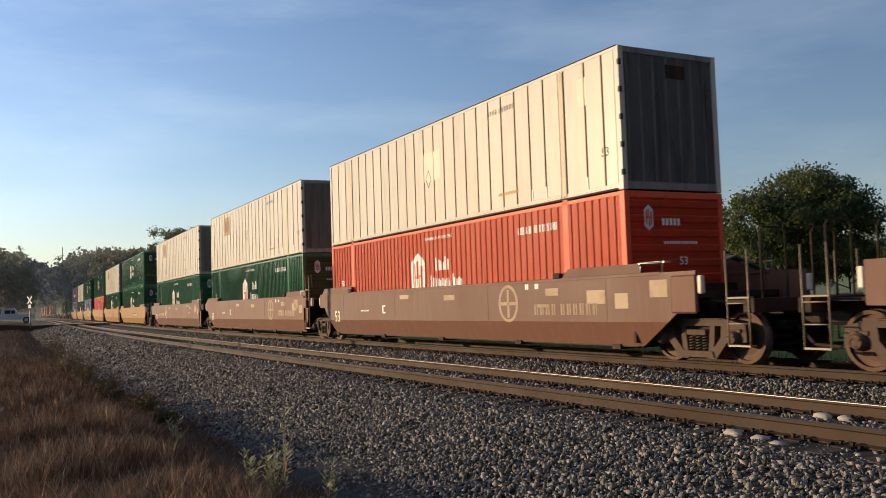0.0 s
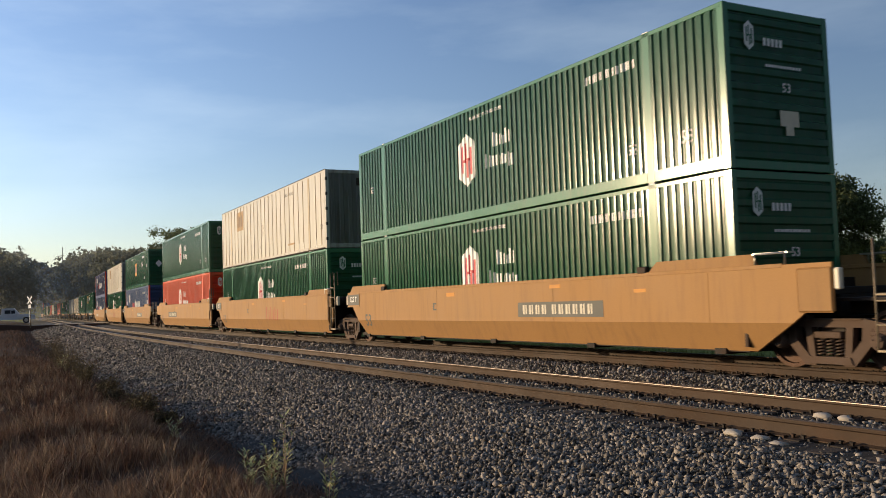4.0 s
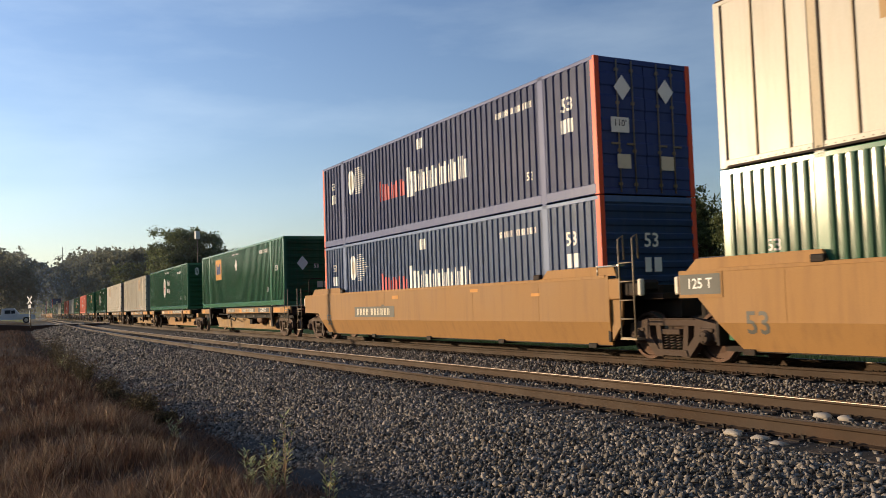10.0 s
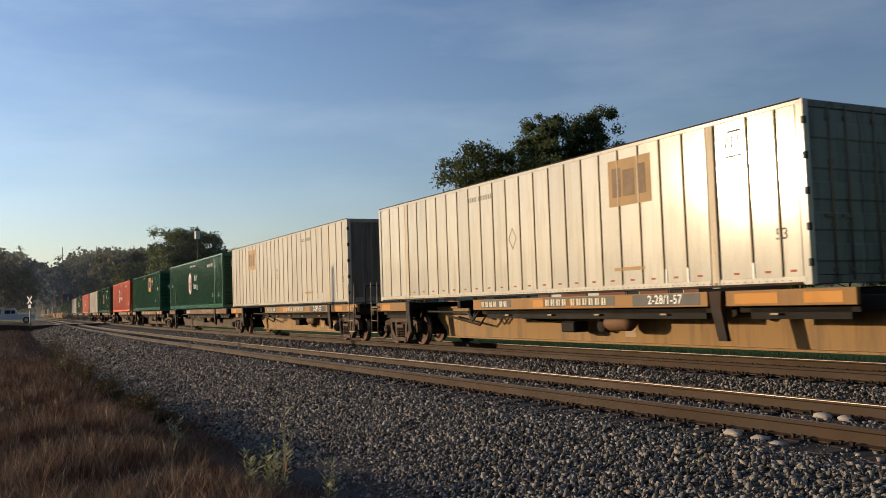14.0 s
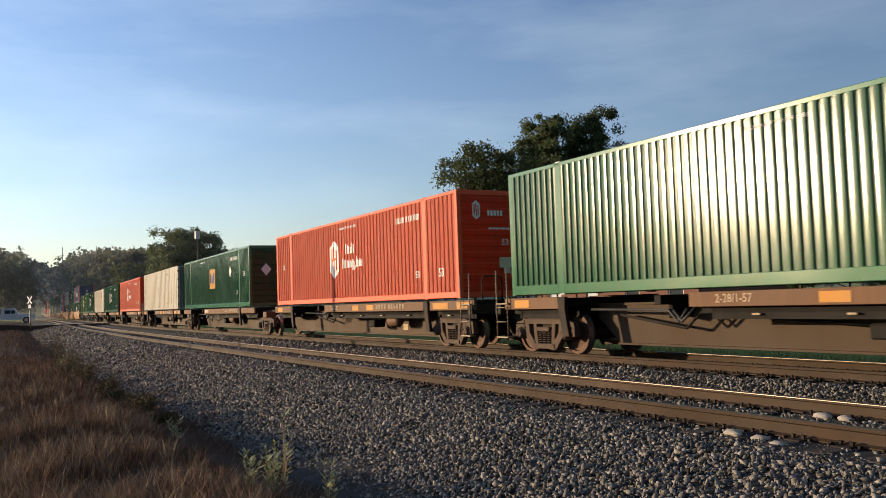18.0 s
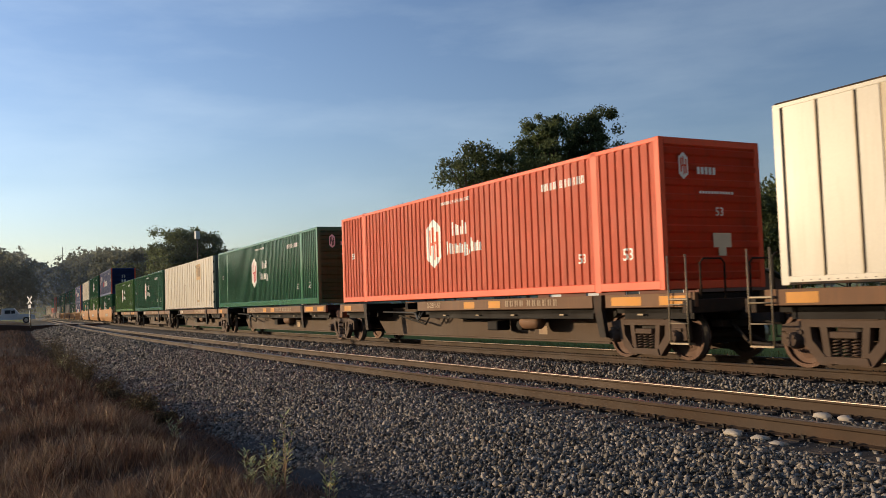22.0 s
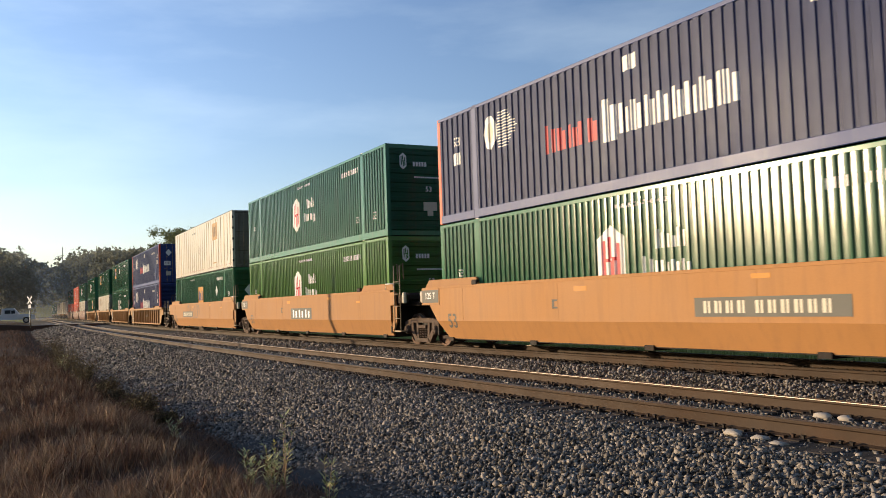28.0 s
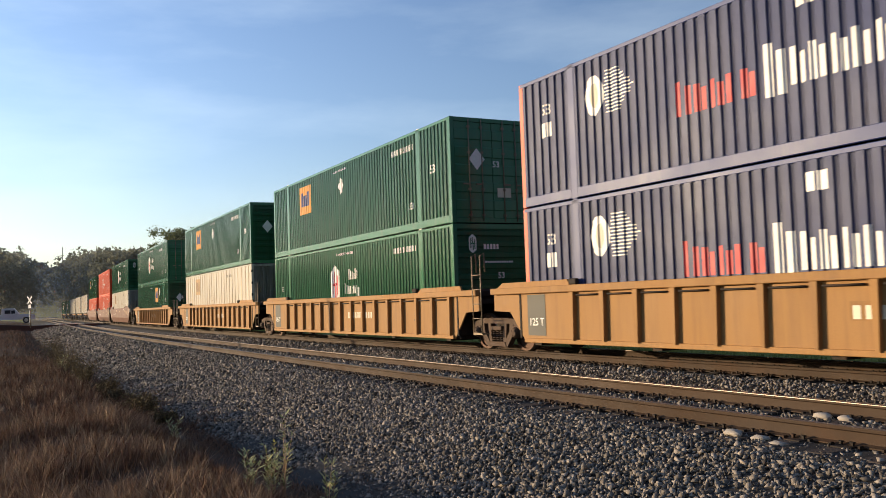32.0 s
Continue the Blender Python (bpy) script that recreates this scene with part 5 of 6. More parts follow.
gx, gy = spaced(-3000, 3000, -10, 0.7, 1.09), spaced(-3000, 3000, 1.5, 0.35, 1.13)
verts = [(x, y, ground_height(x, y)) for x in gx for y in gy]
ny = len(gy)
faces = [(i * ny + j, (i + 1) * ny + j, (i + 1) * ny + j + 1, i * ny + j + 1) for i in range(len(gx) - 1) for j in range(ny - 1)]
me = bpy.data.meshes.new("ground")
me.from_pydata(verts, [], faces)
me.shade_smooth()
me.materials.append(ground_material())
tagged(new("ground", me), "dry red-brown grass and dirt with green turf beyond", "ground", kind="structure")

# the ballast bed: cross profile from the camera's side to the far side
PROFILE = [(3.1, -0.84), (3.55, -0.70), (4.3, -0.56), (5.3, -0.37), (6.15, -0.22), (6.5, -0.195), (9.2, -0.195), (9.7, -0.30), (10.6, -0.32), (11.1, -0.20), (14.2, -0.195), (14.7, -0.28), (16.4, -0.82)]
stations = [8 - 0.5 * i for i in range(80)] + [-32 - 2.0 * i for i in range(90)] + [-212 - 14.0 * i for i in range(50)]


def ribbon(name, profile, xs, mat, wobble=0.0):
    vs, fs = [], []
    n = len(profile)
    for x in xs:
        for k, (y, z) in enumerate(profile):
            w = wobble * noise.noise(Vector((x * 0.9, y * 1.3, 3.1))) if 0 < k < n - 1 else 0
            e = 0.35 * noise.noise(Vector((x * 0.6, 7.7, 0))) + 0.2 * noise.noise(Vector((x * 2.1, 1.7, 0))) if (k < 2 and wobble) else 0
            vs.append((x, y + bend(x) + e, z + w))
    for i in range(len(xs) - 1):
        for k in range(n - 1):
            a = i * n + k
            fs.append((a, a + 1, a + n + 1, a + n))
    mesh = bpy.data.meshes.new(name)
    mesh.from_pydata(vs, [], fs)
    mesh.update()
    mesh.materials.append(mat)
    return new(name, mesh)


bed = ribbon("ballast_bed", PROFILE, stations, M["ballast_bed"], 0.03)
tagged(bed, "near-black bed under the loose granite ballast of both tracks", "ballast", kind="structure")


def bed_height(d):
    return float(np.interp(d, [p[0] for p in PROFILE], [p[1] for p in PROFILE]))


def stones(zones):
    """Loose stones strewn over the bed: (x from, x to, across from, across to, number, size)."""
    base = np.array([(1, 0, 0), (-1, 0, 0), (0, 1, 0), (0, -1, 0), (0, 0, 1), (0, 0, -1), (0.6, 0.6, 0.5), (-0.6, -0.5, 0.6)], float)
    tris = np.array([(4, 6, 2), (4, 0, 6), (6, 0, 2), (4, 2, 1), (4, 1, 7), (7, 1, 3), (4, 7, 3), (4, 3, 0), (5, 2, 0), (5, 1, 2), (5, 3, 1), (5, 0, 3)])
    allv, allf, count = [], [], 0
    for xa, xb, ya, yb, num, size in zones:
        x = rng.uniform(xa, xb, num)
        d = rng.uniform(ya, yb, num)
        s = size * rng.uniform(0.55, 1.25, num)
        z = np.interp(d, [p[0] for p in PROFILE], [p[1] for p in PROFILE]) + s * rng.uniform(-0.1, 0.55, num)
        y = d + np.array([bend(v) for v in x])
        v = (base[None] * rng.uniform(0.65, 1.25, (num, 8, 1)) + rng.normal(0, 0.20, (num, 8, 3)))
        v = v * (s[:, None] * rng.uniform(0.38, 1.30, (num, 3)))[:, None, :]
        q = rng.normal(size=(num, 4))
        q /= np.linalg.norm(q, axis=1)[:, None]
        w, a, b, c = q.T
        R = np.stack([1 - 2 * (b * b + c * c), 2 * (a * b - c * w), 2 * (a * c + b * w), 2 * (a * b + c * w), 1 - 2 * (a * a + c * c), 2 * (b * c - a * w), 2 * (a * c - b * w), 2 * (b * c + a * w), 1 - 2 * (a * a + b * b)], 1).reshape(num, 3, 3)
        v = np.einsum("nij,nkj->nki", R, v) + np.stack([x, y, z], 1)[:, None, :]
        allv.append(v.reshape(-1, 3))
        allf.append((tris[None] + (np.arange(num) * 8 + count)[:, None, None]).reshape(-1, 3))
        count += num * 8
    v, f = np.concatenate(allv), np.concatenate(allf)
    mesh = bpy.data.meshes.new("ballast_stones")
    mesh.vertices.add(len(v))
    mesh.vertices.foreach_set("co", v.ravel())
    mesh.loops.add(f.size)
    mesh.loops.foreach_set("vertex_index", f.ravel().astype(np.int32))
    mesh.polygons.add(len(f))
    mesh.polygons.foreach_set("loop_start", np.arange(0, f.size, 3, dtype=np.int32))
    mesh.update(calc_edges=True)
    mesh.materials.append(M["stone"])
    return new("ballast_stones", mesh)


tagged(stones([
    (-7, -1, 3.6, 6.48, 13700, 0.031), (-13, -7, 3.3, 6.48, 14600, 0.031), (-20, -13, 3.3, 6.52, 12300, 0.035), (-20, -1, 6.45, 7.02, 1900, 0.026), (-32, -20, 3.3, 6.95, 12000, 0.044), (-60, -32, 3.3, 6.95, 11000, 0.065), (-120, -60, 3.3, 6.95, 7000, 0.10),
    (-12, -2, 8.8, 11.5, 9000, 0.033), (-25, -12, 8.8, 11.5, 8500, 0.040), (-60, -25, 8.8, 11.5, 6000, 0.06),
    (-14, -2, 7.25, 8.5, 3600, 0.031), (-40, -14, 7.25, 8.5, 3400, 0.048), (-14, -2, 12.0, 13.3, 1800, 0.032), (-7, -1, 2.9, 3.7, 500, 0.028), (-30, -7, 2.7, 3.5, 1100, 0.03),
]), "loose grey granite ballast stones", "ballast", kind="stuff")

RAIL_PROFILE = [(-0.070, -0.175), (-0.070, -0.163), (-0.012, -0.145), (-0.009, -0.050), (-0.036, -0.036), (-0.0375, -0.0135), (-0.0362, -0.0075), (-0.032, -0.0025), (-0.024, 0.0), (0.024, 0.0), (0.032, -0.0025), (0.0362, -0.0075), (0.0375, -0.0135), (0.036, -0.036), (0.009, -0.050), (0.012, -0.145), (0.070, -0.163), (0.070, -0.175)]
rail_stations = [10 - 1.0 * i for i in range(60)] + [-52 - 4.0 * i for i in range(50)] + [-256 - 20.0 * i for i in range(34)]


def rail(track_ob, y, track_y):
    vs, fs, mi = [], [], []
    n = len(RAIL_PROFILE)
    for x in rail_stations:
        b = bend(x)
        vs += [(x, y + py + b, pz) for py, pz in RAIL_PROFILE]
    for i in range(len(rail_stations) - 1):
        for k in range(n):
            a, c = i * n + k, i * n + (k + 1) % n
            fs.append((a, c, c + n, a + n))
            mi.append(1 if k in (7, 8, 9) or k == (5 if y > track_y else 11) else 0)
    mesh = bpy.data.meshes.new("rail")
    mesh.from_pydata(vs, [], fs)
    mesh.materials.append(M["rail_side"])
    mesh.materials.append(M["rail_top"])
    mesh.polygons.foreach_set("material_index", mi)
    mesh.update()
    ob = new("rail", mesh)
    ob.parent = track_ob
    return ob


def tie_mesh():
    bm = bmesh.new()
    box(bm, -0.115, 0.115, -1.30, 1.30, -0.36, -0.176, bev=0.012)
    return mesh_of(bm, "tie", M["tie"])


def plate_mesh():
    """A tie plate with spikes and a pair of rail anchors."""
    bm = bmesh.new()
    box(bm, -0.10, 0.10, -0.19, 0.19, -0.180, -0.164, bev=0.004)
    for x, y in ((-0.06, -0.085), (0.06, -0.085), (-0.06, 0.085), (0.06, 0.085)):
        box(bm, x - 0.012, x + 0.012, y - 0.012, y + 0.012, -0.17, -0.135)
        box(bm, x - 0.018, x + 0.018, y - 0.02, y + 0.02, -0.140, -0.128)
    for x in (-0.15, 0.15):
        box(bm, x - 0.015, x + 0.015, -0.11, 0.10, -0.200, -0.176)
        box(bm, x - 0.012, x + 0.012, -0.125, -0.075, -0.176, -0.150)
    return mesh_of(bm, "tie_plate", M["steel"])


TIE, PLATE = tie_mesh(), plate_mesh()
for name, y0, near_to in (("track_1", NEAR_Y, -62), ("track_2", TRAIN_Y, -40)):
    tr = tagged(empty(name), "standard-gauge track of rusty rails on timber ties", "railway track", kind="structure")
    for s in (-1, 1):
        rail(tr, y0 + s * GAUGE, y0)
    x = 3.0
    while x > near_to:
        j = random.uniform(-0.03, 0.03)
        yaw = math.degrees(math.atan2(bend(x) - bend(x - 1), 1.0))
        t = part("tie", TIE, None, tr, at=pose(x + j, y0 + bend(x), 0, 0, 0, yaw + random.uniform(-1, 1)))
        for s in (-1, 1):
            part("tie_plate", PLATE, None, t, at=pose(0, s * GAUGE, 0))
        x -= 0.52 if x > -30 else 0.9

# ---- trees ----
LEAF = {
    "oak": material("dark broad leaves", (0.100, 0.120, 0.048), 0.6, 0, 0.45, 30, 0.8, 0.0, island=True, spec=0.25),
    "pine": material("dark pine foliage", (0.098, 0.122, 0.052), 0.65, 0, 0.45, 30, 0.8, 0.0, island=True, spec=0.2),
    # paler than the near leaves: distance haze put into the base colour
    "far": material("haze-lightened woodland leaves", (0.175, 0.18, 0.135), 0.9, 0, 0.25, 30, 0.05, 0.0, island=True, spec=0.03),
}
for leafy in LEAF.values():
    # light that comes through the leaves
    ln, ll = leafy.node_tree.nodes, leafy.node_tree.links
    glow = ln.new("ShaderNodeBsdfTranslucent")
    both = ln.new("ShaderNodeMixShader")
    both.inputs[0].default_value = 0.48
    ll.new(ln["Principled BSDF"].inputs["Base Color"].links[0].from_socket, glow.inputs["Color"])
    ll.new(ln["Principled BSDF"].outputs[0], both.inputs[1])
    ll.new(glow.outputs[0], both.inputs[2])
    ll.new(both.outputs[0], ln["Material Output"].inputs["Surface"])
BARK = material("grey-brown bark", (0.085, 0.065, 0.05), 0.9, 0, 0.3, 30, 3, 0.5)


def leaf_cards(centres, radii, per, size, seed, flat=0.75):
    """Small bent leaves strewn through the clumps; gaps stay open between them."""
    r = np.random.default_rng(seed)
    c = np.repeat(np.asarray(centres, float), per, 0)
    rad = np.repeat(np.asarray(radii, float), per)
    n = len(c)
    d = r.normal(size=(n, 3))
    d /= np.linalg.norm(d, axis=1)[:, None]
    p = c + np.clip(r.normal(size=(n, 3)), -2.1, 2.1) * (rad * 0.52)[:, None] * np.array([1, 1, flat])
    u = r.normal(size=(n, 3))
    u /= np.linalg.norm(u, axis=1)[:, None]
    w = np.cross(u, r.normal(size=(n, 3)))
    w /= np.linalg.norm(w, axis=1)[:, None]
    s = (size * r.uniform(0.6, 1.4, n))[:, None]
    nrm = np.cross(u, w)
    v = np.stack([p - u * s, p + w * s * 0.55 + nrm * s * 0.25, p + u * s, p - w * s * 0.55 + nrm * s * 0.25], 1).reshape(-1, 3)
    return v


def leaves_mesh(name, v, mat):
    n = len(v) // 4
    mesh = bpy.data.meshes.new(name)
    mesh.vertices.add(len(v))
    mesh.vertices.foreach_set("co", np.ascontiguousarray(v).ravel())
    mesh.loops.add(n * 4)
    mesh.loops.foreach_set("vertex_index", np.arange(n * 4, dtype=np.int32))
    mesh.polygons.add(n)
    mesh.polygons.foreach_set("loop_start", np.arange(0, n * 4, 4, dtype=np.int32))
    mesh.update(calc_edges=True)
    mesh.materials.append(mat)
    return mesh


def crown_clumps(h, w, base, seed, n, lean=0.0, round_top=1.0):
    """Clump centres inside an uneven crown from base to h, w wide."""
    r = np.random.default_rng(seed)
    out, rad = [], []
    lobes = [(r.uniform(-0.28, 0.28) * w, r.uniform(-0.28, 0.28) * w, base + (h - base) * r.uniform(0.35, 0.85)) for _ in range(6)]
    lobes.append((0, 0, base + (h - base) * 0.72))
    while len(out) < n:
        lx, ly, lz = lobes[r.integers(len(lobes))]
        d = r.normal(size=3)
        d /= np.linalg.norm(d)
        k = r.uniform(0.5, 1.0) ** 0.5
        p = np.array([lx, ly, lz]) + d * k * np.array([0.27 * w, 0.27 * w, 0.24 * (h - base)])
        if base < p[2] < h * 0.97:
            p[0] += lean * (p[2] - base)
            out.append(p)
            rad.append(r.uniform(0.05, 0.12) * w * round_top)
    return out, rad


def tree(name, x, y, h, w, base, seed, mat, leaf=0.16, clumps=130, per=46, lean=0.0, label="", z0=-0.75, group=""):
    t = empty(name, pose(x, y, z0))
    r = np.random.default_rng(seed + 91)
    cs, rs = crown_clumps(h, w, base, seed, clumps, lean)
    bm = bmesh.new()
    top = h * 0.82
    tube(bm, [(0, 0, -0.3), (0.05, 0.0, 0.3), (lean * h * 0.1, 0.1, h * 0.3), (lean * h * 0.4, -0.1, h * 0.6), (lean * h * 0.7, 0.05, top)], [0.045 * h * 0.6, 0.032 * h * 0.6, 0.026 * h * 0.6, 0.016 * h * 0.6, 0.05], 9)
    for k in range(0, len(cs), 5):
        c = Vector(cs[k])
        z = min(top, max(base * 0.7, c.z * r.uniform(0.55, 0.8)))
        a = Vector((lean * z * 0.6, 0, z))
        m = a.lerp(c, 0.5) + Vector((0, 0, 0.06 * (c - a).length))
        tube(bm, [a, m, c], [0.011 * h, 0.006 * h, 0.02], 5)
    part("trunk", bm, BARK, t, smooth=True)
    part("crown", leaves_mesh("crown", leaf_cards(cs, rs, per, leaf, seed), mat), None, t)
    return tagged(t, label, "tree", group)


def polar(az, dist):
    return -math.cos(radians(az)) * dist, math.sin(radians(az)) * dist


tree("pine_tree", *polar(36.3, 70), 17.2, 6.2, 4.0, 3, LEAF["pine"], 0.10, 170, 150, 0.0, "tall dark green pine with an open, ragged crown behind the track")
tree("pine_tree", *polar(38.4, 71), 17.2, 5.6, 4.5, 9, LEAF["pine"], 0.10, 150, 150, 0.02, "tall dark green pine with an open, ragged crown behind the track")
tree("broadleaf_tree", *polar(34.2, 73), 15.4, 8.0, 2.0, 14, LEAF["oak"], 0.125, 140, 100, 0.0, "dark green broadleaf tree with a rounded crown behind the track")
tree("broadleaf_tree", *polar(30.8, 72), 14.6, 8.0, 2.0, 4, LEAF["oak"], 0.125, 150, 100, 0.0, "dark green broadleaf tree with a rounded crown behind the track")
tree("broadleaf_tree", *polar(50.8, 80), 12.2, 12.0, 2.2, 5, LEAF["oak"], 0.14, 280, 170, 0.0, "large spreading dark green tree standing alone by the track")
tree("broadleaf_tree", *polar(59.0, 84), 11.0, 11.0, 1.8, 15, LEAF["oak"], 0.14, 240, 150, 0.0, "large spreading dark green tree standing alone by the track")
for i, (az, d, h, w) in enumerate(((40.3, 88, 12.6, 8), (42.2, 92, 13.6, 9), (44.0, 95, 14.2, 9), (45.8, 99, 12.6, 8.5), (41.2, 106, 13, 9), (43.2, 108, 14, 9), (48.0, 104, 8.0, 8), (50.5, 112, 7.5, 9), (53.5, 110, 7.5, 9), (56.5, 112, 8.5, 10), (38.0, 100, 12.0, 9), (35.6, 100, 12.0, 9), (33.0, 100, 12.0, 9), (29.5, 96, 13.0, 9), (27.6, 92, 12.5, 8))):
    tree("woodland_tree", *polar(az, d), h, w, 1.2, 20 + i, LEAF["oak"], 0.18, 120, 70, 0.0, "dark green tree in the wood edge behind the houses", group="wood edge")
tree("broadleaf_tree", *polar(12.6, 150), 15.8, 11.8, 3.0, 6, LEAF["oak"], 0.19, 200, 95, 0.0, "tall dark tree with a broad crown near the crossing")
tree("broadleaf_tree", *polar(14.6, 156), 12.2, 9.0, 2.0, 7, LEAF["oak"], 0.19, 150, 90, 0.0, "dark tree with a low crown near the crossing")
tree("broadleaf_tree", *polar(9.6, 170), 11.0, 9.0, 1.5, 8, LEAF["oak"], 0.2, 140, 80, 0.0, "dark tree with a low crown near the crossing")


def woods():
    """The distant wood, one sheet of many trees."""
    r = np.random.default_rng(12)
    vs, spots = [], []
    for _ in range(620):
        d = r.uniform(205, 520)
        spots.append((r.uniform(1.2, 14), d, r.uniform(0.78, 1.10) * (0.063 * d + 1.9) if d < 330 else r.uniform(20, 27)))
    for _ in range(420):
        spots.append((r.uniform(0.5, 40), r.uniform(560, 900), r.uniform(15, 22)))
    for _ in range(420):
        spots.append((r.uniform(0.5, 16), r.uniform(470, 760), r.uniform(16, 23)))
    for _ in range(120):
        spots.append((r.uniform(14, 64), r.uniform(190, 330), r.uniform(7, 10)))
    for az, d, h in spots:
        x, y = polar(az, d)
        if abs(y - (bend(x) + 10.5)) < 6.5 + 0.12 * h or (-195 < x < 0 and abs(y - bend(x) - 10) < 34):
            continue
        cs, rs = crown_clumps(h, h * r.uniform(0.45, 0.68), h * 0.06, int(r.integers(1e6)), 40)
        v = leaf_cards(cs, [q * 1.6 for q in rs], 24, 0.0014 * d + 0.12, int(r.integers(1e6)))
        vs.append(v + np.array([x, y, ground_height(x, y)]))
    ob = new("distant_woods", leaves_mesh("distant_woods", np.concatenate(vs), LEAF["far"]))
    return tagged(ob, "distant wood on rising ground, lightened for haze", "woodland", kind="stuff")


woods()


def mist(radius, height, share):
    """Translucent sheet arced round the camera, imitating distance haze; thins out upwards."""
    m = bpy.data.materials.new("haze sheet")
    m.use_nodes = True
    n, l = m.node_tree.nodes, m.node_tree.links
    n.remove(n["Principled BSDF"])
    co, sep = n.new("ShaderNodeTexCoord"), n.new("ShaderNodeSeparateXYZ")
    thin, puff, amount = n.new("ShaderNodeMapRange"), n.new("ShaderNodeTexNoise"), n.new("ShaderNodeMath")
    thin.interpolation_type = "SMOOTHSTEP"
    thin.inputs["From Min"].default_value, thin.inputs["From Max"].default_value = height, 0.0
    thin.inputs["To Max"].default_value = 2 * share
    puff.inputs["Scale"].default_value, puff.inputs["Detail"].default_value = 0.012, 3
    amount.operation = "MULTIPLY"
    clear, front_scatter, through_it, both, mixed = n.new("ShaderNodeBsdfTransparent"), n.new("ShaderNodeBsdfDiffuse"), n.new("ShaderNodeBsdfTranslucent"), n.new("ShaderNodeMixShader"), n.new("ShaderNodeMixShader")
    for node in (front_scatter, through_it):
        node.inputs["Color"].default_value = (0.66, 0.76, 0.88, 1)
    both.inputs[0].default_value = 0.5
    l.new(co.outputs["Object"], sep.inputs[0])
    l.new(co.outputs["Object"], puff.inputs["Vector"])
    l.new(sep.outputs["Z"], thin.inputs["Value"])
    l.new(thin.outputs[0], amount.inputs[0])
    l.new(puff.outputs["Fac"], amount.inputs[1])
    l.new(front_scatter.outputs[0], both.inputs[1])
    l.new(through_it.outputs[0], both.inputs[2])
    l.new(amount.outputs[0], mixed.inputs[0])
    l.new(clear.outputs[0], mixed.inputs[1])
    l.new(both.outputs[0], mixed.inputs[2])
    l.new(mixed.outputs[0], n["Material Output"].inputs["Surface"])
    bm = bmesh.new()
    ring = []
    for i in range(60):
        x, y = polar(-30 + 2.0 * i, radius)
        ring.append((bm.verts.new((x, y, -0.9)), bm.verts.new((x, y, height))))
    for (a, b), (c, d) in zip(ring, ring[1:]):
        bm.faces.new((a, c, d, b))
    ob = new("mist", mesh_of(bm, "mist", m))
    return tagged(ob, "translucent sheet imitating haze before the far wood", "mist", kind="structure")


# three added see-through sheets stand in for haze over the far wood
for haze_radius, haze_height, haze_share in ((143.0, 26.0, 0.045), (250.0, 34.0, 0.09), (380.0, 44.0, 0.12)):
    mist(haze_radius, haze_height, haze_share)

# ---- beside the line: dry grass, weeds, stones ----
GRASS = {
    "dry": material("dry red-brown grass", (0.205, 0.110, 0.066), 0.85, 0, 0.8, 30, 0.6, 0.0, island=True, spec=0.2),
    "straw": material("bleached straw grass", (0.42, 0.29, 0.18), 0.8, 0, 0.4, 30, 0.6, 0.0, island=True, spec=0.2),
    "scrub": material("dry brown-green bush leaves", (0.13, 0.095, 0.045), 0.8, 0, 0.6, 30, 0.6, 0.0, island=True, spec=0.2),
    # leaf colour lightened to look sunlit where the bank shades the weeds
    "weed": material("yellow-green weed leaves", (0.44, 0.43, 0.18), 0.6, 0, 0.4, 30, 3, 0.0, island=True, spec=0.3),
}


def blades(name, spots, mat, seed):
    """Grass blades: (x, y, height, lean, width) rows, each a thin bent strip of two faces."""
    r = np.random.default_rng(seed)
    s = np.asarray(spots, float)
    n = len(s)
    a = r.uniform(0, math.tau, n)
    b = r.uniform(0, math.tau, n)
    z = np.array([max(ground_height(x, y), bed_height(y - bend(x))) if y - bend(x) < 7 else ground_height(x, y) for x, y in s[:, :2]]) - 0.02
    base = np.stack([s[:, 0], s[:, 1], z], 1)
    side = np.stack([np.cos(b), np.sin(b), 0 * b], 1) * s[:, 4:5]
    lean = np.stack([np.cos(a), np.sin(a), 0 * a], 1) * (s[:, 3] * s[:, 2])[:, None]
    up = np.zeros((n, 3))
    up[:, 2] = s[:, 2]
    v = np.stack([base - side, base + side, base + up * 0.55 + lean * 0.35 + side * 0.7, base + up * 0.55 + lean * 0.35 - side * 0.7,
                  base + up + lean], 1).reshape(-1, 3)
    f4 = np.array([[0, 1, 2, 3]]) + (np.arange(n) * 5)[:, None]
    f3 = np.array([[3, 2, 4]]) + (np.arange(n) * 5)[:, None]
    mesh = bpy.data.meshes.new(name)
    mesh.from_pydata(v.tolist(), [], f4.tolist() + f3.tolist())
    mesh.materials.append(mat)
    return new(name, mesh)


def grass_spots(n, xa, xb, da, db, h, width, seed, thresh=-0.15):
    r = np.random.default_rng(seed)
    out = []
    while len(out) < n:
        x, d = r.uniform(xa, xb), r.uniform(da, db)
        y = d + bend(x)
        k = noise.noise(Vector((x * 0.55, y * 0.55, 2.0))) + 0.5 * noise.noise(Vector((x * 1.9, y * 1.9, 5.0)))
        edge = 0.5 * noise.noise(Vector((x * 0.4, 9.0, 0)))
        if k < thresh or d > db - 0.25 + edge:
            continue
        out.append((x, y, h * r.uniform(0.4, 1.2) * (1 + 0.7 * max(0, k)), r.uniform(0.2, 1.6), width * r.uniform(0.6, 1.3)))
    return out


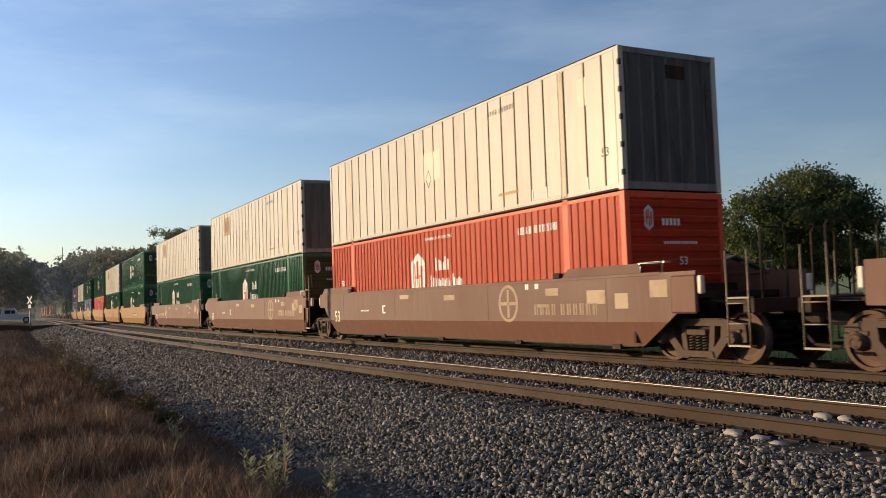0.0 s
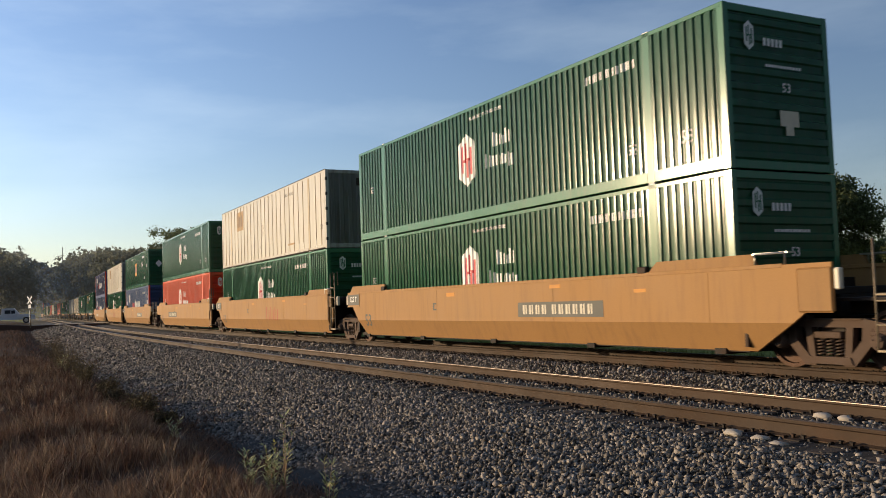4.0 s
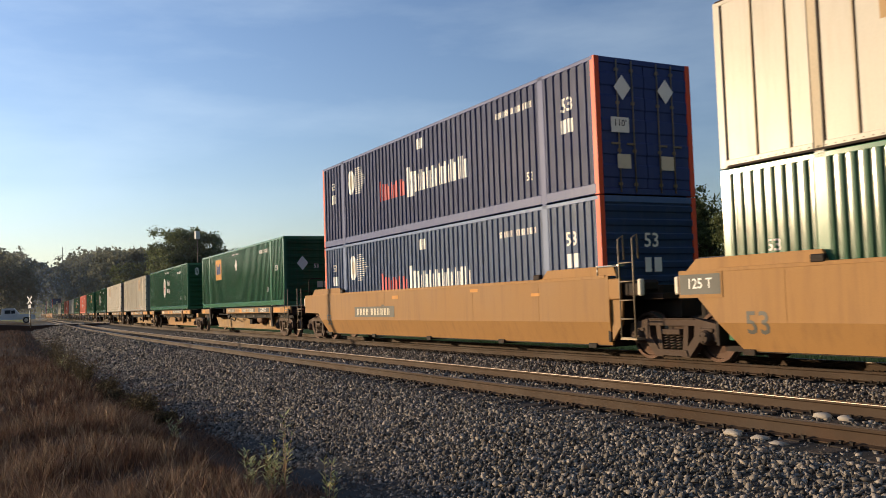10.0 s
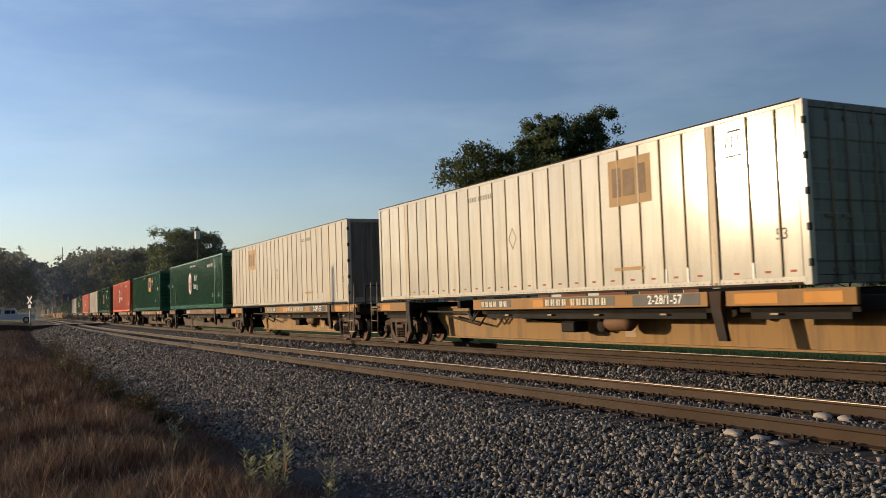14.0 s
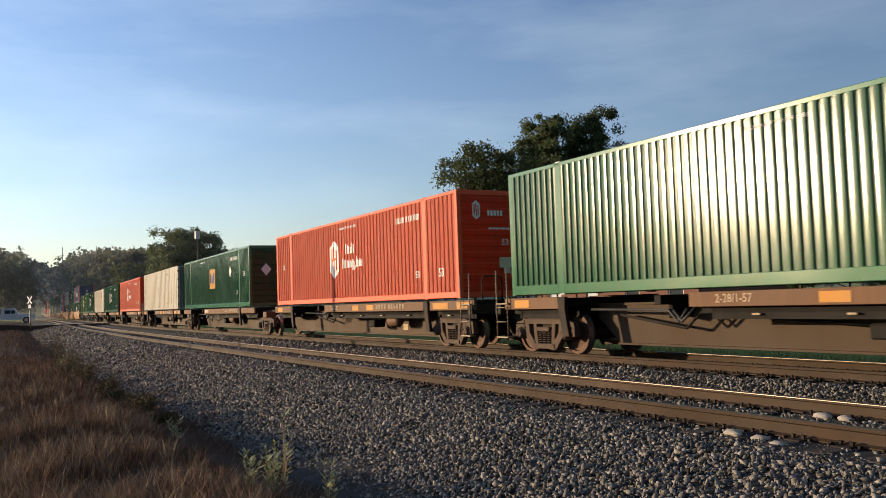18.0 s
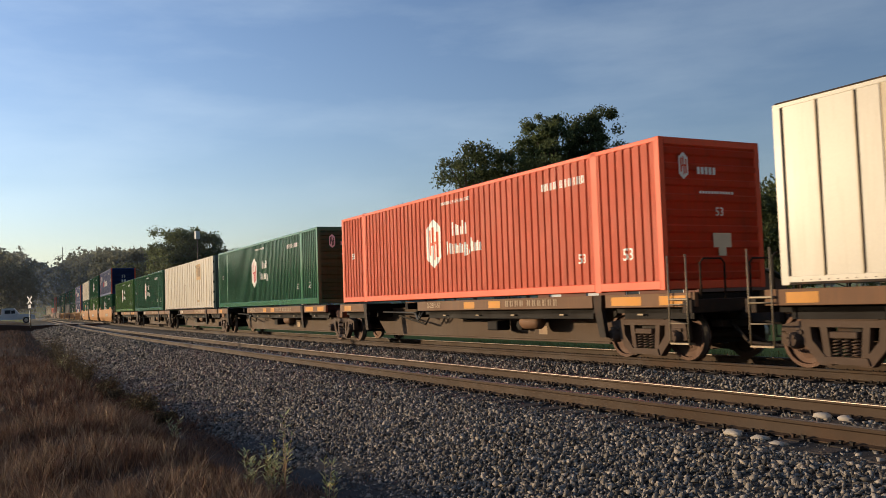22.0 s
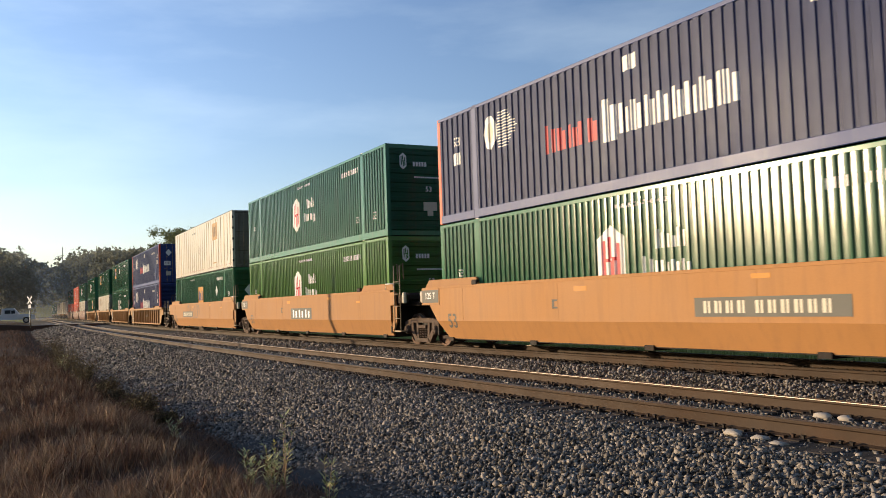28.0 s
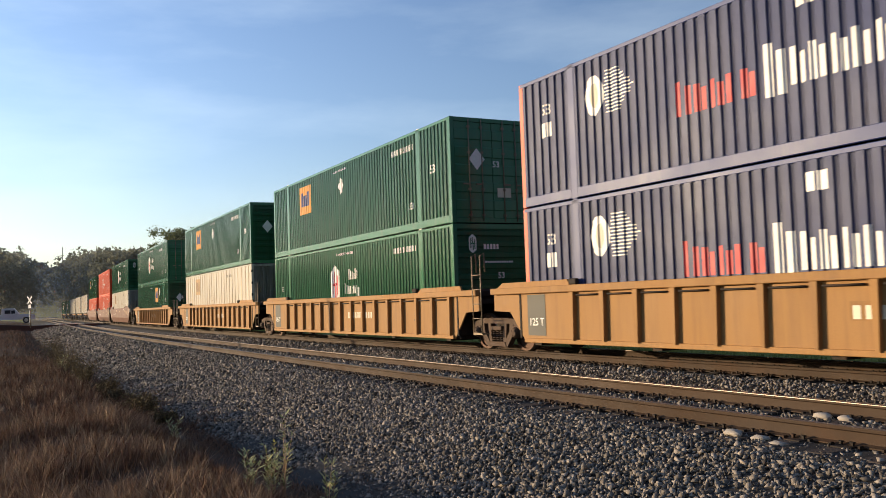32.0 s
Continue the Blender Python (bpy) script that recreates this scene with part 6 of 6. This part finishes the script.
def tuft_spots(n, xa, xb, da, db, h, width, seed, per):
    """Grass in tufts: many blades that spring from one root and lean apart."""
    r = np.random.default_rng(seed)
    out = []
    while len(out) < n * per:
        x, d = r.uniform(xa, xb), r.uniform(da, db)
        y = d + bend(x)
        if noise.noise(Vector((x * 0.7, y * 0.7, 11.0))) + r.uniform(-0.3, 0.3) < -0.05 or d > db - 0.3 + 0.35 * noise.noise(Vector((x * 0.8, 9.0, 0))):
            continue
        size = h * r.uniform(0.5, 1.25) * (0.8 if d < 0.5 else 1.0)
        for _ in range(per):
            a, q = r.uniform(0, math.tau), r.uniform(0, 0.09)
            out.append((x + q * math.cos(a), y + q * math.sin(a), size * r.uniform(0.45, 1.1), r.uniform(0.15, 0.9), width * r.uniform(0.6, 1.3)))
    return out


tagged(blades("dry_grass", grass_spots(44000, -17, -4.5, -0.9, 3.0, 0.10, 0.0028, 31, -0.75) + tuft_spots(1500, -16, -4.5, -0.6, 2.75, 0.26, 0.0036, 51, 34) + tuft_spots(700, -34, -15, -2.0, 2.95, 0.30, 0.0048, 52, 26) + grass_spots(30000, -22, -4.5, 2.3, 3.85, 0.07, 0.0042, 55, -0.75)
              + grass_spots(24000, -40, -15, -2.5, 3.4, 0.13, 0.004, 32, -0.45) + grass_spots(2500, -34, -15, 3.0, 4.2, 0.14, 0.0034, 36, -0.1) + grass_spots(11000, -110, -32, -7, 4.6, 0.22, 0.010, 33, -0.2), GRASS["dry"], 41),
       "dry red-brown grass beside the ballast", "grass", kind="stuff")
tagged(blades("straw_grass", grass_spots(9000, -16, -4.5, -0.6, 3.1, 0.16, 0.0024, 34, -0.1) + tuft_spots(620, -15, -4.5, -0.5, 2.55, 0.33, 0.0032, 53, 20) + tuft_spots(240, -30, -14, -1.5, 2.9, 0.36, 0.0042, 54, 16) + grass_spots(2600, -40, -14, -2, 3.2, 0.22, 0.0035, 35, 0.1), GRASS["straw"], 42),
       "bleached straw stalks among dry grass", "grass", kind="stuff")


def scrub(x, d, h, seed):
    """A low dry bush: a few twigs from one root with small brown-green leaves."""
    r = random.Random(seed)
    y = d + bend(x)
    b = empty("dry_bush", pose(x, y, ground_height(x, y) - 0.02))
    tips = []
    bm = bmesh.new()
    for _ in range(11):
        a, out = r.uniform(0, math.tau), r.uniform(0.15, 0.75)
        tip = Vector((math.cos(a) * out * h, math.sin(a) * out * h, h * r.uniform(0.5, 1.0)))
        tube(bm, [(0, 0, 0), tip * 0.5 + Vector((0, 0, 0.08 * h)), tip], [0.012, 0.007, 0.003], 5)
        tips += [tip, tip * 0.72 + Vector((0, 0, 0.06 * h))]
    part("twigs", bm, BARK, b)
    part("foliage", leaves_mesh("foliage", leaf_cards(tips, [0.30 * h] * len(tips), 42, 0.022, seed), GRASS["scrub"]), None, b)
    return tagged(b, "low dry brown-green bush on the grassy bank", "bush", "dry bushes on the bank")


for i, (x, d, h) in enumerate(((-15.2, 2.85, 0.34), (-16.4, 2.65, 0.40), (-17.6, 2.9, 0.42), (-19.0, 2.6, 0.40), (-21.5, 2.75, 0.50), (-23.5, 2.5, 0.46), (-26.0, 2.7, 0.60), (-29.5, 2.6, 0.60), (-34.0, 2.9, 0.75), (-40.0, 3.0, 0.8), (-47.0, 3.1, 0.9))):
    scrub(x, d, h, 300 + i)
turf = []
_r = np.random.default_rng(50)
for _ in range(9000):
    x, d = _r.uniform(-34, -3), _r.uniform(16.2, 20)
    turf.append((x, d + bend(x), _r.uniform(0.12, 0.42), _r.uniform(0.1, 0.6), 0.012))
GREEN_BLADE = material("green verge grass", (0.20, 0.215, 0.055), 0.7, 0, 0.45, 30, 0.6, 0.0, island=True, spec=0.2)
tagged(blades("verge_grass", turf, GREEN_BLADE, 43), "green verge grass beyond the far track", "grass", kind="stuff")


def weed(x, y, h, seed, stems=5):
    """A tall roadside weed: thin stems with small paired leaves."""
    r = random.Random(seed)
    w = empty("weed", pose(x, y, ground_height(x, y)))
    for _ in range(stems):
        lx, ly = r.uniform(-0.16, 0.16), r.uniform(-0.12, 0.12)
        hh = h * r.uniform(0.55, 1.0)
        bx, by = r.uniform(-0.06, 0.06), r.uniform(-0.06, 0.06)
        pts = [(bx + lx * (k / 5) ** 1.6, by + ly * (k / 5) ** 1.6, hh * k / 5) for k in range(6)]
        bm = bmesh.new()
        tube(bm, pts, [0.006, 0.005, 0.005, 0.004, 0.003, 0.002], 5)
        stem = part("stem", bm, GRASS["straw"], w)
        lf = bmesh.new()
        for k in range(26):
            u = r.uniform(0.12, 1.0)
            i = min(4, int(u * 5))
            a = Vector(pts[i]).lerp(Vector(pts[i + 1]), u * 5 - i)
            ang = r.uniform(0, math.tau)
            d = Vector((math.cos(ang), math.sin(ang), r.uniform(0.2, 0.9)))
            s = Vector((-math.sin(ang), math.cos(ang), 0)) * 0.011
            ln = r.uniform(0.04, 0.11)
            vs = [lf.verts.new(a), lf.verts.new(a + d * ln * 0.5 + s), lf.verts.new(a + d * ln), lf.verts.new(a + d * ln * 0.5 - s)]
            lf.faces.new(vs)
        part("foliage", lf, GRASS["weed"], stem)
    return tagged(w, "tall thin yellow-green weed at the ballast's foot", "weed", "weeds by the ballast")


for i, (x, y, h, n) in enumerate(((-8.95, 2.86, 0.86, 4), (-8.75, 2.94, 0.95, 3), (-8.35, 3.22, 0.46, 3), (-8.85, 2.62, 0.40, 4), (-8.7, 2.78, 0.55, 4), (-9.5, 2.78, 0.42, 2), (-13.5, 2.8, 0.40, 3), (-31.0, 3.0, 0.6, 4), (-33.0, 3.1, 0.5, 4))):
    weed(x, y, h, 60 + i, n)


def lump(x, d, z, sx, sy, sz, seed):
    r = random.Random(seed)
    bm = bmesh.new()
    bmesh.ops.create_icosphere(bm, subdivisions=2, radius=1)
    for v in bm.verts:
        k = 0.8 + 0.35 * noise.noise(v.co * 1.7 + Vector((seed, 0, 0)))
        v.co = Vector((v.co.x * sx * k, v.co.y * sy * k, v.co.z * sz * k))
    ob = new("pale_rock", mesh_of(bm, "pale_rock", M["pale_stone"], True))
    ob.matrix_basis = pose(x, d + bend(x), z, 0, 0, r.uniform(-25, 25))
    return tagged(ob, "pale limestone lump lying beside the rail", "rock", "pale rocks by the rail")


lump(-6.45, 6.78, -0.155, 0.18, 0.10, 0.045, 1)
lump(-6.12, 6.80, -0.17, 0.12, 0.08, 0.04, 2)
lump(-6.66, 8.38, -0.15, 0.18, 0.10, 0.045, 3)
lump(-6.38, 8.40, -0.16, 0.12, 0.08, 0.045, 4)
lump(-5.82, 6.70, -0.18, 0.12, 0.08, 0.035, 5)


# ---- the level crossing ----
ROAD_X = -122.0
MROAD = material("worn asphalt", (0.055, 0.053, 0.05), 0.9, 0, 0.25, 25, 0.5, 0.3)
bm = bmesh.new()
prev = None
for y in [-160 + 4 * i for i in range(95)]:
    d = y - bend(ROAD_X)
    z = -0.60
    if 3 < d < 17.5:
        z = -0.02
    elif -22 < d <= 3:
        z = 0.30 if d < -1 else 0.30 - 0.32 * (d + 1) / 4
    elif -40 < d <= -22:
        z = -0.60 + 0.90 * (d + 40) / 18
    elif 17.5 <= d < 30:
        z = -0.02 - 0.58 * (d - 17.5) / 12.5
    cur = [bm.verts.new((ROAD_X + s * 3.6, y, z)) for s in (-1, 1)] + [bm.verts.new((ROAD_X + s * 4.4, y, z - 1.2)) for s in (-1, 1)]
    if prev:
        bm.faces.new((prev[0], prev[1], cur[1], cur[0]))
        bm.faces.new((prev[2], prev[0], cur[0], cur[2])).material_index = 1
        bm.faces.new((prev[1], prev[3], cur[3], cur[1])).material_index = 1
    prev = cur
tagged(new("road", mesh_of(bm, "road", [MROAD, GRASS["dry"]])), "worn asphalt road that crosses both tracks", "road", kind="structure")

MPLANK = material("weathered crossing plank", (0.20, 0.17, 0.14), 0.85, 0, 0.25, 20, 2, 0.3)
for y0 in (NEAR_Y, TRAIN_Y):
    for off in (-1.25, -0.38, 0.0, 0.38, 1.25):
        p = new("crossing_plank", mesh_of(boxes((-3.6, 3.6, -0.17, 0.17, -0.10, 0.03), bev=0.015), "crossing_plank", MPLANK))
        p.matrix_basis = pose(ROAD_X, y0 + bend(ROAD_X) + off, 0, 0, 0, 2.0)
        tagged(p, "weathered timber crossing plank between the rails", "plank", "planks of the level crossing")


def crossbuck(x, y, z, turn):
    c = empty("railroad_crossing_sign", pose(x, y, z, 0, 0, turn))
    bm = bmesh.new()
    tube(bm, [(0, 0, 0), (0, 0, 3.6)], 0.06, 8)
    part("post", bm, M["galv"], c)
    for k in (-1, 1):
        b = boxes((-0.56, 0.56, -0.02, 0.0, -0.10, 0.10), bev=0.01)
        part("blade", b, M["white"], c, at=pose(0, -0.07 - 0.025 * (k > 0), 3.05, 0, 45 * k, 0))
    part("track_count_plate", boxes((-0.22, 0.22, -0.10, -0.08, 2.15, 2.55), bev=0.01), M["white"], c)
    part("reflector_band", boxes((-0.05, 0.05, -0.075, -0.062, 0.6, 1.9)), M["white"], c)
    return tagged(c, "white crossbuck sign on a post by the road", "road sign")


CX, CY = polar(3.75, 108)
crossbuck(CX, CY, -0.1, 30)


def pickup(x, y, z, turn, paint_name):
    """A crew-cab pickup."""
    t = empty("pickup_truck", pose(x, y, z, 0, 0, turn))
    white = material(paint_name, (0.60, 0.60, 0.60), 0.35, 0, 0.05, 60, 1, 0.02, GRIME, 0.25)
    glass = M["black"]
    bm = bmesh.new()
    for s in (-1, 1):
        prism(bm, [(-2.75, 0.50), (-2.75, 1.12), (2.35, 1.12), (2.78, 0.98), (2.80, 0.50), (2.32, 0.50), (2.22, 0.78), (1.45, 0.78), (1.35, 0.50), (-1.15, 0.50), (-1.25, 0.78), (-2.05, 0.78), (-2.15, 0.50)], s * 0.98, s * 0.90)
    box(bm, 1.05, 2.6, -0.95, 0.95, 1.00, 1.14, bev=0.04)
    box(bm, -2.74, -2.68, -0.92, 0.92, 0.5, 1.12)
    box(bm, 2.72, 2.82, -0.93, 0.93, 0.50, 0.98, bev=0.03)
    box(bm, -2.7, 2.6, -0.88, 0.88, 0.48, 0.56)
    part("body", bm, white, t)
    bm = bmesh.new()
    prism(bm, [(-1.05, 1.12), (-0.95, 1.90), (0.45, 1.94), (1.05, 1.14)], -0.82, 0.82)
    part("cab", bm, white, t)
    for s in (-1, 1):
        part("side_window", boxes((-0.62, 0.05, min(s * 0.822, s * 0.832), max(s * 0.822, s * 0.832), 1.24, 1.68)), glass, t)
        part("side_window", boxes((0.12, 0.55, min(s * 0.822, s * 0.832), max(s * 0.822, s * 0.832), 1.24, 1.64)), glass, t)
        part("tail_lamp", boxes((-2.78, -2.74, min(s * 0.75, s * 0.93), max(s * 0.75, s * 0.93), 0.8, 1.05)), M["red"], t)
        for x0 in (-1.65, 1.83):
            w = bmesh.new()
            lathe_y(w, [(0.10, -0.14), (0.38, -0.14), (0.40, -0.08), (0.40, 0.08), (0.38, 0.14), (0.10, 0.14)], 18)
            wh = part("wheel", w, M["black"], t, at=pose(x0, s * 0.84, 0.40))
            r = bmesh.new()
            lathe_y(r, [(0.04, -0.01), (0.22, 0.0), (0.22, 0.02), (0.04, 0.02)], 14)
            part("rim", r, M["bright_steel"], wh, at=pose(0, s * 0.14, 0))
    part("bumper", boxes((-2.90, -2.76, -0.9, 0.9, 0.46, 0.62), bev=0.03), M["bright_steel"], t)
    return tagged(t, "white pickup truck waiting on the crossing road", "pickup truck")


PX, PY = polar(2.7, 124)
first = pickup(PX, PY, 0.30, 84, "white car paint")
second = copy_thing(first, pose(PX - 1.5, PY - 6.2, 0.30, 0, 0, 88))
tagged(second, "white pickup truck waiting behind another one")


def pole(name, x, y, h, r, label, z=-0.75):
    p = empty(name, pose(x, y, z))
    bm = bmesh.new()
    tube(bm, [(0, 0, 0), (0, 0, h * 0.5), (0, 0, h)], [r, r * 0.9, r * 0.8], 10)
    part("post", bm, BARK if r > 0.09 else M["galv"], p)
    return tagged(p, label, "pole")


mx, my = polar(13.3, 128)
mast = pole("signal_mast", mx, my, 13.0, 0.08, "thin steel mast with a pale box on top near the crossing")
part("equipment_box", boxes((-0.35, 0.35, -0.3, 0.3, 11.9, 13.0), bev=0.05), M["white"], mast)
ax, ay = polar(5.5, 640)
radio = pole("radio_mast", ax, ay, 46.0, 0.3, "thin far-off radio mast above the wood", z=0)
# a pole behind the camera's left, whose shadow falls on the passing cars
pole("utility_pole", -29.3 - 0.682 * 18.4, 11.9 - 0.731 * 18.4, 5.75, 0.13, "weathered timber pole beside the line")


# ---- houses behind the far track ----
MBRICK = material("red-brown brick", (0.20, 0.095, 0.065), 0.85, 0, 0.3, 30, 2, 0.3)
MROOF = material("grey-brown shingles", (0.105, 0.09, 0.075), 0.9, 0, 0.25, 12, 1, 0.5)
MTRIM = material("white trim", (0.62, 0.62, 0.60), 0.5, 0, 0.06, 40, 2, 0.02)
MGLASS = material("dark window glass", (0.05, 0.055, 0.06), 0.12, 0, 0.1, 20, 1, 0.0)


def house(x, y, turn, length, eave, ridge, label):
    h = empty("house", pose(x, y, -0.75, 0, 0, turn))
    dpt = 8.0
    # the front wall stands in pieces round its window openings
    wins = [(-length / 2 + 1.6 + i * (length - 3.2) / 3 - 0.55, -length / 2 + 1.6 + i * (length - 3.2) / 3 + 0.55) for i in range(4)]
    bm = bmesh.new()
    edges = [-length / 2] + [e for w in wins for e in w] + [length / 2]
    for a, b in zip(edges[::2], edges[1::2]):
        box(bm, a, b, 0, 0.25, 0, eave)
    for a, b in wins:
        box(bm, a, b, 0, 0.25, 0, 1.1)
        box(bm, a, b, 0, 0.25, 2.35, eave)
    part("front_wall", bm, MBRICK, h)
    part("back_wall", boxes((-length / 2, length / 2, dpt - 0.25, dpt, 0, eave)), MBRICK, h)
    for s in (-1, 1):
        bm = bmesh.new()
        a = s * length / 2
        vs0 = [(0.25, 0), (dpt - 0.25, 0), (dpt - 0.25, eave), (dpt / 2, ridge - 0.12), (0.25, eave)]
        p = [bm.verts.new((a, u, v)) for u, v in vs0]
        q = [bm.verts.new((a - s * 0.25, u, v)) for u, v in vs0]
        fs = [bm.faces.new(p), bm.faces.new(q[::-1])] + [bm.faces.new((p[i], p[(i + 1) % 5], q[(i + 1) % 5], q[i])) for i in range(5)]
        bmesh.ops.recalc_face_normals(bm, faces=fs)
        part("gable_wall", bm, MBRICK, h)
    for s in (0, 1):
        bm = bmesh.new()
        y0, y1 = (-0.5, dpt / 2) if s == 0 else (dpt + 0.5, dpt / 2)
        sl = (ridge - eave) / (dpt / 2)
        z0 = eave - 0.5 * sl
        pts = [(-length / 2 - 0.4, y0, z0), (length / 2 + 0.4, y0, z0), (length / 2 + 0.4, y1, ridge), (-length / 2 - 0.4, y1, ridge)]
        lo, hi = [bm.verts.new(c) for c in pts], [bm.verts.new((c[0], c[1], c[2] + 0.12)) for c in pts]
        fs = [bm.faces.new(hi), bm.faces.new(lo[::-1])] + [bm.faces.new((lo[i], lo[(i + 1) % 4], hi[(i + 1) % 4], hi[i])) for i in range(4)]
        bmesh.ops.recalc_face_normals(bm, faces=fs)
        part("roof_slope", bm, MROOF, h)
    part("fascia", boxes((-length / 2 - 0.4, length / 2 + 0.4, -0.53, -0.50, eave - 0.28, eave - 0.02)), MTRIM, h)
    for a, b in wins:
        w = part("window", boxes((a, a + 0.08, 0.05, 0.12, 1.1, 2.35), (b - 0.08, b, 0.05, 0.12, 1.1, 2.35), (a, b, 0.05, 0.12, 2.27, 2.35), (a, b, 0.05, 0.12, 1.1, 1.18), (a, b, 0.05, 0.11, 1.69, 1.75)), MTRIM, h)
        part("pane", boxes((a + 0.08, b - 0.08, 0.09, 0.10, 1.18, 2.27)), MTRIM if a < 0 else MGLASS, w)
        part("sill", boxes((a - 0.05, b + 0.05, -0.05, 0.05, 1.03, 1.10)), MTRIM, w)
    return tagged(h, label, "house")


hx, hy = polar(39.6, 60)
house(hx, hy, 14, 13.0, 3.35, 4.25, "low red-brick house with grey roof and white windows")
hx, hy = polar(44.0, 66)
house(hx, hy, 20, 9.0, 2.6, 3.5, "small red-brick house with grey roof behind the track")


# ---- what moves: the whole train, and every wheel ----
def motions():
    for thing, mid, half, z in MOVING:
        rows = []
        for i in range(33):
            m = line_pose(mid + travelled(i), TRAIN_Y, half)
            m.translation.z = z
            rows.append((float(i), m))
        walk(thing, rows)
    lead = {}
    for w, sx in WHEELSETS:
        if sx not in lead:
            lead[sx] = w
            walk(w, [(k / FPS, pose(sx * AXLE, 0, WHEEL_R, 0, math.degrees(travelled(k / FPS) / WHEEL_R) % 360, 0)) for k in range(32 * FPS + 1)])
        else:
            # all other wheels turn alike
            w.rotation_mode = "QUATERNION"
            keys = w.animation_data_create()
            keys.action = lead[sx].animation_data.action
            keys.action_slot = lead[sx].animation_data.action_slot


motions()
